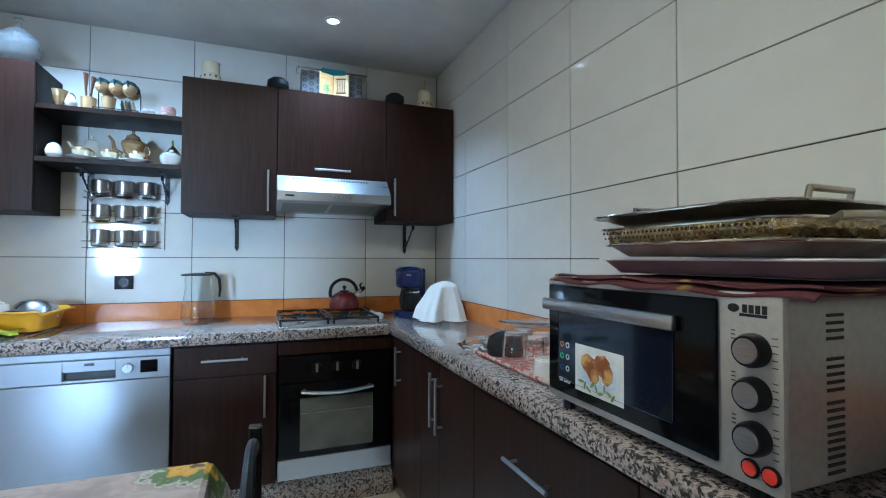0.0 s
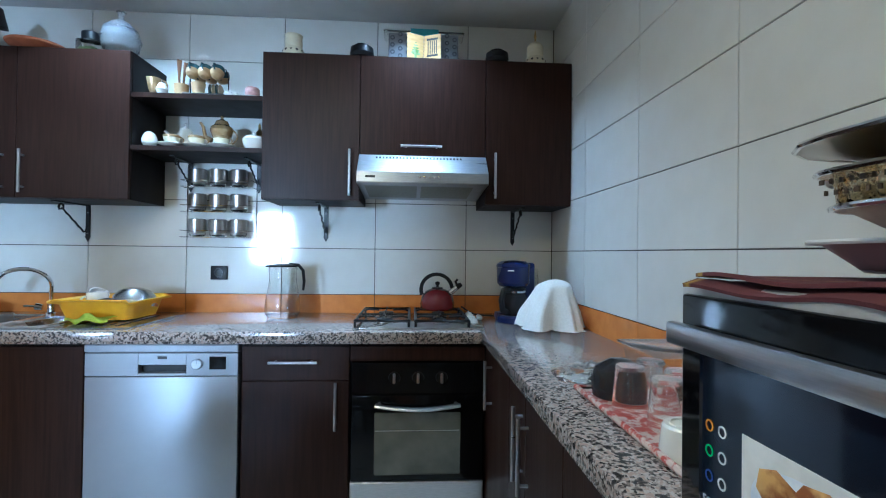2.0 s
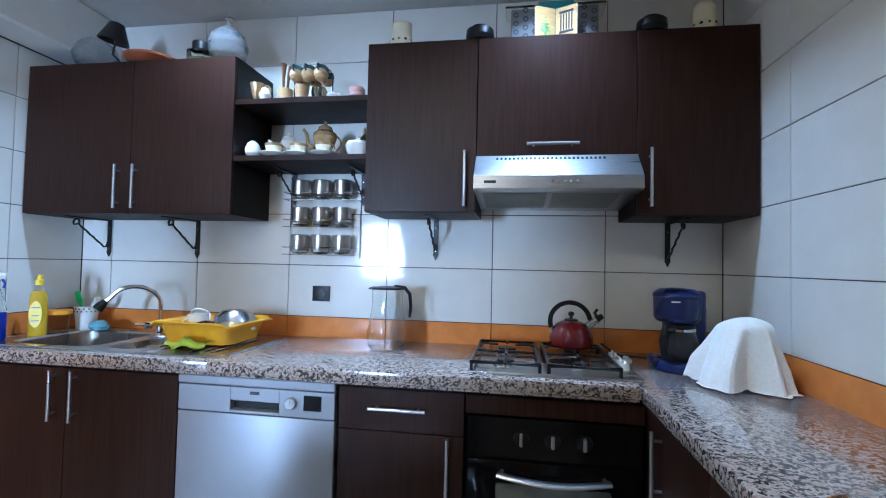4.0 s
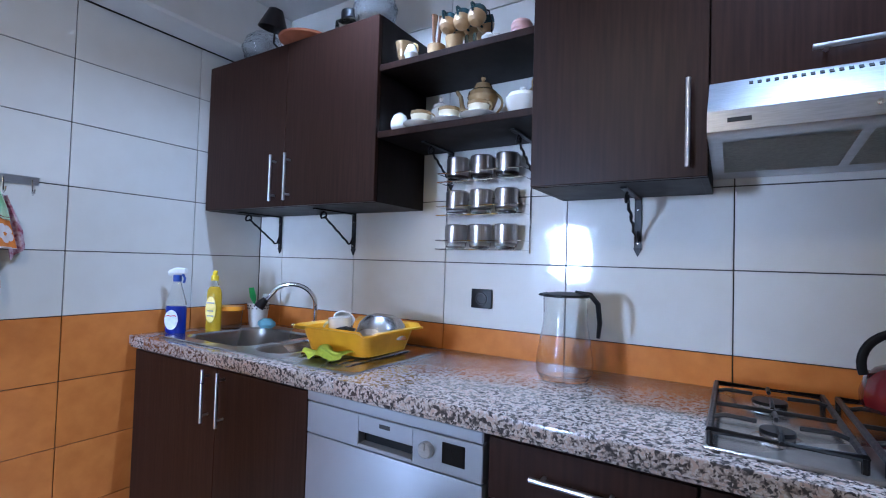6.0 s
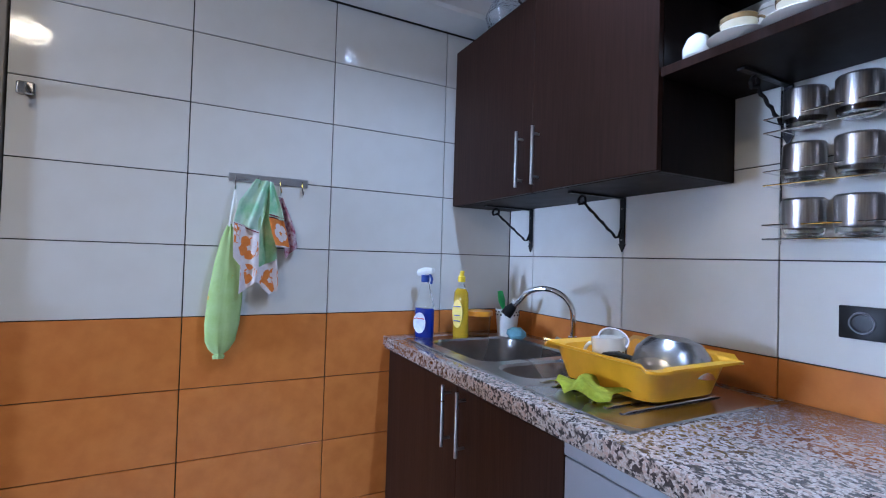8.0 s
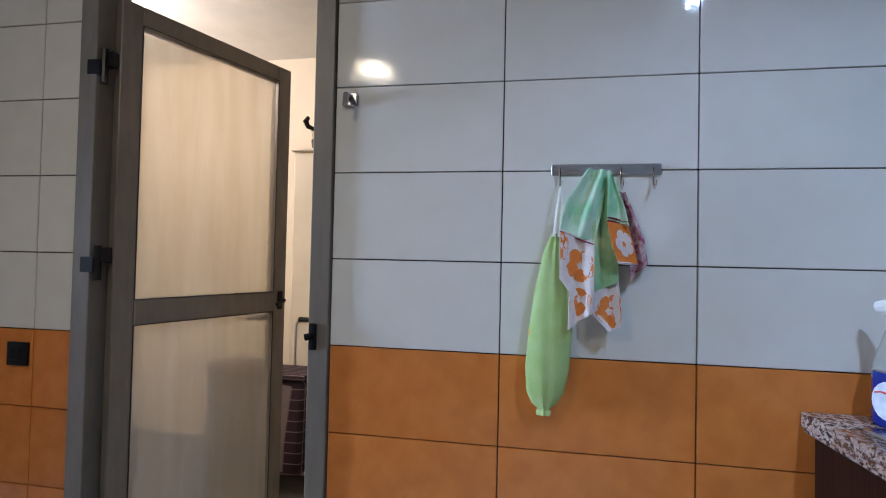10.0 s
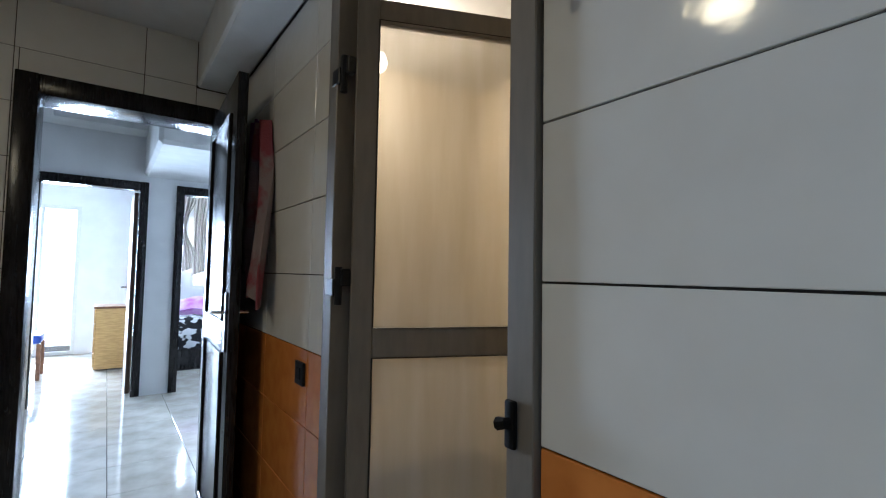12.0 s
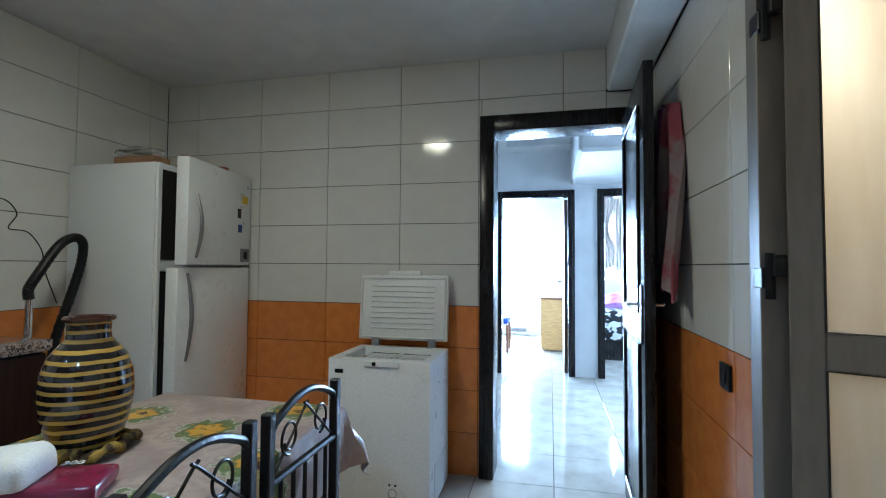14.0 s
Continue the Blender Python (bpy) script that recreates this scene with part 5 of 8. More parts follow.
turned("terracotta_plate", "terracotta plate lying on the cabinet", "plate", [(0, 0), (0.07, 0), (0.115, 0.022), (0.12, 0.03), (0.11, 0.028), (0.07, 0.01), (0, 0.01)], (-0.58, -0.17, TOPL), TERRA, 32)
t = thing("square_jar", "square glass jar with printed flowers and black lid", "jar", (-0.36, -0.14, TOPL))
bm = shape()
box(bm, -0.405, -0.315, -0.185, -0.095, TOPL, TOPL + 0.075, 0.01, 2)
part("glass", bm, CLEARP, t)
bm = shape()
box(bm, -0.398, -0.322, -0.178, -0.102, TOPL + 0.004, TOPL + 0.04, 0.01)
part("contents", bm, LEAFPRINT, t)
bm = shape()
lathe(bm, [(0, 0.076), (0.038, 0.076), (0.038, 0.112), (0.034, 0.116), (0, 0.116)], (-0.36, -0.14, TOPL), 22)
part("lid", bm, BLACKP, t)
turned("glass_demijohn", "round clear glass decanter with a bubble stopper", "decanter", [(0, 0), (0.05, 0), (0.095, 0.04), (0.108, 0.095), (0.090, 0.15), (0.05, 0.185), (0.022, 0.195), (0.020, 0.205), (0.012, 0.215), (0.016, 0.232), (0.026, 0.246), (0.016, 0.256), (0, 0.258), (0, 0.25), (0.008, 0.22), (0.014, 0.19), (0.045, 0.181), (0.086, 0.148), (0.104, 0.095), (0.091, 0.042), (0.048, 0.004), (0, 0.004)], (-0.215, -0.15, TOPL), CUTGLASS, 30).scale = (0.82, 0.82, 0.88)


known = shift_since(known, 0.0, -0.08)
# on the hood-side wall cabinets
def lantern(x, y, lid):
    t = thing("candle_lantern", "ivory pierced ceramic candle holder", "candle holder", (x, y, TOPR), group="candle holders")
    bm = shape()
    lathe(bm, [(0, 0), (0.058, 0), (0.056, 0.008), (0.046, 0.040), (0.042, 0.044)], (x, y, TOPR), 24)
    b = part("base", bm, IVORY, t)
    bm = shape()
    for i in range(12):
        a = 2 * math.pi * i / 12
        lathe(bm, [(0, 0), (0.007, 0), (0.007, 0.001), (0, 0.001)], m=Matrix.Translation((x + 0.0525 * math.cos(a), y + 0.0525 * math.sin(a), TOPR + 0.024)) @ Matrix.Rotation(a, 4, "Z") @ Matrix.Rotation(radians(72), 4, "Y"), seg=3 if i % 2 else 5)
    part("piercing", bm, BLACKP, b)
    bm = shape()
    prof = [(0.040, 0.044), (0.042, 0.06), (0.040, 0.10)]
    prof += [(0.030, 0.115), (0.010, 0.122), (0.010, 0.128), (0, 0.129)] if lid else [(0.043, 0.106), (0.040, 0.106), (0.036, 0.06), (0, 0.05)]
    lathe(bm, prof, (x, y, TOPR), 24)
    part("top", bm, IVORY, t)
    if lid:
        bm = shape()
        lathe(bm, [(0.008, 0.128), (0.003, 0.14), (0.008, 0.152), (0.005, 0.164), (0.002, 0.185), (0, 0.186)], (x, y, TOPR), 12)
        part("finial", bm, BRASS, t, "dark brass finial")


lantern(0.60, -0.17, False)
lantern(1.80, -0.17, True)
for x in (0.935, 1.60):
    t = thing("candle_bowl", "dark bowl with a pale candle", "bowl", (x, -0.2, TOPR), group="dark bowls")
    bm = shape()
    lathe(bm, [(0, 0), (0.050, 0), (0.058, 0.016), (0.055, 0.044), (0.050, 0.044), (0.045, 0.01), (0, 0.01)], (x, -0.2, TOPR), 24)
    part("bowl", bm, BLACKP, t)
    bm = shape()
    lathe(bm, [(0, 0.012), (0.036, 0.012), (0.036, 0.058), (0.034, 0.060), (0, 0.060)], (x, -0.2, TOPR), 20)
    part("candle", bm, CLEARP, t)
t = thing("gift_box", "blue-grey spotted box in a clear plastic sleeve", "box", (1.235, -0.12, TOPR))
bm = shape()
box(bm, 1.06, 1.41, -0.15, -0.06, TOPR, TOPR + 0.155, 0.004)
part("carton", bm, GREYBOX, t)
bm = shape()
for i in range(9):
    for k in range(4):
        x = 1.08 + 0.039 * i
        lathe(bm, [(0.006, 0.0), (0.012, 0.0), (0.012, 0.0012), (0.006, 0.0012)], m=face_m((x, -0.1505, TOPR + 0.022 + 0.036 * k + (0.018 if i % 2 else 0)), (1, 0, 0), (0, 0, 1)), seg=10)
part("ring_print", bm, mat("slate_print", (0.06, 0.065, 0.08), 0.5, scale=40), t)
bm = shape()
box(bm, 1.035, 1.44, -0.16, -0.045, TOPR + 0.156, TOPR + 0.166, 0.003)
part("clear_lid", bm, CLEARP, t)
bm = shape()
box(bm, 1.17, 1.31, -0.166, -0.161, TOPR + 0.13, TOPR + 0.172)
part("band", bm, FLYER, t, "teal paper band")
t = thing("wooden_card", "open folding wooden plaque with a tree and columns", "ornament", (1.235, -0.2, TOPR))
for s, x0, x1, y0, y1 in ((0, 1.155, 1.235, -0.225, -0.19), (1, 1.238, 1.318, -0.19, -0.225)):
    bm = shape()
    q = [(x0, y0), (x1, y1)]
    v = [bm.verts.new((x, y + dy, TOPR + z)) for x, y in q for dy in (0, 0.004) for z in (0, 0.125)]
    bmesh.ops.convex_hull(bm, input=v)
    leaf = part("leaf", bm, WOODEN, t)
    bm = shape()
    d = Vector((x1 - x0, y1 - y0, 0)).normalized()
    n = Vector((d.y, -d.x, 0))
    o = Vector(((x0 + x1) / 2, (y0 + y1) / 2, TOPR)) + n * 0.0025
    M = face_m(o, d, (0, 0, 1))
    if s == 0:
        for k in range(5):
            lathe(bm, [(0, 0), (0.026 - 0.005 * k, 0), (0, 0.001)], m=M @ Matrix.Translation((0, 0.030 + 0.013 * k, 0)) @ Matrix.Diagonal((1, 0.35, 1, 1)), seg=10)
        bmesh.ops.create_cube(bm, size=1, matrix=M @ Matrix.Translation((0, 0.017, 0)) @ Matrix.Diagonal((0.012, 0.02, 0.001, 1)))
        part("tree_print", bm, LEAFPRINT, leaf, "green painted tree")
    else:
        for k in range(5):
            bmesh.ops.create_cube(bm, size=1, matrix=M @ Matrix.Translation((-0.022 + 0.011 * k, 0.062, 0)) @ Matrix.Diagonal((0.005, 0.066, 0.001, 1)))
        for yy in (0.022, 0.102):
            bmesh.ops.create_cube(bm, size=1, matrix=M @ Matrix.Translation((0, yy, 0)) @ Matrix.Diagonal((0.058, 0.010, 0.001, 1)))
        part("column_print", bm, PRINTK, leaf, "dark painted columns")

known = shift_since(known, 0.012, -0.085)
# glass canisters in the corner behind the covered appliance
for x in (1.80, 1.86):
    t = thing("glass_canister", "small glass canister with a clear stopper", "jar", (x, -0.09, CT), group="canisters")
    bm = shape()
    lathe(bm, [(0, 0), (0.024, 0), (0.026, 0.2), (0.020, 0.225), (0.018, 0.225), (0.023, 0.2), (0.021, 0.004), (0, 0.004)], (x, -0.09, CT), 18)
    part("jar", bm, GLASS, t)
    bm = shape()
    lathe(bm, [(0, 0.226), (0.022, 0.226), (0.022, 0.25), (0, 0.252)], (x, -0.09, CT), 18)
    part("stopper", bm, CLEARP, t)
t = thing("gas_lighter", "white plastic gas lighter behind the hob", "lighter", (1.546, -0.2, CT))
bm = shape()
box(bm, 1.535, 1.557, -0.27, -0.19, CT, CT + 0.018, 0.006, 2)
part("grip", bm, WHITEP, t)
bm = shape()
rod(bm, (1.546, -0.19, CT + 0.010), (1.555, -0.11, CT + 0.010), 0.004)
part("nozzle", bm, BLACKP, t)

# ---- side worktop: glasses on a tray, boxes, oven ----
t = thing("serving_tray", "red patterned tray under the drinking glasses", "tray", (1.717, -1.71, CT))
bm = shape()
box(bm, 1.605, 1.83, -1.95, -1.465, CT, CT + 0.006, 0.003)
part("base", bm, REDTRAY, t)
bm = shape()
tube(bm, [(1.605, -1.95, CT + 0.010), (1.83, -1.95, CT + 0.010), (1.83, -1.465, CT + 0.010), (1.605, -1.465, CT + 0.010)], 0.007, 8, closed=True)
part("rim", bm, REDTRAY, t)
g0 = None
for x, y in ((1.66, -1.63), (1.73, -1.58), (1.745, -1.67), (1.685, -1.73), (1.765, -1.765), (1.74, -1.86)):
    z = CT + 0.007
    if g0 is None:
        g0 = thing("drinking_glass", "clear cut drinking glass turned upside down", "glass", (x, y, z), group="drinking glasses", local=True)
        bm = shape()
        lathe(bm, [(0.036, 0), (0.037, 0.002), (0.030, 0.09), (0.027, 0.094), (0, 0.094), (0, 0.086), (0.026, 0.085), (0.034, 0)], seg=22)
        part("tumbler", bm, GLASS, g0, shadow=False)
    else:
        copy_thing(g0, pose(x, y, z))
turned("smoked_bowl", "smoked dark glass bowl turned upside down", "bowl", [(0.060, 0), (0.064, 0.03), (0.055, 0.065), (0.02, 0.085), (0, 0.086), (0, 0.08), (0.05, 0.06), (0.056, 0)], (1.685, -1.525, CT + 0.007), SMOKE)
t = thing("ramekin", "white fluted ramekin turned upside down on the tray", "ramekin", (1.648, -1.850, CT))
bm = shape()
lathe(bm, [(0.040, 0), (0.041, 0.012), (0.037, 0.048), (0.034, 0.052), (0, 0.052)], (1.648, -1.850, CT + 0.007), 30)
part("bowl", bm, CERAMIC, t)
bm = shape()
lathe(bm, [(0.027, 0.052), (0.027, 0.055), (0.023, 0.055), (0.023, 0.0525)], (1.648, -1.850, CT + 0.007), 24)
part("foot_ring", bm, CERAMIC, t)
t = thing("plastic_box", "cloudy clear plastic food box by the wall", "box", (1.85, -1.45, CT))
bm = shape()
lathe(bm, [(0, 0), (0.09, 0), (0.11, 0.09), (0.107, 0.09), (0.088, 0.003), (0, 0.003)], m=Matrix.Translation((1.868, -1.43, CT + 0.001)) @ Matrix.Rotation(radians(45), 4, "Z") @ Matrix.Diagonal((1.2, 1.2, 1, 1)), seg=4)
part("tub", bm, CLEARP, t, shadow=False)
bm = shape()
box(bm, 1.768, 1.968, -1.54, -1.32, CT + 0.092, CT + 0.100, 0.004, 2)
part("lid", bm, CLEARP, t, shadow=False)
bm = shape()
lathe(bm, [(0, 0), (0.06, 0.003), (0.075, 0.02), (0.05, 0.042), (0, 0.046)], m=Matrix.Translation((1.650, -1.385, CT)) @ Matrix.Diagonal((1.0, 0.8, 1, 1)), seg=20)
for v in bm.verts:
    v.co += 0.014 * noise.noise_vector(v.co * 28)
    v.co.z = max(v.co.z, CT + 0.001)
solid("plastic_bag", bm, CLEARP, "crumpled clear plastic bag on the worktop", "bag", shadow=False)

# countertop oven: front at x 1.525
t = thing("countertop_oven", "silver countertop oven with dark glass door and three knobs", "oven", (1.70, -2.30, CT))
OX, OY0, OY1, OZ0, OZ1 = 1.525, -2.586, -2.037, 0.926, 1.202
bm = shape()
box(bm, OX + 0.012, 1.93, OY0 + 0.004, OY1 - 0.004, OZ0 + 0.004, OZ1 - 0.004, 0.010, 2)
part("casing", bm, mat("silver_oven_casing", (0.42, 0.40, 0.37), 0.34, 0.6, scale=70, second=(0.37, 0.35, 0.33)), t)
bm = shape()
box(bm, OX, OX + 0.016, OY0, OY1, OZ0, OZ1, 0.006, 2)
fas = part("fascia", bm, mat("silver_oven_fascia", (0.50, 0.48, 0.45), 0.36, 0.5, scale=90, second=(0.45, 0.43, 0.40)), t)
bm = shape()
box(bm, OX - 0.008, OX + 0.0, OY0 + 0.093, OY1 - 0.015, OZ0 + 0.018, OZ1 - 0.013, 0.004, 2)
dr = part("door", bm, BLACKGLASS, t, "black glass drop-down door")
bm = shape()
box(bm, OX - 0.0095, OX - 0.008, OY0 + 0.17, OY1 - 0.055, OZ0 + 0.05, OZ1 - 0.05, 0.003)
part("window", bm, OVENBLUE, dr, "bluish dark window")
bm = shape()
box(bm, OX - 0.026, OX - 0.014, OY0 + 0.158, OY1 - 0.012, 1.131, 1.157, 0.004, 2)
for y in (OY0 + 0.18, OY1 - 0.035):
    box(bm, OX - 0.016, OX - 0.007, y - 0.010, y + 0.010, 1.135, 1.153)
part("handle", bm, STEEL, dr, "flat steel handle")
bm = shape()
box(bm, OX - 0.0105, OX - 0.0096, -2.302, -2.156, 0.967, 1.066, 0.0004)
st = part("sticker", bm, PRINTW, dr, "white sticker with a printed pie")
bm = shape()
lathe(bm, [(0, 0), (0.060, 0), (0.058, 0.0004), (0, 0.0004)], m=face_m((OX - 0.0106, -2.228, 1.016), (0, -1, 0), (0, 0, 1)) @ Matrix.Diagonal((1.0, 0.62, 1, 1)), seg=28)
part("plate_print", bm, LABELW, st, "printed pale plate")
for k, (a, b, r, turn) in enumerate(((-2.200, 1.030, 0.026, -12), (-2.240, 1.034, 0.028, 20), (-2.258, 1.018, 0.022, 70), (-2.215, 1.012, 0.022, 140))):
    bm = shape()
    lathe(bm, [(0, 0), (r, 0), (r * 0.93, 0.0008), (0, 0.0008)], m=face_m((OX - 0.0110 - 0.0003 * k, a, b), (0, -1, 0), (0, 0, 1)) @ Matrix.Rotation(radians(turn), 4, "Z") @ Matrix.Diagonal((1.0, 0.8, 1, 1)), seg=7)
    part("pie_print", bm, PIEFOOD, st, "printed slice of pie")
bm = shape()
for i in range(9):
    lathe(bm, [(0, 0), (0.010, 0), (0, 0.0006)], m=face_m((OX - 0.0135, -2.180 - 0.012 * i, 0.990 - 0.006 * (i % 3)), (0, -1, 0), (0, 0, 1)) @ Matrix.Rotation(i * 1.3, 4, "Z") @ Matrix.Diagonal((1, 0.35, 1, 1)), seg=7)
part("leaf_print", bm, LEAFPRINT, st, "printed green herbs")
text("words", "50 Liter", face_m((OX - 0.0100, -2.118, 0.976), (0, -1, 0), (0, 0, 1)), 0.013, PRINTW, dr)
for i, (mt) in enumerate((ORANGELID, GREENP, LABELB)):
    for k in range(2):
        bm = shape()
        lathe(bm, [(0.0045, 0), (0.0062, 0), (0.0062, 0.0008), (0.0045, 0.0008)], m=face_m((OX - 0.0098, -2.108 - 0.020 * k, 1.056 - 0.026 * i), (0, -1, 0), (0, 0, 1)), seg=14)
        part("symbol", bm, mt if k == 0 else PRINTW, dr)
for z in (1.121, 1.060, 0.998):
    bm = shape()
    lathe(bm, [(0, 0), (0.024, 0), (0.024, 0.012), (0.021, 0.020), (0, 0.020)], m=face_m((OX, -2.547, z), (0, -1, 0), (0, 0, 1)), seg=26)
    k = part("knob", bm, BLACKP, t, "black ribbed knob")
    bm = shape()
    lathe(bm, [(0, 0.0202), (0.018, 0.0202), (0.017, 0.0225), (0, 0.0225)], m=face_m((OX, -2.547, z), (0, -1, 0), (0, 0, 1)), seg=24)
    part("knob_cap", bm, STEEL, k, "turned steel cap")
    bm = shape()
    for i in range(5):
        q = face_m((OX - 0.0004, -2.575, z + 0.02 - 0.010 * i), (0, -1, 0), (0, 0, 1))
        bmesh.ops.create_cube(bm, size=1, matrix=q @ Matrix.Diagonal((0.008, 0.0012, 0.0008, 1)))
    for i in range(3):
        q = face_m((OX - 0.0004, -2.515, z + 0.024 - 0.006 * i), (0, -1, 0), (0, 0, 1))
        bmesh.ops.create_cube(bm, size=1, matrix=q @ Matrix.Diagonal((0.006, 0.0016, 0.0008, 1)))
    part("dial_marks", bm, PRINTK, fas)
for y in (-2.540, -2.569):
    bm = shape()
    lathe(bm, [(0.0135, 0), (0.0135, 0.003), (0.011, 0.004)], m=face_m((OX, y, 0.954), (0, -1, 0), (0, 0, 1)), seg=18)
    s = part("switch_ring", bm, BLACKP, t)
    bm = shape()
    lathe(bm, [(0, 0), (0.011, 0), (0.010, 0.005), (0, 0.006)], m=face_m((OX, y, 0.954), (0, -1, 0), (0, 0, 1)), seg=18)
    part("switch", bm, KNOBRED, s, "red round switch")
bm = shape()
lathe(bm, [(0, 0), (0.009, 0), (0.009, 0.0008), (0, 0.0008)], m=face_m((OX - 0.0003, -2.516, 1.178), (0, -1, 0), (0, 0, 1)) @ Matrix.Diagonal((1, 0.7, 1, 1)), seg=16)
for i in range(4):
    bmesh.ops.create_cube(bm, size=1, matrix=face_m((OX - 0.0004, -2.533 - 0.0095 * i, 1.178), (0, -1, 0), (0, 0, 1)) @ Matrix.Diagonal((0.007, 0.012, 0.0008, 1)))
bmesh.ops.create_cube(bm, size=1, matrix=face_m((OX - 0.0004, -2.545, 1.169), (0, -1, 0), (0, 0, 1)) @ Matrix.Diagonal((0.04, 0.004, 0.0008, 1)))
part("badge", bm, PRINTK, fas)
for z0 in (1.170, 1.108, 1.046, 0.992):
    for i in range(4 if z0 > 1.15 else 5):
        bm = shape()
        bmesh.ops.create_cube(bm, size=1, matrix=Matrix.Translation((1.640, OY0 + 0.0035, z0 - 0.011 * i)) @ Matrix.Diagonal((0.038, 0.002, 0.0045, 1)))
        part("vent_slot", bm, RUBBER, t)
for x in (1.55, 1.88):
    for y in (OY0 + 0.05, OY1 - 0.05):
        bm = shape()
        lathe(bm, [(0, 0), (0.014, 0), (0.012, OZ0 + 0.006 - CT), (0, OZ0 + 0.006 - CT)], (x, y, CT), 12)
        part("foot", bm, BLACKP, t)

# cloth and trays on top of it
t = thing("folded_cloth", "maroon and yellow striped cloth on the oven", "cloth", (1.71, -2.36, OZ1))
for k in range(2):
    bm = shape()
    sheet(bm, lambda u, v: Vector((1.515 + 0.012 * k + 0.42 * u + 0.008 * math.sin(v * 11 + k), -2.63 + 0.56 * v + 0.006 * math.sin(u * 9),
                                   OZ1 + 0.002 + 0.006 * k + 0.003 * (1 + math.sin(v * 21 + u * 5 + k)) * max(0.0, 1 - u * 8) - (0.008 if u < 0.03 and not k else 0))), 22, 44, 0.004)
    part("fold", bm, MAROON, t)


def metal_tray(z, x0, x1, y0, y1, depth, material, label, flare=0.03, handles=False):
    t = thing("metal_tray", label, "tray", ((x0 + x1) / 2, (y0 + y1) / 2, z), group="stacked trays")
    bm = shape()
    prof = [(-flare - 0.012, 0.0), (-flare, 0.0), (0, -depth), (0.004, -depth - 0.003), (-flare - 0.002, -0.004), (-flare - 0.014, -0.004)]
    rings = []
    for ins, dz in prof:
        ring = []
        r = 0.04
        for cx, cy, a0 in ((x1 - r, y1 - r, 0), (x0 + r, y1 - r, 90), (x0 + r, y0 + r, 180), (x1 - r, y0 + r, 270)):
            for i in range(5):
                a = radians(a0 + 22.5 * i)
                ring.append(bm.verts.new((cx + (r - ins) * math.cos(a), cy + (r - ins) * math.sin(a), z + depth + dz)))
        rings.append(ring)
    for a, b in zip(rings, rings[1:]):
        for i in range(20):
            bm.faces.new((a[i], a[(i + 1) % 20], b[(i + 1) % 20], b[i]))
    bm.faces.new(rings[2])
    part("tray", bm, material, t)
    bm = shape()
    r, o = 0.04, flare + 0.013
    pts = [(cx + (r + o) * math.cos(radians(a0 + 22.5 * i)), cy + (r + o) * math.sin(radians(a0 + 22.5 * i)), z + depth - 0.002)
           for cx, cy, a0 in ((x1 - r, y1 - r, 0), (x0 + r, y1 - r, 90), (x0 + r, y0 + r, 180), (x1 - r, y0 + r, 270)) for i in range(5)]
    tube(bm, pts, 0.0028, 6, closed=True)
    part("rim", bm, CHROME if material is not MAUVE else WHITEP, t, "rolled bright rim")
    if handles:
        for y, s in ((y0, -1), (y1, 1)):
            bm = shape()
            xm = (x0 + x1) / 2
            zz = z + depth
            tube(bm, [(xm - 0.055, y + s * 0.01, zz), (xm - 0.055, y + s * 0.015, zz + 0.024), (xm + 0.055, y + s * 0.015, zz + 0.024), (xm + 0.055, y + s * 0.01, zz)], 0.006, 8)
            part("handle", bm, material, t, "raised bar handle")
    return t


Z0 = OZ1 + 0.018
metal_tray(Z0, 1.655, 1.915, -2.58, -2.11, 0.030, MAUVE, "mauve baking tin with flared rim", 0.03)
metal_tray(Z0 + 0.037, 1.62, 1.90, -2.53, -2.175, 0.023, TARNISH, "oval dull silver serving tray with flared rim", 0.03)
t = metal_tray(Z0 + 0.063, 1.605, 1.91, -2.545, -2.135, 0.032, EMBOSS, "gilt gallery tray with pierced sides", 0.003)
bm = shape()
for k in range(2):
    for i in range(36):
        y = -2.52 + 0.0105 * i + 0.005 * k
        bmesh.ops.create_cube(bm, size=1, matrix=Matrix.Translation((1.6008, y, Z0 + 0.074 + 0.011 * k)) @ Matrix.Diagonal((0.002, 0.0030 if (i + k) % 4 else 0.0045, 0.0048, 1)))
part("pierced_pattern", bm, UMBER, t, "dark pierced openings")
for y in (-2.560, -2.120):
    s = -1 if y < -2.4 else 1
    bm = shape()
    tube(bm, [(1.68, y, Z0 + 0.090), (1.66, y + s * 0.022, Z0 + 0.094), (1.72, y + s * 0.034, Z0 + 0.096), (1.80, y + s * 0.022, Z0 + 0.094), (1.80, y, Z0 + 0.090)], 0.007, 8)
    part("handle", bm, TARNISH, t, "cast loop handle")
metal_tray(Z0 + 0.106, 1.625, 1.89, -2.50, -2.15, 0.016, SILVER, "large polished silver tray with handles", 0.045, True)

# ---- towels on the pantry-side wall ----
t = thing("hook_rail", "brushed steel rail with four hooks", "hook rail", (XL, -1.10, 1.47))
bm = shape()
box(bm, XL + 0.001, XL + 0.006, -1.238, -0.958, 1.486, 1.516, 0.002)
part("plate", bm, STEEL, t)
for y in (-1.215, -1.14, -1.06, -0.98):
    bm = shape()
    tube(bm, [(XL + 0.006, y, 1.505), (XL + 0.010, y, 1.49), (XL + 0.012, y, 1.462), (XL + 0.022, y, 1.448), (XL + 0.034, y, 1.455), (XL + 0.038, y, 1.468)], 0.003, 8)
    part("hook", bm, CHROME, t)


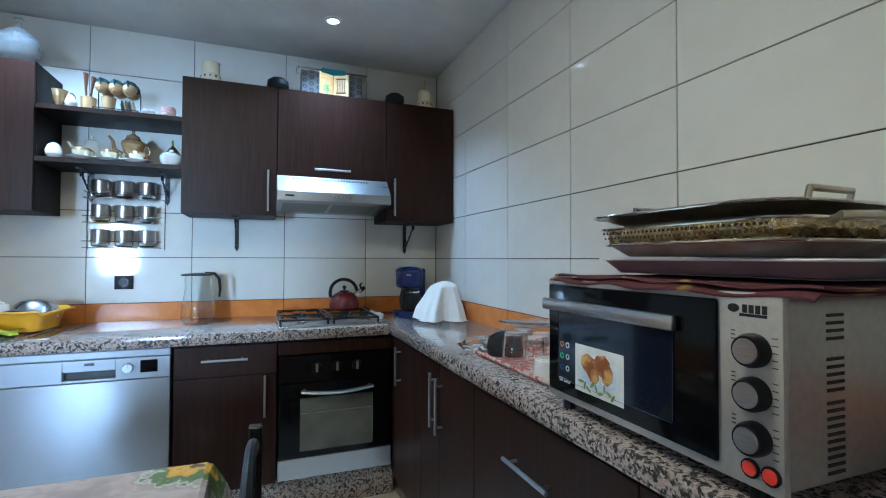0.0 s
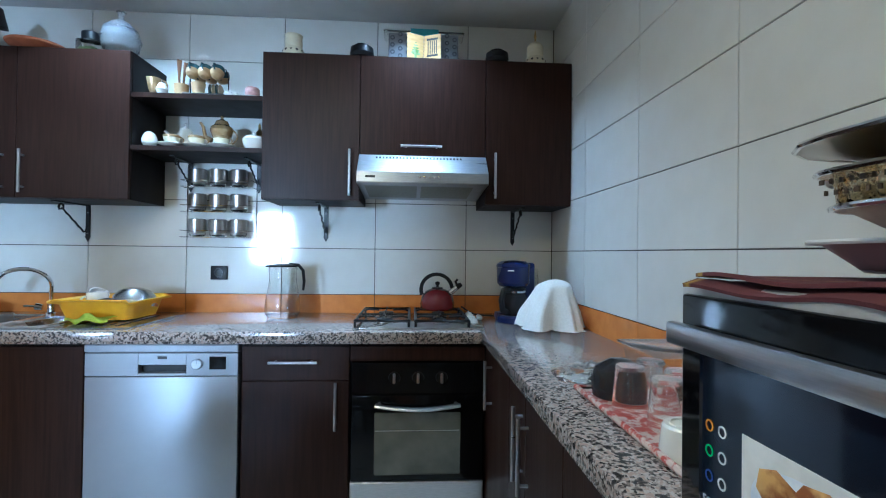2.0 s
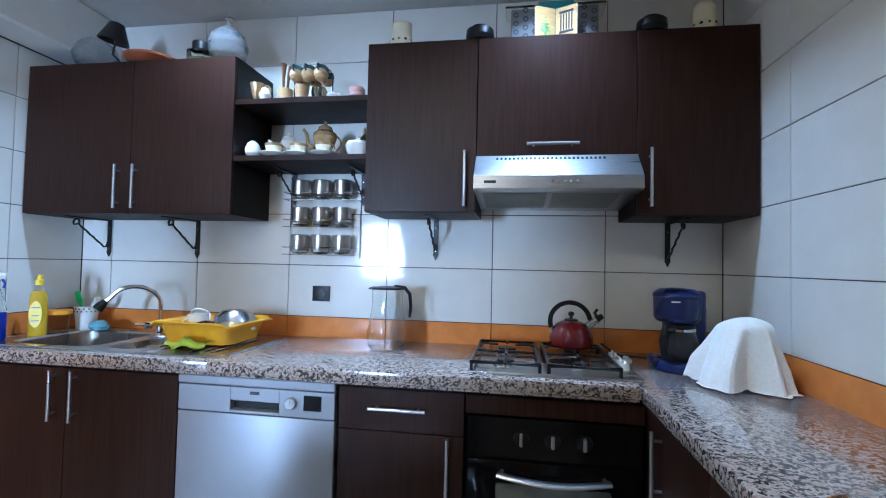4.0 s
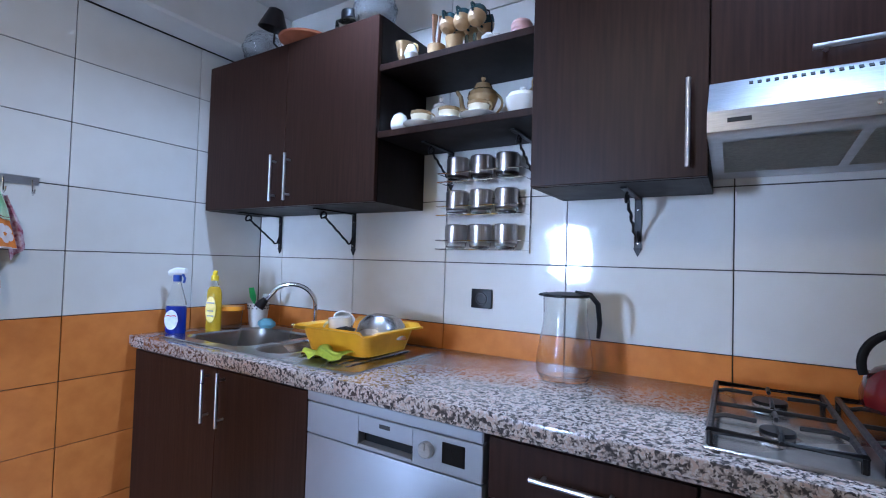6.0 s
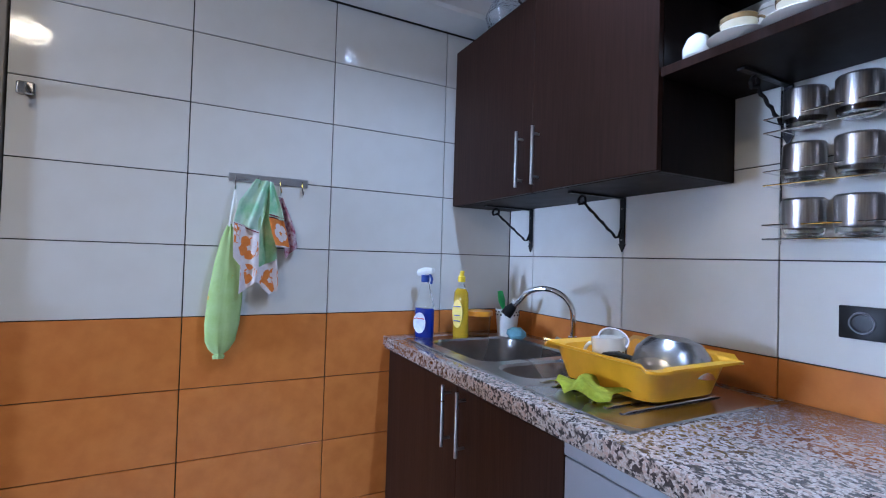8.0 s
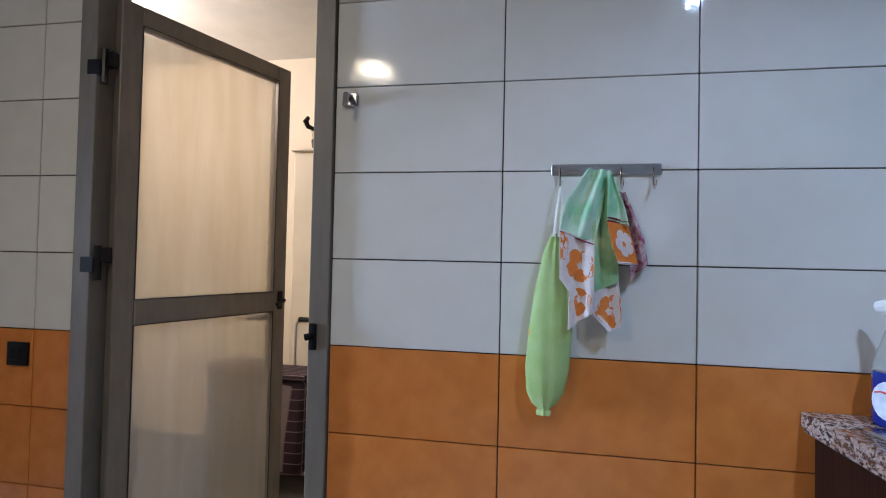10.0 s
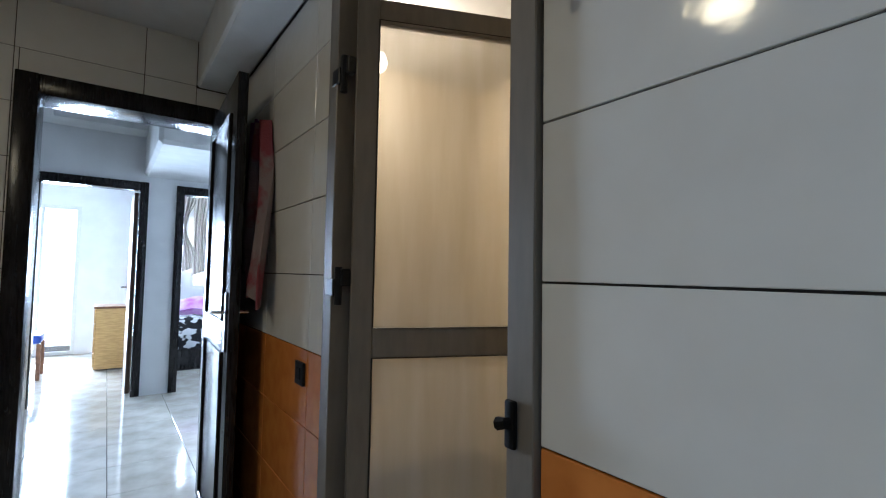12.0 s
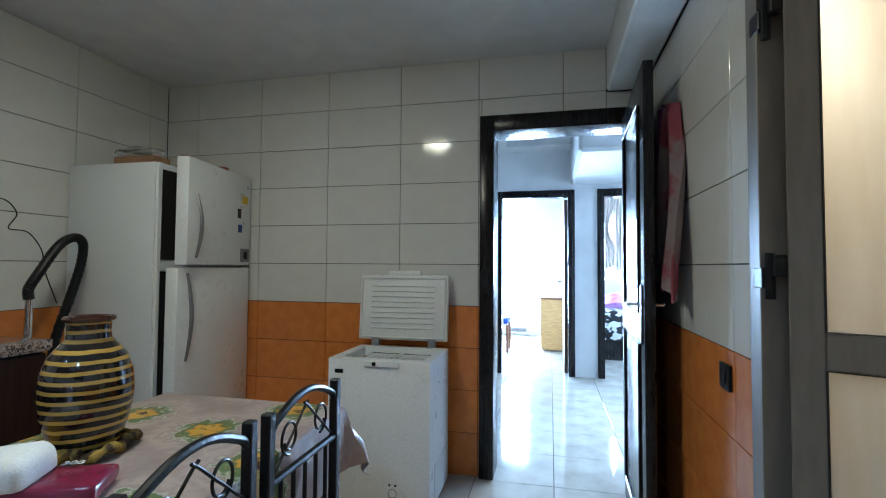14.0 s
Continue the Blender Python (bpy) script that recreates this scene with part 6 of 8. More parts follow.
def flower_texture(scale):
    def build(N, L, co):
        v = N.new("ShaderNodeTexVoronoi")
        v.inputs["Scale"].default_value = scale
        v.inputs["Randomness"].default_value = 0.55
        n = N.new("ShaderNodeTexNoise")
        n.inputs["Scale"].default_value, n.inputs["Detail"].default_value = scale * 6, 2
        L.new(co, n.inputs["Vector"])
        L.new(co, v.inputs["Vector"])
        a = N.new("ShaderNodeMath")
        a.operation = "MULTIPLY_ADD"
        L.new(n.outputs[0], a.inputs[0])
        a.inputs[1].default_value = 0.55
        L.new(v.outputs["Distance"], a.inputs[2])
        return a.outputs[0]
    return build


GREENBAG = ramp_mat("green_spotted_fabric", [(0.0, (0.62, 0.28, 0.05)), (0.45, (0.60, 0.36, 0.08)), (0.48, (0.36, 0.52, 0.17)), (1.0, (0.42, 0.58, 0.24))], flower_texture(16), 0.9)
MINT = mat("mint_towel", (0.55, 0.74, 0.58), 0.95, scale=14, second=(0.28, 0.62, 0.36), low=0.4, high=0.56, bump=0.3, bump_scale=300, sheen=0.3)
ORFLOWER = ramp_mat("orange_flower_towel", [(0.0, (0.75, 0.24, 0.03)), (0.52, (0.74, 0.22, 0.03)), (0.56, (0.80, 0.70, 0.66)), (1.0, (0.80, 0.72, 0.69))], flower_texture(10), 0.95)
WHITEFLOWER = ramp_mat("white_flower_towel", [(0.0, (0.80, 0.72, 0.69)), (0.46, (0.80, 0.72, 0.69)), (0.50, (0.72, 0.22, 0.03)), (1.0, (0.66, 0.19, 0.03))], flower_texture(11), 0.95)
CHECK = mat("maroon_checked_cloth", (0.62, 0.48, 0.50), 0.95, scale=60, second=(0.30, 0.06, 0.10), bump=0.2)

t = thing("bag_holder", "green spotted fabric carrier-bag holder on a hook", "bag holder", (XL + 0.06, -1.235, 0.86))
bm = shape()
prof = [(0.0, 0.004), (0.018, 0.0), (0.020, 0.010), (0.015, 0.016), (0.032, 0.030), (0.048, 0.06), (0.056, 0.12), (0.056, 0.22), (0.046, 0.33), (0.030, 0.42), (0.012, 0.47), (0.0, 0.475)]
lathe(bm, prof, m=Matrix.Translation((XL + 0.030, -1.235, 0.855)) @ Matrix.Diagonal((0.48, 1.0, 1, 1)), seg=40)
for v in bm.verts:
    a = math.atan2(v.co.y + 1.235, v.co.x - XL - 0.030)
    k = 0.0022 * math.sin(a * 5 + v.co.z * 11)
    v.co += Vector((math.cos(a) * k, math.sin(a) * k + 0.05 * (v.co.z - 1.1), 0))
part("sleeve", bm, GREENBAG, t)
bm = shape()
for s in (-0.006, 0.006):
    tube(bm, [(XL + 0.05, -1.225 + s, 1.32), (XL + 0.035, -1.216 + s, 1.40), (XL + 0.030, -1.214, 1.456)], 0.004, 6, 0.4)
part("strap", bm, WHITECLOTH, t)


def draped(left, right, x, waves, depth=0.008):
    """A fold of cloth between two edges, given in mm along and below the hook rail."""
    def at(edge, v):
        k = min(int(v * (len(edge) - 1)), len(edge) - 2)
        w = v * (len(edge) - 1) - k
        return [edge[k][i] * (1 - w) + edge[k + 1][i] * w for i in (0, 1)]

    def f(u, v):
        (a, b), (c, d) = at(left, v), at(right, v)
        return Vector((XL + x + depth * math.sin((u * waves + 0.15) * 2 * math.pi + v), -1.238 + 0.001 * (a + (c - a) * u), 1.50 - 0.001 * (b + (d - b) * u)))
    return f


def flower(f, u0, v0, ru, rv, material, parent, turn=0.0, label=""):
    """Five printed petals lying on the cloth."""
    bm = shape()
    for k in range(5):
        a = turn + k * 2 * math.pi / 5
        ring = []
        for i in range(14):
            b = 2 * math.pi * i / 14
            r = 0.56 + 0.40 * math.cos(b)
            w = 0.36 * math.sin(b) * (1.15 + 0.35 * math.cos(b))
            du, dv = r * math.cos(a) - w * math.sin(a), r * math.sin(a) + w * math.cos(a)
            p = f(min(0.98, max(0.02, u0 + ru * du)), min(0.98, max(0.02, v0 + rv * dv)))
            ring.append(bm.verts.new(p + Vector((0.0035, 0, 0))))
        bm.faces.new(ring)
    return part("printed_flower", bm, material, parent, label)


# The mint cloth darkened, so the middle fold looks shaded behind the front one.
MINT_SHADED = mat("shaded_green_towel", (0.46, 0.60, 0.34), 0.95, scale=16, second=(0.26, 0.48, 0.24), low=0.4, high=0.6, bump=0.3, bump_scale=300, sheen=0.3)
PINKWHITE = mat("pale_border_cotton", (0.74, 0.68, 0.68), 0.95, scale=60, second=(0.68, 0.60, 0.60), bump=0.3, bump_scale=300, sheen=0.3)
ORANGEC = mat("orange_print_cotton", (0.72, 0.23, 0.035), 0.95, scale=70, second=(0.64, 0.18, 0.025), bump=0.3, bump_scale=300, sheen=0.2)
STRIPE = mat("maroon_print_cotton", (0.25, 0.03, 0.06), 0.95, scale=70)
t = thing("tea_towel", "mint green tea towel with orange flower border", "towel", (XL + 0.05, -1.12, 1.09))
bm = shape()
sheet(bm, draped([(87, 6), (34, 91), (20, 164)], [(138, 12), (122, 130), (104, 196)], 0.060, 1.6, 0.011), 24, 20, 0.003)
part("front_fold", bm, MINT, t)
f = draped([(20, 162), (20, 225), (21, 288), (45, 318), (43, 415)], [(104, 194), (105, 240), (104, 290), (105, 330), (102, 372)], 0.063, 1.1, 0.008)
bm = shape()
sheet(bm, f, 20, 28, 0.003)
p = part("front_border", bm, PINKWHITE, t, "white border with orange flowers")
flower(f, 0.62, 0.34, 0.44, 0.21, ORANGEC, p, 0.3, "orange flower print")
flower(f, 0.06, 0.16, 0.24, 0.16, ORANGEC, p, 0.9, "orange flower print")
flower(f, 0.45, 0.80, 0.50, 0.16, ORANGEC, p, 1.3, "orange flower print")
bm = shape()
sheet(bm, draped([(20, 166), (20, 169)], [(104, 199), (104, 202)], 0.0670, 1.1, 0.008), 20, 2, 0.001)
part("printed_stripe", bm, STRIPE, t, "thin maroon stripe")
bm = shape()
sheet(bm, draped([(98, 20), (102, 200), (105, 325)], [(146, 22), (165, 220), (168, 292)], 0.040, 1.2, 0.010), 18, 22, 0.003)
part("middle_fold", bm, MINT_SHADED, t, "mint green fold, coloured as if shaded")
f = draped([(105, 323), (104, 375), (145, 420)], [(168, 290), (175, 340), (178, 405)], 0.041, 1.0, 0.007)
bm = shape()
sheet(bm, f, 16, 14, 0.003)
p = part("lower_border", bm, PINKWHITE, t)
flower(f, 0.55, 0.62, 0.52, 0.42, ORANGEC, p, 0.5, "orange flower print")
bm = shape()
sheet(bm, draped([(136, 14), (134, 90), (134, 142)], [(146, 16), (178, 106), (188, 152)], 0.064, 0.8, 0.009), 16, 16, 0.003)
part("back_fold", bm, MINT, t)
for k in (0, 8):
    bm = shape()
    sheet(bm, draped([(134, 130 + k), (134, 134 + k)], [(184, 138 + k), (185, 142 + k)], 0.0675, 0.8, 0.009), 14, 2, 0.001)
    part("printed_stripe", bm, STRIPE, t, "thin maroon stripe")
f = draped([(134, 142), (147, 200), (162, 244)], [(188, 151), (200, 200), (210, 246)], 0.065, 0.7, 0.007)
bm = shape()
sheet(bm, f, 14, 14, 0.003)
p = part("back_border", bm, ORANGEC, t, "orange border with a white flower")
flower(f, 0.58, 0.48, 0.42, 0.36, PINKWHITE, p, 0.6, "white flower print")
bm = shape()
sheet(bm, draped([(160, 241), (162, 246)], [(209, 243), (211, 249)], 0.0655, 0.7, 0.007), 14, 2, 0.003)
part("hem", bm, PINKWHITE, t, "white hem")
bm = shape()
sheet(bm, draped([(172, 62), (186, 180), (200, 288)], [(184, 64), (232, 180), (243, 245)], 0.024, 1.3, 0.010), 14, 20, 0.003)
solid("checked_cloth", bm, CHECK, "maroon checked cloth hanging behind the towel", "cloth")
t = thing("door_catch", "grey metal door catch on the tiles", "door catch", (XL, -1.806, 1.68))
bm = shape()
box(bm, XL + 0.001, XL + 0.012, -1.83, -1.785, 1.69, 1.73, 0.004)
part("plate", bm, SINKSTEEL, t)
bm = shape()
tube(bm, [(XL + 0.012, -1.806, 1.715), (XL + 0.045, -1.806, 1.712), (XL + 0.05, -1.806, 1.68)], 0.009, 8)
part("catch", bm, SINKSTEEL, t)


# ---- ceiling lights ----
for dx, dy in DOWNLIGHTS:
    t = thing("downlight", "small recessed white downlight, switched on", "ceiling light", (dx, dy, H - 0.012), group="downlights")
    bm = shape()
    lathe(bm, [(0.030, -0.001), (0.044, -0.002), (0.046, -0.007), (0.030, -0.010)], (dx, dy, H), 24)
    part("trim_ring", bm, WHITEP, t)
    bm = shape()
    lathe(bm, [(0, -0.003), (0.029, -0.003), (0.029, -0.001), (0, -0.001)], (dx, dy, H), 24)
    part("lens", bm, LIGHTEMIT, t, "glowing cool lens")
t = thing("ceiling_lamp", "round ceiling lamp with warm frosted glass, switched on", "ceiling light", (0.46, -2.28, 2.44))
bm = shape()
lathe(bm, [(0, 0), (0.15, 0), (0.155, -0.012), (0.14, -0.014)], (0.46, -2.28, H), 32)
part("base", bm, WHITEP, t)
bm = shape()
lathe(bm, [(0.138, -0.014), (0.12, -0.040), (0.07, -0.058), (0, -0.064)], (0.46, -2.28, H), 32)
part("glass_shade", bm, WARMEMIT, t, "glowing warm glass", shadow=False)

# ---- table with its cloth, vase and chairs ----
TX0, TX1, TY0, TY1, TZ = 0.03, 0.765, -2.90, -1.72, 0.745


def cloth_texture(N, L, co):
    sep = N.new("ShaderNodeSeparateXYZ")
    L.new(co, sep.inputs[0])
    mp = N.new("ShaderNodeMapping")
    mp.inputs["Rotation"].default_value = (0, 0, radians(25))
    L.new(co, mp.inputs[0])
    v = N.new("ShaderNodeTexVoronoi")
    v.voronoi_dimensions = "2D"
    v.inputs["Scale"].default_value, v.inputs["Randomness"].default_value = 3.2, 0.3
    L.new(mp.outputs[0], v.inputs["Vector"])
    n = N.new("ShaderNodeTexNoise")
    n.inputs["Scale"].default_value, n.inputs["Detail"].default_value = 34, 3
    L.new(co, n.inputs["Vector"])
    a = N.new("ShaderNodeMath")
    a.operation = "MULTIPLY_ADD"
    a.inputs[1].default_value = 0.42
    L.new(n.outputs[0], a.inputs[0])
    L.new(v.outputs["Distance"], a.inputs[2])
    return a.outputs[0]


CLOTH = ramp_mat("sunflower_print_cloth", [(0.0, (0.05, 0.02, 0.008)), (0.25, (0.07, 0.03, 0.01)), (0.27, (0.60, 0.36, 0.03)), (0.35, (0.55, 0.27, 0.02)), (0.385, (0.07, 0.12, 0.03)),
                                           (0.46, (0.12, 0.17, 0.06)), (0.485, (0.50, 0.49, 0.42)), (0.52, (0.31, 0.235, 0.21)), (0.62, (0.43, 0.345, 0.31)), (0.75, (0.33, 0.255, 0.235)), (1.0, (0.26, 0.20, 0.18))], cloth_texture, 0.38, 0.12)
t = thing("dining_table", "rectangular dining table with slim black legs", "table", ((TX0 + TX1) / 2, (TY0 + TY1) / 2, 0))
bm = shape()
box(bm, TX0 + 0.01, TX1 - 0.01, TY0 + 0.01, TY1 - 0.01, TZ - 0.03, TZ - 0.002, 0.004)
part("tabletop", bm, BROWNWOOD, t)
for x in (TX0 + 0.06, TX1 - 0.06):
    for y in (TY0 + 0.06, TY1 - 0.06):
        bm = shape()
        box(bm, x - 0.02, x + 0.02, y - 0.02, y + 0.02, 0, TZ - 0.03, 0.003)
        part("leg", bm, IRON, t)
bm = shape()


def cloth_point(u, v):
    """Flat on the top, falling in soft folds past the edges."""
    ext = 0.20
    sx, sy = TX0 - ext + (TX1 - TX0 + 2 * ext) * u, TY0 - ext + (TY1 - TY0 + 2 * ext) * v
    ox = max(TX0 - sx, sx - TX1, 0.0)
    oy = max(TY0 - sy, sy - TY1, 0.0)
    x, y = min(max(sx, TX0), TX1), min(max(sy, TY0), TY1)
    if ox or oy:
        k = 0.020 + 0.010 * math.sin((sx + sy) * 26)
        o = max(ox, oy)
        s = min(1, o * 9)
        if ox:
            x += (k * s + 0.04 * o + (0.22 * ox if oy else 0)) * (1 if sx > TX1 else -1)
        if oy:
            y += (k * s + 0.04 * o + (0.22 * oy if ox else 0)) * (1 if sy > TY1 else -1)
        return Vector((x, y, TZ + 0.003 - max(0, o - 0.004) - 0.3 * min(ox, oy)))
    return Vector((x, y, TZ + 0.003))


sheet(bm, cloth_point, 60, 80, 0.003)
solid("tablecloth", bm, CLOTH, "tablecloth printed with sunflowers on taupe", "tablecloth")


def stripe_texture(N, L, co):
    sep = N.new("ShaderNodeSeparateXYZ")
    L.new(co, sep.inputs[0])
    n = N.new("ShaderNodeTexNoise")
    n.inputs["Scale"].default_value = 9
    L.new(co, n.inputs["Vector"])
    a = N.new("ShaderNodeMath")
    a.operation = "MULTIPLY_ADD"
    a.inputs[1].default_value = 0.012
    L.new(n.outputs[0], a.inputs[0])
    L.new(sep.outputs[2], a.inputs[2])
    b = N.new("ShaderNodeMath")
    b.operation = "MULTIPLY"
    b.inputs[1].default_value = 1 / 0.0235
    L.new(a.outputs[0], b.inputs[0])
    f = N.new("ShaderNodeMath")
    f.operation = "FRACT"
    L.new(b.outputs[0], f.inputs[0])
    return f.outputs[0]


STRIPES = ramp_mat("black_and_ochre_striped_glaze", [(0.0, (0.012, 0.010, 0.010)), (0.56, (0.46, 0.29, 0.055)), (0.92, (0.40, 0.25, 0.05)), (0.96, (0.012, 0.010, 0.010))], stripe_texture, 0.12, 0.6, interp="CONSTANT")
t = thing("striped_vase", "large glazed vase with black and ochre stripes", "vase", (0.512, -2.376, TZ))
vx, vy, vz = 0.512, -2.376, TZ + 0.006
bm = shape()
lathe(bm, [(0.0000, 0.0000), (0.0688, 0.0000), (0.0740, 0.0109), (0.0886, 0.0600), (0.1006, 0.1090), (0.1049, 0.1580), (0.1006, 0.2071), (0.0860, 0.2485), (0.0636, 0.2769), (0.0507, 0.2921), (0.0482, 0.3074), (0.0490, 0.3357), (0.0447, 0.3357), (0.0439, 0.2998), (0.0688, 0.2561), (0.0774, 0.1090), (0.0000, 0.0218)], (vx, vy, vz), 44)
part("body", bm, STRIPES, t)
bm = shape()
lathe(bm, [(0.0482, 0.3346), (0.0568, 0.3390), (0.0593, 0.3444), (0.0559, 0.3499), (0.0464, 0.3466), (0.0447, 0.3346)], (vx, vy, vz), 40)
part("rim", bm, mat("dark_brown_glaze", (0.06, 0.022, 0.012), 0.15, scale=15, coat=0.5), t, "dark brown glazed rim")
SCARF = mat("gold_brown_scarf", (0.30, 0.20, 0.03), 0.8, scale=26, second=(0.05, 0.03, 0.015), low=0.42, high=0.55, bump=0.3)
bm = shape()
tube(bm, [(vx + (0.098 + 0.012 * math.sin(5 * a)) * math.cos(a), vy + (0.098 + 0.012 * math.sin(5 * a)) * math.sin(a), vz + 0.018 + 0.008 * math.sin(7 * a)) for a in [2 * math.pi * i / 48 for i in range(48)]], [0.015 + 0.005 * math.sin(i * 2.3) for i in range(48)], 10, 0.8, closed=True)
solid("scarf_ring", bm, SCARF, "gold and brown patterned scarf wound round the vase foot", "scarf")
turned("amber_plate", "amber glass plate on the tablecloth", "plate", [(0, 0), (0.04, 0), (0.070, 0.014), (0.075, 0.018), (0.070, 0.018), (0.04, 0.006), (0, 0.006)], (0.575, -2.195, TZ + 0.006), mat("amber_glass", (0.55, 0.30, 0.04), 0.08, scale=10, coat=0.5), 32)
t = thing("tissue_pack", "pack of white tissues in a crimson plastic wrapper", "tissues", (0.36, -2.16, TZ))
CRIMSON = mat("crimson_wrapper", (0.22, 0.015, 0.06), 0.25, scale=14, second=(0.16, 0.01, 0.04), coat=0.4, bump=0.25, bump_scale=30)
bm = shape()
M = Matrix.Translation((0.365, -2.165, TZ + 0.006)) @ Matrix.Rotation(radians(25), 4, "Z")
box(bm, -0.12, 0.12, -0.06, 0.06, 0, 0.040, 0.014, 3)
for v in bm.verts:
    v.co += 0.006 * noise.noise_vector(v.co * 22)
    v.co.z = max(v.co.z, 0)
bm.transform(M)
w = part("wrapper", bm, CRIMSON, t)
bm = shape()
box(bm, 0.0, 0.14, -0.055, 0.085, 0.03, 0.10, 0.028, 4)
for v in bm.verts:
    v.co += 0.008 * noise.noise_vector(v.co * 20)
bm.transform(M)
part("tissue_block", bm, WHITECLOTH, t)
text("words", "300", M @ Matrix.Translation((-0.03, -0.045, 0.047)) @ Matrix.Rotation(radians(180), 4, "Z"), 0.03, PRINTW, w)


def chair(x, y, rz):
    """Seat faces local +x; the back stands at local x 0, 0.34 wide."""
    t = thing("dining_chair", "black metal dining chair with curled wire back", "chair", (x, y, 0), rz, group="dining chairs", local=True)
    w, hh = 0.17, 0.90
    for s in (-1, 1):
        bm = shape()
        box(bm, -0.013, 0.013, s * w - 0.013, s * w + 0.013, 0, hh, 0.003)
        part("back_post", bm, IRON, t)
        bm = shape()
        box(bm, 0.36, 0.385, s * w - 0.0125, s * w + 0.0125, 0, 0.44, 0.003)
        part("leg", bm, IRON, t)
        bm = shape()
        rod(bm, (0.0, s * w, 0.43), (0.37, s * w, 0.43), 0.010, 8)
        part("seat_rail", bm, IRON, t)
    bm = shape()
    tube(bm, [(0, -w + 0.005, hh - 0.055)] + [(0, -w + 2 * w * i / 14, hh - 0.045 + 0.055 * math.sin(math.pi * i / 14)) for i in range(1, 14)] + [(0, w - 0.005, hh - 0.055)], 0.010, 8)
    part("top_rail", bm, IRON, t, "arched black top rail")
    bm = shape()
    rod(bm, (0, -w, hh - 0.165), (0, w, hh - 0.165), 0.010, 8)
    part("middle_rail", bm, IRON, t)
    bm = shape()
    for s in (-1, 1):
        pts = [(0, s * (0.078 + (0.038 - 0.0006 * k) * math.cos(radians(18 * k - 90))), hh - 0.085 + (0.042 - 0.0006 * k) * math.sin(radians(18 * k - 90))) for k in range(25)]
        tube(bm, pts, 0.0038, 6)
        pts = [(0, s * (0.155 - 0.165 * k / 18), hh - 0.155 + 0.135 * (0.5 - 0.5 * math.cos(math.pi * k / 18)) + 0.012 * math.sin(2 * math.pi * k / 18)) for k in range(19)]
        tube(bm, pts, 0.0038, 6)
    part("wire_scroll", bm, IRON, t, "curled black wire scroll")
    for i in range(5):
        bm = shape()
        yy = -w + 2 * w * (i + 1) / 6
        rod(bm, (0, yy, 0.45), (0, yy, hh - 0.165), 0.006, 8)
        part("spindle", bm, IRON, t)
    bm = shape()
    box(bm, 0.0, 0.39, -w - 0.012, w + 0.012, 0.44, 0.475, 0.014, 3)
    part("seat", bm, mat("black_seat_vinyl", (0.02, 0.02, 0.02), 0.5, scale=40, bump=0.1) if "black_seat_vinyl" not in MATS else MATS["black_seat_vinyl"], t, "black padded seat")
    return t


c0 = chair(-0.045, -2.51, 0)
copy_thing(c0, pose(-0.045, -2.115, 0, 0, 0, 3))
copy_thing(c0, pose(0.862, -2.12, 0, 0, 0, 178))

# ---- refrigerator in the corner ----
FX0, FX1, FY0, FY1, FH = 1.365, 1.965, -4.13, -3.45, 1.79
t = thing("refrigerator", "tall white two-door refrigerator, both doors slightly ajar", "refrigerator", ((FX0 + FX1) / 2, (FY0 + FY1) / 2, 0))
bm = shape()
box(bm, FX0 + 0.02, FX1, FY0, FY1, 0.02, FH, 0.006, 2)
part("body", bm, FRIDGE_SIDE, t, "white side panels, toned down as if shaded")
for z0, z1 in ((1.262, 1.755), (0.10, 1.20)):
    bm = shape()
    box(bm, FX0 + 0.0145, FX0 + 0.0195, FY0 + 0.05, FY1 - 0.04, z0, z1)
    part("dark_interior", bm, RUBBER, t, "dark unlit interior")
bm = shape()
box(bm, FX0, FX0 + 0.018, FY1 - 0.03, FY1 - 0.002, 0.03, FH - 0.004, 0.003)
box(bm, FX0, FX0 + 0.018, FY0, FY1 - 0.03, 1.205, 1.255, 0.003)
part("front_frame", bm, FRIDGE, t)


GREYTRIM = mat("grey_metallic_trim", (0.27, 0.27, 0.28), 0.35, 0.5, scale=40)


def fridge_door(z0, z1, ajar, out, grip0, grip1):
    h = Vector((FX0 - 0.005, FY0 + 0.01, 0))
    R = Matrix.Translation(h) @ Matrix.Rotation(radians(ajar), 4, "Z")
    L = FY1 - FY0 - 0.005
    bm = shape()
    box(bm, -out, -0.004, 0, L, z0, z1, 0.008, 2)
    bm.transform(R)
    d = part("door", bm, FRIDGE, t, "white textured door")
    bm = shape()
    pts = [R @ Vector((-out - 0.003 - 0.030 * math.sin(math.pi * i / 10), L - 0.075, grip0 + (grip1 - grip0) * i / 10)) for i in range(11)]
    tube(bm, pts, [0.008 + 0.005 * math.sin(math.pi * i / 10) for i in range(11)], 8, 0.7)
    part("handle", bm, GREYTRIM, d, "curved grey metallic handle")
    bm = shape()
    box(bm, -0.004, 0.0, 0.02, L - 0.02, z0 + 0.02, z1 - 0.02)
    bm.transform(R)
    part("seal", bm, RUBBER, d)
    return d, R, L


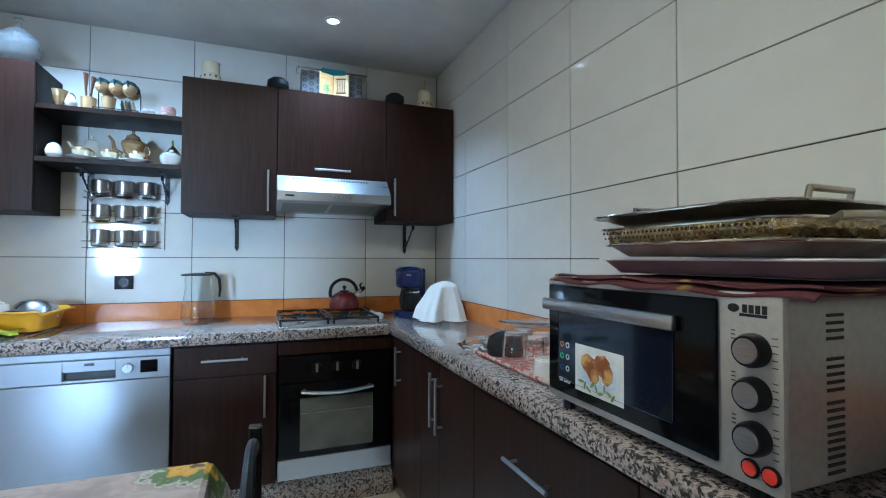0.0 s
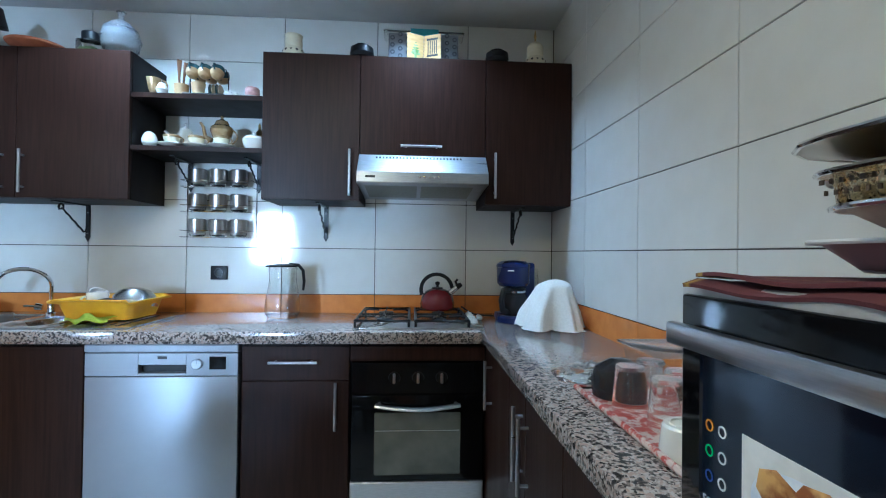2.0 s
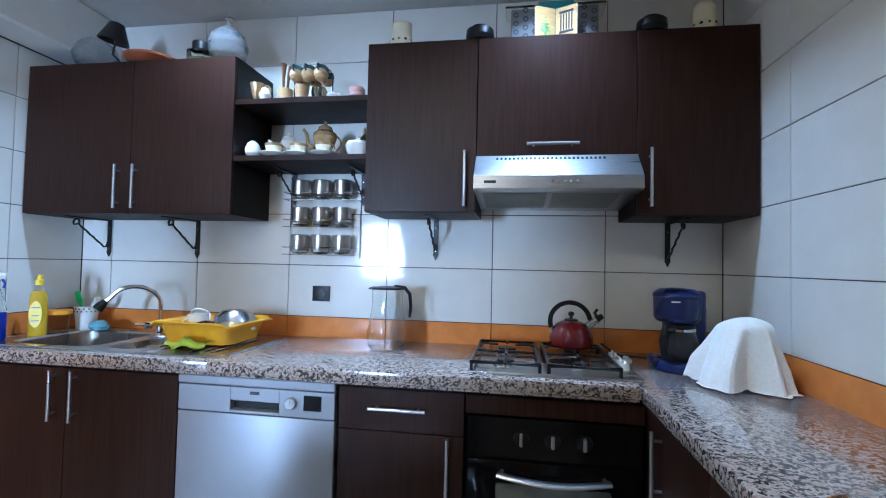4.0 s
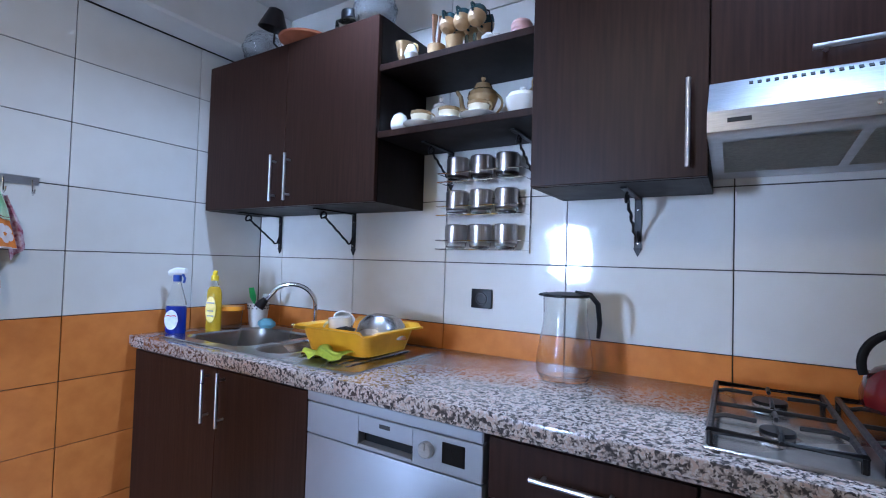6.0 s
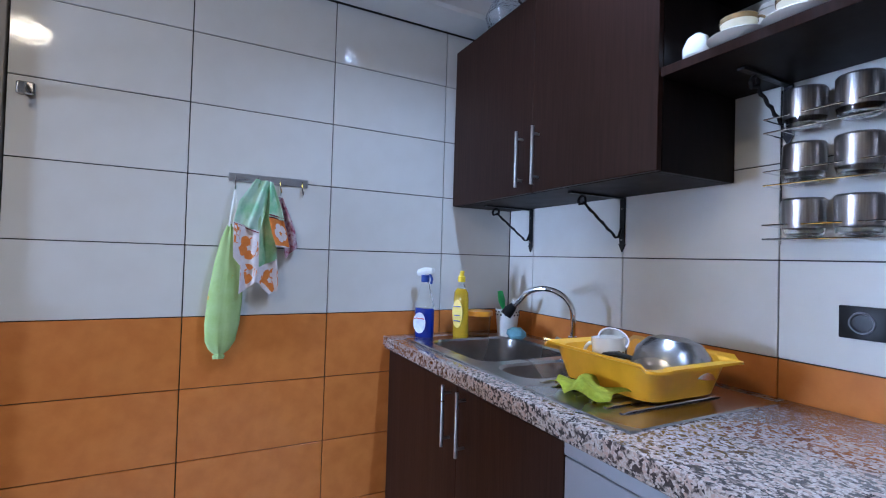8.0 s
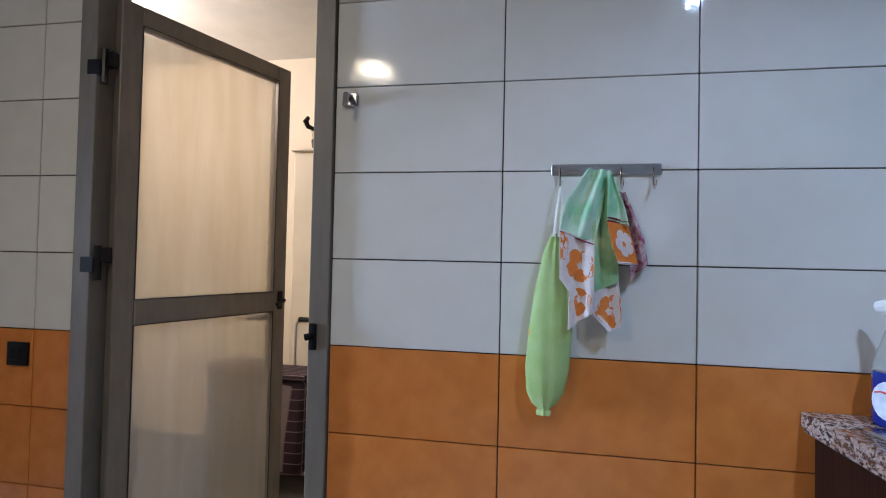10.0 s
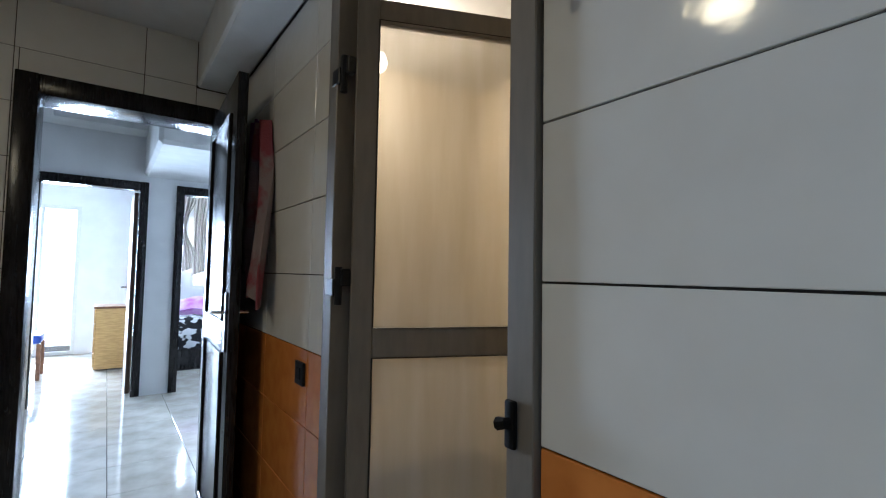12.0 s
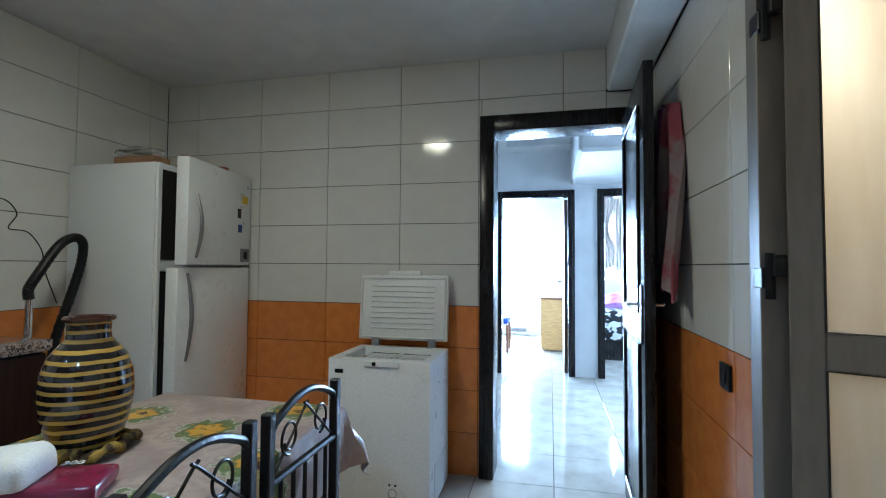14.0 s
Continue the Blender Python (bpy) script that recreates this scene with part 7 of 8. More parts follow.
d, R, L_ = fridge_door(1.236, 1.815, 8.5, 0.075, 1.275, 1.62)
for nm, lab, y, z, w, hh, mt in (("display", "grey display panel with dark screen", 0.075, 1.30, 0.11, 0.085, GREYTRIM), ("magnet", "yellow printed magnet", 0.085, 1.66, 0.075, 0.05, YELCAP),
                                 ("magnet", "round white magnet", 0.125, 1.675, 0.035, 0.05, CERAMIC), ("magnet", "black animal-shaped magnet", 0.15, 1.565, 0.04, 0.06, BLACKP),
                                 ("magnet", "small blue picture magnet", 0.14, 1.47, 0.045, 0.05, LABELB), ("badge", "small grey badge", 0.05, 1.745, 0.02, 0.02, STEEL)):
    bm = shape()
    box(bm, -0.0785, -0.0745, y - w / 2, y + w / 2, z - hh / 2, z + hh / 2, 0.0015)
    bm.transform(R)
    part(nm, bm, mt, d, lab)
bm = shape()
box(bm, -0.0805, -0.0786, 0.050, 0.090, 1.275, 1.325)
bm.transform(R)
part("screen", bm, BLACKGLASS, d)
fridge_door(0.06, 1.222, 4.5, 0.075, 0.72, 1.19)
for x in (FX0 + 0.06, FX1 - 0.06):
    for y in (FY0 + 0.06, FY1 - 0.06):
        bm = shape()
        lathe(bm, [(0, 0), (0.02, 0), (0.018, 0.025), (0, 0.025)], (x, y, 0), 10)
        part("foot", bm, BLACKP, t)
# on the refrigerator
bm = shape()
box(bm, 1.45, 1.72, -3.62, -3.50, FH, FH + 0.05, 0.004)
solid("cardboard_box", bm, mat("brown_cardboard", (0.30, 0.17, 0.09), 0.8, scale=20), "low brown cardboard box on the refrigerator", "box")
bm = shape()
lathe(bm, [(0, 0), (0.10, 0.004), (0.13, 0.03), (0.09, 0.05), (0, 0.055)], m=Matrix.Translation((1.60, -3.56, FH + 0.051)) @ Matrix.Diagonal((1.2, 0.6, 1, 1)), seg=18)
for v in bm.verts:
    v.co += 0.02 * noise.noise_vector(v.co * 14)
    v.co.z = max(v.co.z, FH + 0.052)
solid("plastic_wrap", bm, CLEARP, "crumpled clear plastic sheet on the cardboard box", "plastic", shadow=False)
turned("tagine_lid", "terracotta tagine lid on the refrigerator", "tagine", [(0.10, 0), (0.085, 0.015), (0.04, 0.045), (0.028, 0.07), (0.034, 0.095), (0.036, 0.10), (0, 0.10), (0, 0.09), (0.03, 0.05), (0.095, 0)], (1.46, -3.75, FH), TERRA)
turned("clay_pot", "small terracotta pot on the refrigerator", "pot", [(0, 0), (0.035, 0), (0.05, 0.03), (0.04, 0.06), (0.042, 0.075), (0.036, 0.075), (0, 0.02)], (1.40, -3.98, FH), TERRA)

# ---- chest freezer with its lid up ----
t = thing("chest_freezer", "small white chest freezer with raised lid", "freezer", (0.17, -3.82, 0))
CX0, CX1, CY0, CY1, CH = -0.10, 0.445, -4.03, -3.61, 0.765
bm = shape()
w = 0.055
box(bm, CX0, CX1, CY1 - w, CY1, 0.03, CH, 0.008, 2)
box(bm, CX0, CX1, CY0, CY0 + w, 0.03, CH, 0.008, 2)
box(bm, CX0, CX0 + w, CY0 + w - 0.01, CY1 - w + 0.01, 0.03, CH - 0.001, 0.006)
box(bm, CX1 - w, CX1, CY0 + w - 0.01, CY1 - w + 0.01, 0.03, CH - 0.001, 0.006)
box(bm, CX0 + w - 0.01, CX1 - w + 0.01, CY0 + w - 0.01, CY1 - w + 0.01, 0.03, 0.2)
part("body", bm, FRIDGE, t)
bm = shape()
box(bm, CX0 + 0.16, CX1 - 0.20, CY1, CY1 + 0.012, CH - 0.035, CH - 0.004, 0.004)
f = part("latch_plate", bm, FRIDGE, t)
bm = shape()
lathe(bm, [(0, 0), (0.010, 0), (0.010, 0.006), (0, 0.007)], m=face_m((0.19, CY1 + 0.012, CH - 0.018), (-1, 0, 0), (0, 0, 1)), seg=14)
part("lock", bm, BLACKP, f)
bm = shape()
box(bm, CX1 - 0.085, CX1 - 0.04, CY1, CY1 + 0.003, CH - 0.075, CH - 0.055, 0.001)
part("badge", bm, BLACKP, t)
bm = shape()
lathe(bm, [(0.018, 0), (0.020, 0.004), (0.023, 0.004), (0.024, 0)], m=face_m((0.09, CY1, 0.115), (-1, 0, 0), (0, 0, 1)), seg=20)
part("thermostat_dial", bm, STEEL, t)
for x in (0.075, 0.105):
    bm = shape()
    lathe(bm, [(0, 0), (0.006, 0), (0.005, 0.003), (0, 0.004)], m=face_m((x, CY1, 0.155), (-1, 0, 0), (0, 0, 1)), seg=10)
    part("indicator", bm, BLACKP, t)
bm = shape()
for i in range(2):
    tube(bm, [(CX0 + 0.08 + 0.19 * i, CY0 + 0.08, CH - 0.03), (CX0 + 0.24 + 0.19 * i, CY0 + 0.08, CH - 0.03), (CX0 + 0.24 + 0.19 * i, CY1 - 0.08, CH - 0.03), (CX0 + 0.08 + 0.19 * i, CY1 - 0.08, CH - 0.03)], 0.004, 6, closed=True)
    for k in range(8):
        yy = CY0 + 0.09 + 0.03 * k
        rod(bm, (CX0 + 0.08 + 0.19 * i, yy, CH - 0.05), (CX0 + 0.24 + 0.19 * i, yy, CH - 0.05), 0.002, 5)
part("wire_basket", bm, CHROME, t)
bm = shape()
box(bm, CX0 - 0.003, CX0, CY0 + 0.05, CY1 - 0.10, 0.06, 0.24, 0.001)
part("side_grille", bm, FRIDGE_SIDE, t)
Lm = Matrix.Translation((0, -4.03, 0.80)) @ Matrix.Rotation(radians(6), 4, "X")
bm = shape()
box(bm, CX0 + 0.01, CX1 + 0.01, -0.035, 0.012, 0.0, 0.385, 0.010, 2)
bm.transform(Lm)
lid = part("lid", bm, FRIDGE, t, "raised insulated lid")
bm = shape()
for i in range(9):
    tube(bm, [(CX0 + 0.09, 0.013, 0.07 + 0.031 * i), (CX1 - 0.07, 0.013, 0.07 + 0.031 * i)], 0.010, 6, 0.5)
bm.transform(Lm)
part("lid_ribs", bm, FRIDGE, lid)
bm = shape()
tube(bm, [(CX0 + 0.025, 0.013, 0.015), (CX1 - 0.005, 0.013, 0.015), (CX1 - 0.005, 0.013, 0.365), (CX0 + 0.025, 0.013, 0.365)], 0.009, 6, closed=True)
bm.transform(Lm)
part("lid_seal", bm, FRIDGE_SIDE, lid, "grey lid gasket")
bm = shape()
box(bm, CX0 + 0.18, CX1 - 0.16, -0.02, 0.012, 0.383, 0.412, 0.006, 2)
bm.transform(Lm)
part("lid_handle", bm, FRIDGE, lid)
for x in (CX0 + 0.10, CX1 - 0.10):
    bm = shape()
    box(bm, x - 0.022, x + 0.022, -4.05, -4.01, CH - 0.01, 0.82, 0.004)
    part("hinge", bm, STEEL, t)

# ---- vacuum hose and wall cable ----
t = thing("vacuum_cleaner", "vacuum cleaner with black hose and steel tube", "vacuum cleaner", (1.75, -3.2, 0))
bm = shape()
lathe(bm, [(0, 0.02), (0.13, 0.02), (0.15, 0.05), (0.15, 0.16), (0.12, 0.24), (0.05, 0.28), (0, 0.285)], (1.78, -3.25, 0), 24)
part("body", bm, BLACKP, t)
for s in (-1, 1):
    bm = shape()
    lathe(bm, [(0, -0.015), (0.05, -0.015), (0.05, 0.015), (0, 0.015)], m=Matrix.Translation((1.78, -3.25 + 0.13 * s, 0.05)) @ Matrix.Rotation(radians(90), 4, "X"), seg=18)
    part("wheel", bm, BLACKP, t)
hp = [(1.72, -3.09, 1.07), (1.715, -3.085, 1.12), (1.70, -3.12, 1.20), (1.70, -3.19, 1.31), (1.70, -3.245, 1.36), (1.70, -3.30, 1.37), (1.71, -3.335, 1.33), (1.72, -3.33, 1.22), (1.73, -3.29, 1.06), (1.75, -3.24, 0.85), (1.77, -3.22, 0.55), (1.78, -3.23, 0.27)]


def smooth(pts, n):
    P = [Vector(p) for p in pts]
    P = [P[0] * 2 - P[1]] + P + [P[-1] * 2 - P[-2]]
    out = []
    for i in range(1, len(P) - 2):
        for k in range(n):
            s = k / n
            a, b, c, d = P[i - 1:i + 3]
            out.append(0.5 * ((2 * b) + (c - a) * s + (2 * a - 5 * b + 4 * c - d) * s * s + (3 * b - a - 3 * c + d) * s ** 3))
    return out + [P[-2]]


sp = smooth(hp, 10)
bm = shape()
tube(bm, sp, [0.022 + (0.0015 if i % 2 else -0.001) for i in range(len(sp))], 12)
part("hose", bm, BLACKP, t, "black ribbed hose")
bm = shape()
rod(bm, (1.72, -3.09, 1.09), (1.73, -3.10, 0.30), 0.016, 14)
part("steel_tube", bm, CHROME, t, "chrome wand")
bm = shape()
tube(bm, smooth([(XR - 0.004, -2.75, 1.80), (XR - 0.004, -2.90, 1.66), (XR - 0.004, -3.05, 1.56), (XR - 0.004, -3.15, 1.555), (XR - 0.004, -3.205, 1.49), (XR - 0.004, -3.17, 1.415), (XR - 0.004, -3.26, 1.40), (XR - 0.004, -3.33, 1.31), (XR - 0.004, -3.35, 1.2), (XR - 0.004, -3.42, 1.02)], 8), 0.0028, 6)
solid("wall_cable", bm, BLACKP, "thin black cable looped along the tiles", "cable")


# ---- kitchen door, casing and the coat behind it ----
def casing(name, x0, x1, z1, yface, label, w=0.085, depth=0.20, t=0.03, sides=(True, True)):
    """A black door surround: jambs and head; x0..x1 is its outer width."""
    d = thing(name, label, "door frame", ((x0 + x1) / 2, yface, 0), kind="structure")
    if sides[0]:
        bm = shape()
        box(bm, x0, x0 + w, yface - depth, yface + t, 0, z1, 0.006, 2)
        part("jamb", bm, BLACKWOOD, d)
    if sides[1]:
        bm = shape()
        box(bm, x1 - w, x1, yface - depth, yface + t, 0, z1, 0.006, 2)
        part("jamb", bm, BLACKWOOD, d)
    bm = shape()
    box(bm, x0 + (w if sides[0] else 0) - 0.001, x1 - w + 0.001, yface - depth, yface + t - 0.002, z1 - w - 0.01, z1, 0.006, 2)
    part("head", bm, BLACKWOOD, d)
    return d


casing("door_1", -1.178, -0.262, 2.14, YF, "black wooden surround of the hall door")
t = thing("kitchen_door", "black stained wooden door standing open", "door", (-1.08, -3.75, 0))
Dm = Matrix.Translation((-1.085, -4.115, 0)) @ Matrix.Rotation(radians(-2.5), 4, "Z")
bm = shape()
box(bm, -0.02, 0.02, 0, 0.775, 0.012, 2.065, 0.003, 2)
bm.transform(Dm)
leaf = part("leaf", bm, BLACKWOOD, t)
for z0, z1 in ((0.16, 0.92), (1.05, 1.92)):
    bm = shape()
    for s in (-0.022, 0.022):
        tube(bm, [(s, 0.12, z0), (s, 0.655, z0), (s, 0.655, z1), (s, 0.12, z1)], 0.010, 6, 0.6, closed=True)
    bm.transform(Dm)
    part("panel_moulding", bm, BLACKWOOD, leaf)
for s in (-1, 1):
    bm = shape()
    box(bm, s * 0.0205, s * 0.0275, 0.695, 0.735, 0.93, 1.17, 0.004)
    bm.transform(Dm)
    pl = part("handle_plate", bm, BLACKP, leaf, "black handle plate")
    bm = shape()
    tube(bm, [(s * 0.027, 0.715, 1.09), (s * 0.060, 0.715, 1.09), (s * 0.068, 0.70, 1.09), (s * 0.068, 0.60, 1.085)], 0.008, 10)
    bm.transform(Dm)
    part("lever", bm, CHROME, pl, "steel lever handle")
COAT = mat("dusty_pink_fabric", (0.26, 0.06, 0.075), 0.95, scale=5, second=(0.26, 0.20, 0.20), low=0.46, high=0.54, bump=0.3, bump_scale=120)
PURPLE = mat("purple_fabric", (0.22, 0.05, 0.20), 0.95, scale=10, second=(0.12, 0.02, 0.10), bump=0.3)
bm = shape()
sheet(bm, lambda u, v: Vector((-1.155 + 0.020 * math.sin(u * 11 + v * 3) + 0.012 * math.sin(v * 5 + u * 4) + 0.035 * v, -3.42 + (u - 0.5) * (0.10 + 0.20 * min(1, v * 1.4)) + 0.07 * v, 1.90 - 0.76 * v + 0.03 * math.sin(u * 5) * v)), 26, 30, 0.006)
for v in bm.verts:
    v.co.x = max(v.co.x, XL + 0.004)
solid("apron", bm, COAT, "dusty pink and grey apron hanging behind the door", "apron")
bm = shape()
sheet(bm, lambda u, v: Vector((-1.150 + 0.014 * math.sin(u * 9 + v * 2), -3.54 + (u - 0.5) * (0.10 + 0.10 * v), 1.93 - 0.42 * v)), 18, 20, 0.006)
solid("scarf", bm, PURPLE, "purple scarf hanging behind the door", "scarf")
t = thing("wall_switch", "dark brown switch on the orange tiles", "switch", (XL, -2.916, 0.88))
bm = shape()
box(bm, XL + 0.0005, XL + 0.011, -2.955, -2.877, 0.882, 0.958, 0.003, 2)
part("plate", bm, BLACKP, t)
bm = shape()
box(bm, XL + 0.011, XL + 0.015, -2.935, -2.897, 0.90, 0.94, 0.002)
part("rocker", bm, BLACKP, t)

# ---- hall doors and what shows through them ----
casing("door_2", -0.945, -0.04, 2.125, FW, "black wooden surround of a far room", 0.075, 0.13, 0.025)
casing("door_3", -2.06, -1.19, 2.125, FW, "black wooden surround of the bedroom", 0.075, 0.13, 0.025)
t = thing("room_door", "white-lit wooden door standing open", "door", (-0.86, -7.3, 0))
bm = shape()
box(bm, -0.868, -0.83, -7.72, -7.02, 0.01, 2.03, 0.003)
leaf = part("leaf", bm, mat("brown_door_wood", (0.14, 0.08, 0.05), 0.4, scale=14, stretch=(4, 4, 0.4)), t)
bm = shape()
tube(bm, [(-0.83, -7.64, 1.05), (-0.78, -7.64, 1.05), (-0.775, -7.55, 1.05)], 0.009, 8)
box(bm, -0.830, -0.824, -7.66, -7.62, 0.95, 1.15)
part("lever", bm, CHROME, leaf)
t = thing("chest_of_drawers", "orange-brown wooden chest of drawers", "chest", (-0.70, -8.6, 0))
bm = shape()
box(bm, -1.0, -0.55, -8.95, -8.45, 0.02, 0.76, 0.006)
part("carcass", bm, WOODEN, t)
bm = shape()
box(bm, -1.01, -0.53, -8.96, -8.43, 0.76, 0.785, 0.004)
part("top", bm, BROWNWOOD, t)
for k in range(4):
    bm = shape()
    box(bm, -0.55, -0.535, -8.93, -8.47, 0.05 + 0.178 * k, 0.215 + 0.178 * k, 0.004)
    part("drawer", bm, WOODEN, t)
t = thing("side_chair", "dark blue chair in the far room", "chair", (0.12, -8.4, 0))
bm = shape()
box(bm, -0.08, 0.34, -8.65, -8.2, 0.40, 0.50, 0.03, 2)
part("seat", bm, LABELB, t)
for x in (-0.06, 0.32):
    for y in (-8.63, -8.22):
        bm = shape()
        box(bm, x - 0.02, x + 0.02, y - 0.02, y + 0.02, 0, 0.40)
        part("leg", bm, BROWNWOOD, t)


def window(name, x0, x1, z0, z1, label, split=None):
    d = thing(name, label, "window", ((x0 + x1) / 2, -10.05, z0), kind="structure")
    for a, b, c, e in ((x0, x0 + 0.05, z0, z1), (x1 - 0.05, x1, z0, z1), (x0 + 0.05, x1 - 0.05, z1 - 0.05, z1), (x0 + 0.05, x1 - 0.05, z0, z0 + 0.05), ((x0 + x1) / 2 - 0.03, (x0 + x1) / 2 + 0.03, z0 + 0.05, z1 - 0.05)):
        bm = shape()
        box(bm, a, b, -10.07, -10.02, c, e, 0.004)
        part("frame_bar", bm, WHITEP, d)
    for a, b in ((x0 + 0.05, (x0 + x1) / 2 - 0.03), ((x0 + x1) / 2 + 0.03, x1 - 0.05)):
        bm = shape()
        box(bm, a, b, -10.05, -10.045, z0 + 0.05, z1 - 0.05)
        part("pane", bm, GLASS, d, shadow=False)


window("window_1", -0.30, 0.60, 0.0, 2.15, "bright glazed balcony door of the far room")
window("window_2", -2.90, -1.75, 0.95, 2.15, "bright bedroom window")
CURTAIN = mat("sheer_cream_curtain", (0.70, 0.64, 0.56), 0.9, scale=40, second=(0.62, 0.55, 0.47), bump=0.2)
for xx, s in ((-1.45, 1), (-1.75, 1)):
    bm = shape()
    sheet(bm, lambda u, v: Vector((xx - 0.36 * u * (1 - 0.5 * math.sin(math.pi * min(1, v * 1.1)) ** 2 * u), -9.85 + 0.03 * math.sin(u * 40), 2.5 - 1.35 * v + 0.15 * u * v)), 40, 16, 0.004)
    solid("curtain", bm, CURTAIN, "gathered sheer cream curtain at the bedroom window", "curtain", group="bedroom curtains")
ZIGZAG = mat("black_white_pattern_blanket", (0.66, 0.66, 0.66), 0.9, scale=9, second=(0.015, 0.015, 0.018), low=0.47, high=0.52, stretch=(1, 1, 1.6), detail=1)
t = thing("bed", "bed with black and white patterned blanket", "bed", (-1.75, -8.6, 0))
bm = shape()
box(bm, -2.75, -1.25, -9.55, -8.0, 0.0, 0.28, 0.01)
part("base", bm, BLACKWOOD, t)
bm = shape()
box(bm, -2.76, -1.24, -9.56, -7.985, 0.24, 0.66, 0.06, 3)
part("blanket", bm, ZIGZAG, t)
bm = shape()
lathe(bm, [(0, 0), (0.25, 0.01), (0.34, 0.08), (0.25, 0.20), (0.1, 0.26), (0, 0.27)], m=Matrix.Translation((-1.65, -8.5, 0.655)) @ Matrix.Diagonal((1.2, 0.9, 0.9, 1)), seg=24)
for v in bm.verts:
    v.co += 0.05 * noise.noise_vector(v.co * 6)
    v.co.z = max(v.co.z, 0.656)
solid("duvet", bm, mat("magenta_lilac_bedding", (0.50, 0.16, 0.50), 0.9, scale=7, second=(0.62, 0.45, 0.62)), "crumpled magenta and lilac duvet on the bed", "duvet")
t = thing("double_socket", "dark double socket on the far room wall", "socket", (-1.0, -9.2, 1.0))
bm = shape()
box(bm, -1.019, -1.010, -9.6, -9.4, 1.0, 1.09, 0.003)
part("plate", bm, BLACKP, t)

# ---- pantry: aluminium door frame, glazed leaf, pots and trolley ----
MATTEBLACK = mat("matte_black_hardware", (0.006, 0.006, 0.006), 0.7, spec=0.15, scale=60)
t = thing("door_4", "grey anodised aluminium frame of the pantry door", "door frame", (XL - 0.02, -2.29, 0), kind="structure")
for y0, y1 in ((-1.916, -1.857), (-2.718, -2.655)):
    bm = shape()
    box(bm, XL - 0.115, XL + 0.012, y0, y1, 0, 2.238, 0.002)
    part("jamb", bm, ALU, t)
bm = shape()
box(bm, XL - 0.115, XL + 0.010, -2.655, -1.916, 2.178, 2.238, 0.002)
part("head", bm, ALU, t)
bm = shape()
box(bm, XL + 0.012, XL + 0.022, -1.911, -1.889, 0.987, 1.063, 0.004, 2)
tube(bm, [(XL + 0.018, -1.900, 1.028), (XL + 0.028, -1.902, 1.028), (XL + 0.029, -1.916, 1.024)], [0.008, 0.009, 0.011], 8)
part("strike", bm, MATTEBLACK, t, "black door pull on the jamb")
t = thing("pantry_door", "aluminium framed pantry door with clear panes, standing open", "door", (-1.5, -2.5, 0))
Pm = Matrix.Translation((-1.215, -2.625, 0)) @ Matrix.Rotation(math.atan2(0.26, -0.63), 4, "Z")
PL, PZ0, PZ1 = 0.685, 0.02, 2.085
RAIL = (1.012, 1.098)
for nm, a, b, c, e in (("stile", 0, 0.065, PZ0, PZ1), ("stile", PL - 0.065, PL, PZ0, PZ1), ("rail", 0.065, PL - 0.065, PZ1 - 0.065, PZ1), ("rail", 0.065, PL - 0.065, RAIL[0], RAIL[1]), ("rail", 0.065, PL - 0.065, PZ0, PZ0 + 0.08)):
    bm = shape()
    box(bm, a, b, -0.02, 0.02, c, e, 0.003)
    bm.transform(Pm)
    part(nm, bm, ALU, t)
for c, e in ((PZ0 + 0.08, RAIL[0]), (RAIL[1], PZ1 - 0.065)):
    bm = shape()
    box(bm, 0.065, PL - 0.065, -0.002, 0.002, c, e)
    bm.transform(Pm)
    gl = part("pane", bm, FROST, t, "clear door glass", shadow=False)
    bm = shape()
    for s in (-0.0215, 0.0215):
        tube(bm, [(0.065, s, c), (PL - 0.065, s, c), (PL - 0.065, s, e), (0.065, s, e)], 0.0028, 4, closed=True)
    bm.transform(Pm)
    part("gasket", bm, RUBBER, gl, "black rubber gasket")
for s in (-1, 1):
    bm = shape()
    box(bm, PL - 0.045, PL - 0.020, s * 0.021, s * 0.030, 1.02, 1.10, 0.003)
    tube(bm, [(PL - 0.032, s * 0.030, 1.06), (PL - 0.032, s * 0.052, 1.06), (PL - 0.075, s * 0.060, 1.045)], 0.009, 8)
    bm.transform(Pm)
    part("handle", bm, BLACKP, t, "black lever handle")
for z in (0.35, 1.22, 1.85):
    bm = shape()
    rod(bm, (XL - 0.003, -2.640, z - 0.055), (XL - 0.003, -2.640, z + 0.055), 0.011, 10)
    box(bm, XL - 0.004, XL + 0.014, -2.69, -2.640, z - 0.03, z + 0.02, 0.003)
    box(bm, XL - 0.03, XL - 0.003, -2.642, -2.612, z + 0.0, z + 0.05, 0.003)
    part("hinge", bm, BLACKP, t, "black barrel hinge")

t = thing("pantry_cupboard", "cream painted built-in pantry cupboard", "cupboard", (-2.63, -2.2, 0))
bm = shape()
box(bm, -2.848, -2.42, -2.62, -1.305, 0, 1.86, 0.008)
part("carcass", bm, CREAM, t)
bm = shape()
box(bm, -2.848, -2.40, -2.63, -1.305, 1.86, 1.875, 0.003)
part("top", bm, CREAM, t)
t = thing("stock_pot", "steel stock pot with black base and handle", "pot", (-2.58, -2.44, 1.875))
bm = shape()
lathe(bm, [(0, 0), (0.13, 0), (0.138, 0.072), (0.134, 0.072), (0.127, 0.004), (0, 0.004)], (-2.58, -2.44, 1.876), 30)
part("lower_pan", bm, BLACKP, t, "black pan underneath")
bm = shape()
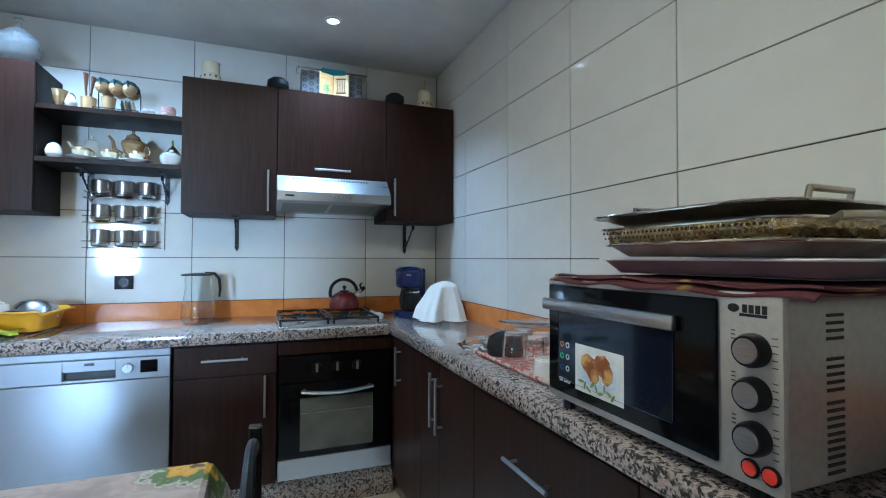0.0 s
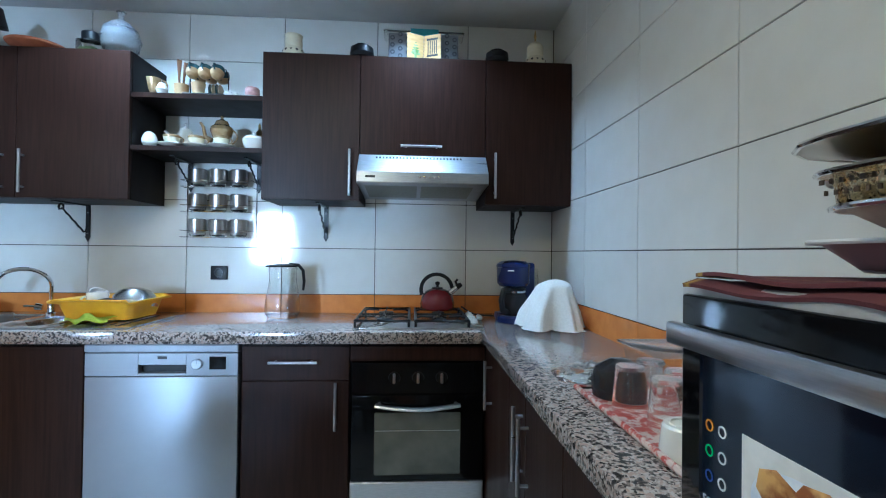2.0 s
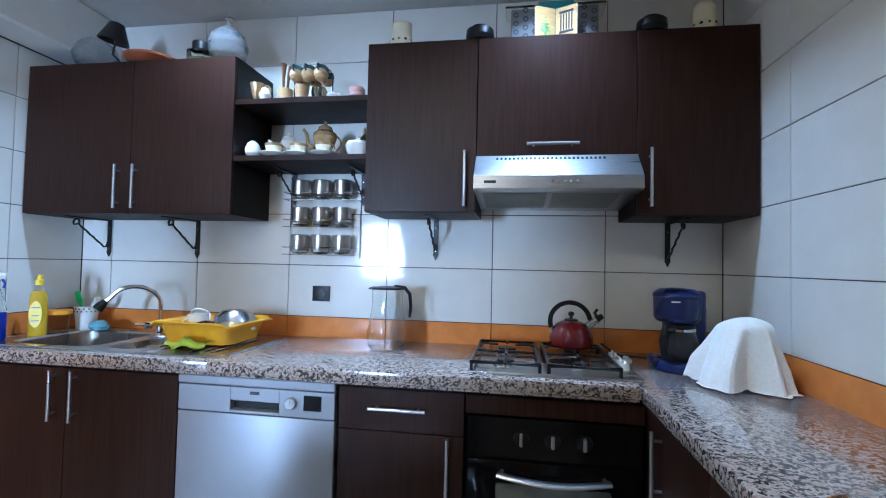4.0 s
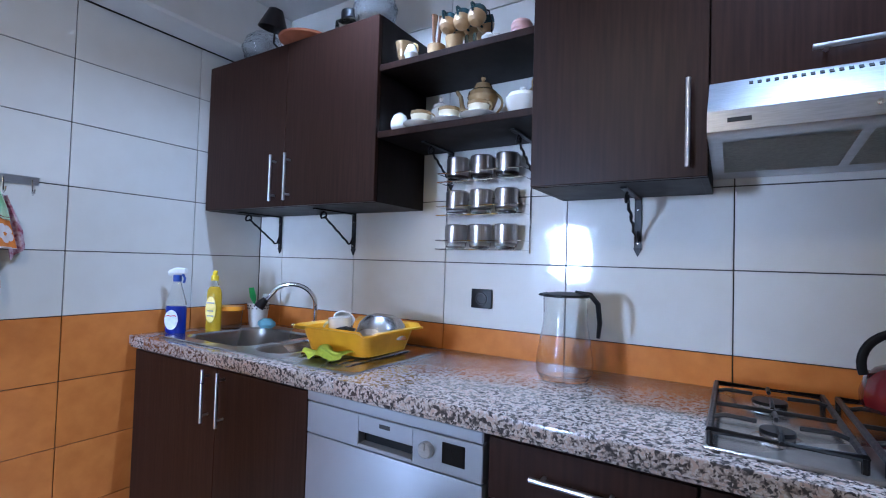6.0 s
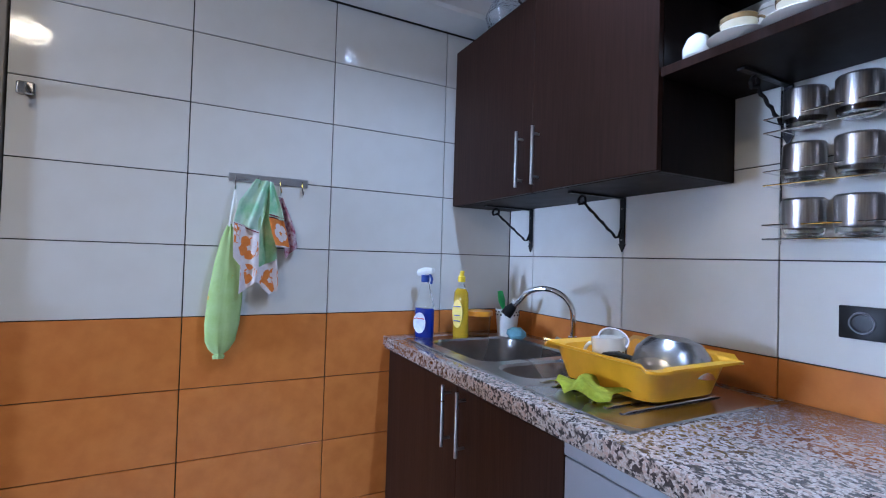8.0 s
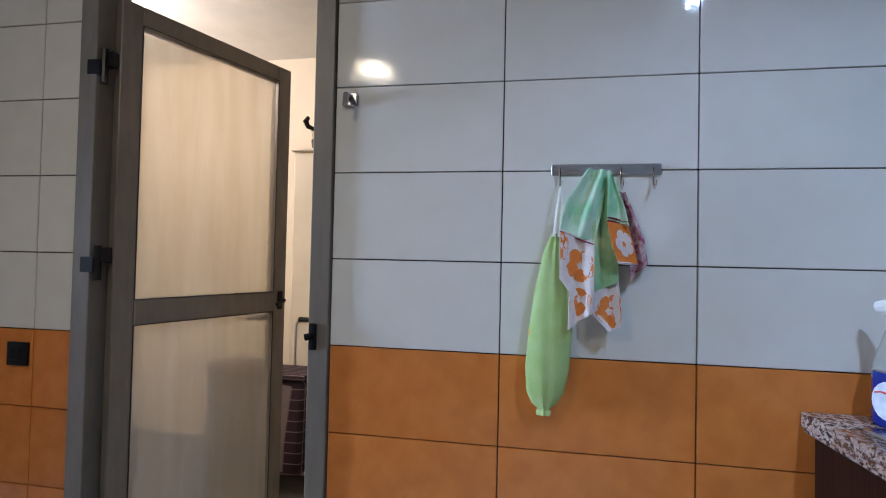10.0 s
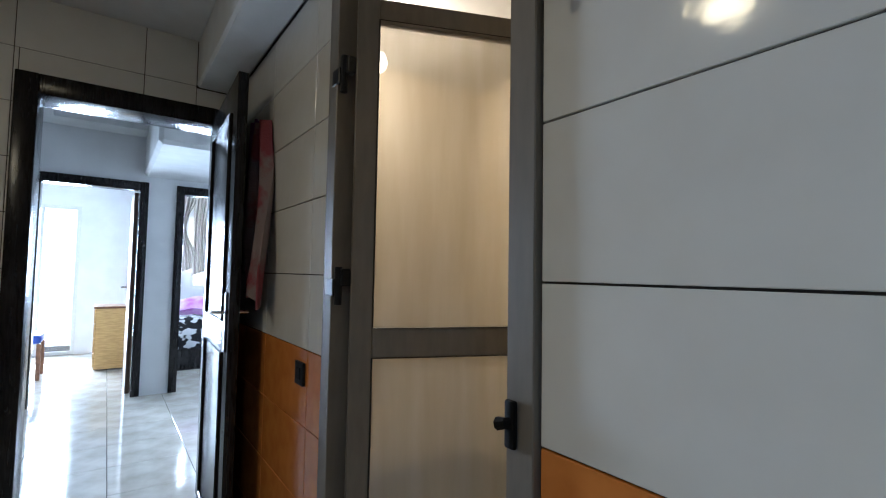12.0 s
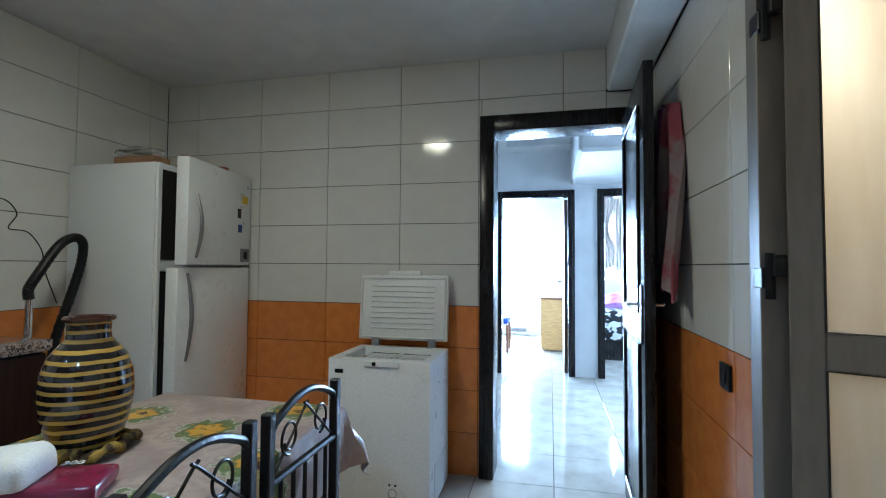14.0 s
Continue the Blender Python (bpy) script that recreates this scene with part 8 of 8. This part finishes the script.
lathe(bm, [(0, 0.075), (0.132, 0.075), (0.136, 0.08), (0.136, 0.125), (0.14, 0.13), (0.11, 0.14), (0, 0.16)], (-2.58, -2.44, 1.876), 30)
part("body", bm, SINKSTEEL, t)
bm = shape()
tube(bm, [(-2.45, -2.50, 1.99), (-2.40, -2.53, 2.0), (-2.38, -2.535, 2.025), (-2.40, -2.53, 2.05)], [0.012, 0.014, 0.016, 0.012], 8)
part("handle", bm, BLACKP, t, "black side handle")


def plaid_texture(N, L, co):
    b = N.new("ShaderNodeTexBrick")
    b.inputs["Scale"].default_value = 9
    b.offset = 0.0
    b.inputs["Color1"].default_value = b.inputs["Color2"].default_value = (0.25, 0.25, 0.25, 1)
    b.inputs["Mortar"].default_value = (0.9, 0.9, 0.9, 1)
    b.inputs["Mortar Size"].default_value = 0.025
    mp = N.new("ShaderNodeMapping")
    mp.inputs["Rotation"].default_value = (radians(90), 0, radians(90))
    L.new(co, mp.inputs[0])
    L.new(mp.outputs[0], b.inputs["Vector"])
    n = N.new("ShaderNodeTexNoise")
    n.inputs["Scale"].default_value = 30
    L.new(co, n.inputs["Vector"])
    a = N.new("ShaderNodeMath")
    a.operation = "MULTIPLY_ADD"
    a.inputs[1].default_value = 0.2
    L.new(n.outputs[0], a.inputs[0])
    L.new(b.outputs[0], a.inputs[2])
    return a.outputs[0]


PLAID = ramp_mat("dark_plaid_fabric", [(0.0, (0.010, 0.006, 0.010)), (0.4, (0.028, 0.010, 0.018)), (0.8, (0.13, 0.09, 0.10)), (1.0, (0.20, 0.15, 0.15))], plaid_texture, 0.85)
for yy, gap in ((-2.55, 0.0), (-2.86, 0.05)):
    t = thing("shopping_trolley", "dark plaid shopping trolley bag with steel handle", "shopping trolley", (-2.28, yy, 0), group="shopping trolleys")
    bm = shape()
    box(bm, -2.41, -2.20, yy - 0.13, yy + 0.13, 0.09, 0.60 + gap * 0.4, 0.03, 3)
    for v in bm.verts:
        v.co += 0.012 * noise.noise_vector(v.co * 7)
    part("bag", bm, PLAID, t)
    bm = shape()
    box(bm, -2.42, -2.19, yy - 0.14, yy + 0.14, 0.60 + gap * 0.4, 0.63 + gap * 0.4, 0.012, 2)
    part("flap", bm, PLAID, t)
    bm = shape()
    tube(bm, [(-2.425, yy - 0.03, 0.05), (-2.425, yy - 0.03, 0.86), (-2.42, yy - 0.01, 0.89), (-2.42, yy + 0.10, 0.89), (-2.425, yy + 0.12, 0.86), (-2.425, yy + 0.12, 0.05)], 0.009, 10)
    fr = part("frame", bm, STEEL, t)
    bm = shape()
    rod(bm, (-2.42, yy - 0.01, 0.89), (-2.42, yy + 0.10, 0.89), 0.015, 12)
    part("grip", bm, BLACKP, fr, "black handle grip")
    for s in (-1, 1):
        bm = shape()
        lathe(bm, [(0.03, -0.014), (0.07, -0.014), (0.075, 0), (0.07, 0.014), (0.03, 0.014)], m=Matrix.Translation((-2.30, yy + 0.15 * s, 0.078)) @ Matrix.Rotation(radians(90), 4, "X"), seg=20)
        part("wheel", bm, BLACKP, t)


# ---- tiles: pieces of the walls and of the floor ----
TILEMESH = {}


def tile_mesh(w, h, material, t=0.008):
    key = (round(w, 3), round(h, 3), material.name)
    if key not in TILEMESH:
        bm = shape()
        box(bm, -w / 2, w / 2, -h / 2, h / 2, 0, t, 0.0012)
        TILEMESH[key] = mesh_of("tile", bm, material, smooth=False)
    return TILEMESH[key]


def minus(rects, hole):
    """Rectangles (u0, u1, v0, v1) less a rectangular hole."""
    out = []
    a0, a1, b0, b1 = hole
    for u0, u1, v0, v1 in rects:
        if u1 <= a0 or u0 >= a1 or v1 <= b0 or v0 >= b1:
            out.append((u0, u1, v0, v1))
            continue
        if u0 < a0:
            out.append((u0, a0, v0, v1))
        if u1 > a1:
            out.append((a1, u1, v0, v1))
        if v1 > b1:
            out.append((max(u0, a0), min(u1, a1), b1, v1))
        if v0 < b0:
            out.append((max(u0, a0), min(u1, a1), v0, b0))
    return out


def lay(parent, u_lo, u_hi, v_lo, v_hi, u_joint, v_joint, pu, pv, turn, holes=(), gap=0.0034, pick=None):
    """Lays tiles with joints on a grid; turn maps (u, v, 0) to the place and faces the tile outwards."""
    i0 = math.floor((u_lo - u_joint) / pu)
    j0 = math.floor((v_lo - v_joint) / pv)
    i = i0
    while u_joint + i * pu < u_hi - 0.004:
        j = j0
        while v_joint + j * pv < v_hi - 0.004:
            u0, u1 = max(u_lo, u_joint + i * pu), min(u_hi, u_joint + (i + 1) * pu)
            v0, v1 = max(v_lo, v_joint + j * pv), min(v_hi, v_joint + (j + 1) * pv)
            rects = [(u0, u1, v0, v1)]
            for hole in holes:
                rects = minus(rects, hole)
            for a0, a1, b0, b1 in rects:
                if a1 - a0 < 0.012 or b1 - b0 < 0.012:
                    continue
                ob = new("tile", tile_mesh(a1 - a0 - gap, b1 - b0 - gap, pick((b0 + b1) / 2)))
                ob.matrix_basis = turn @ Matrix.Translation(((a0 + a1) / 2, (b0 + b1) / 2, 0))
                ob.parent = parent
            j += 1
        i += 1


def wall_tile(z):
    return TILE_O if z < 1.0 else TILE_W


def frame_of(u, v, n, o):
    return Matrix.Translation(o) @ Matrix((u, v, n)).transposed().to_4x4()


ex, ey, ez = Vector((1, 0, 0)), Vector((0, 1, 0)), Vector((0, 0, 1))
lay(wall_back, XL, XR, 0, H, 0.0, 0.0, 0.5, 0.25, frame_of(ex, ez, -ey, (0, T, 0)), pick=wall_tile)
lay(wall_right, 0, -YF, 0, H, 0.5, 0.0, 0.5, 0.25, frame_of(-ey, ez, -ex, (XR + T, 0, 0)), pick=wall_tile)
lay(wall_left, YF, 0, 0, 2.24, -0.367, 0.0, 0.5, 0.25, frame_of(ey, ez, ex, (XL - T, 0, 0)), [(PAN0, PAN1, -1, 9)], pick=wall_tile)
lay(wall_front, -XR, -XL, 0, H, -0.243, 0.0, 0.495, 0.25, frame_of(-ex, ez, ey, (0, YF - T, 0)), [(-DR1, -DR0, -1, DRZ), (0.985, -XL, 2.24, 9)], pick=wall_tile)
lay(floor, -1.9, XR, -10, 0, -0.69, -5.03, 0.45, 0.45, frame_of(ex, ey, ez, (0, 0, -0.008)), pick=lambda v: MARBLE)
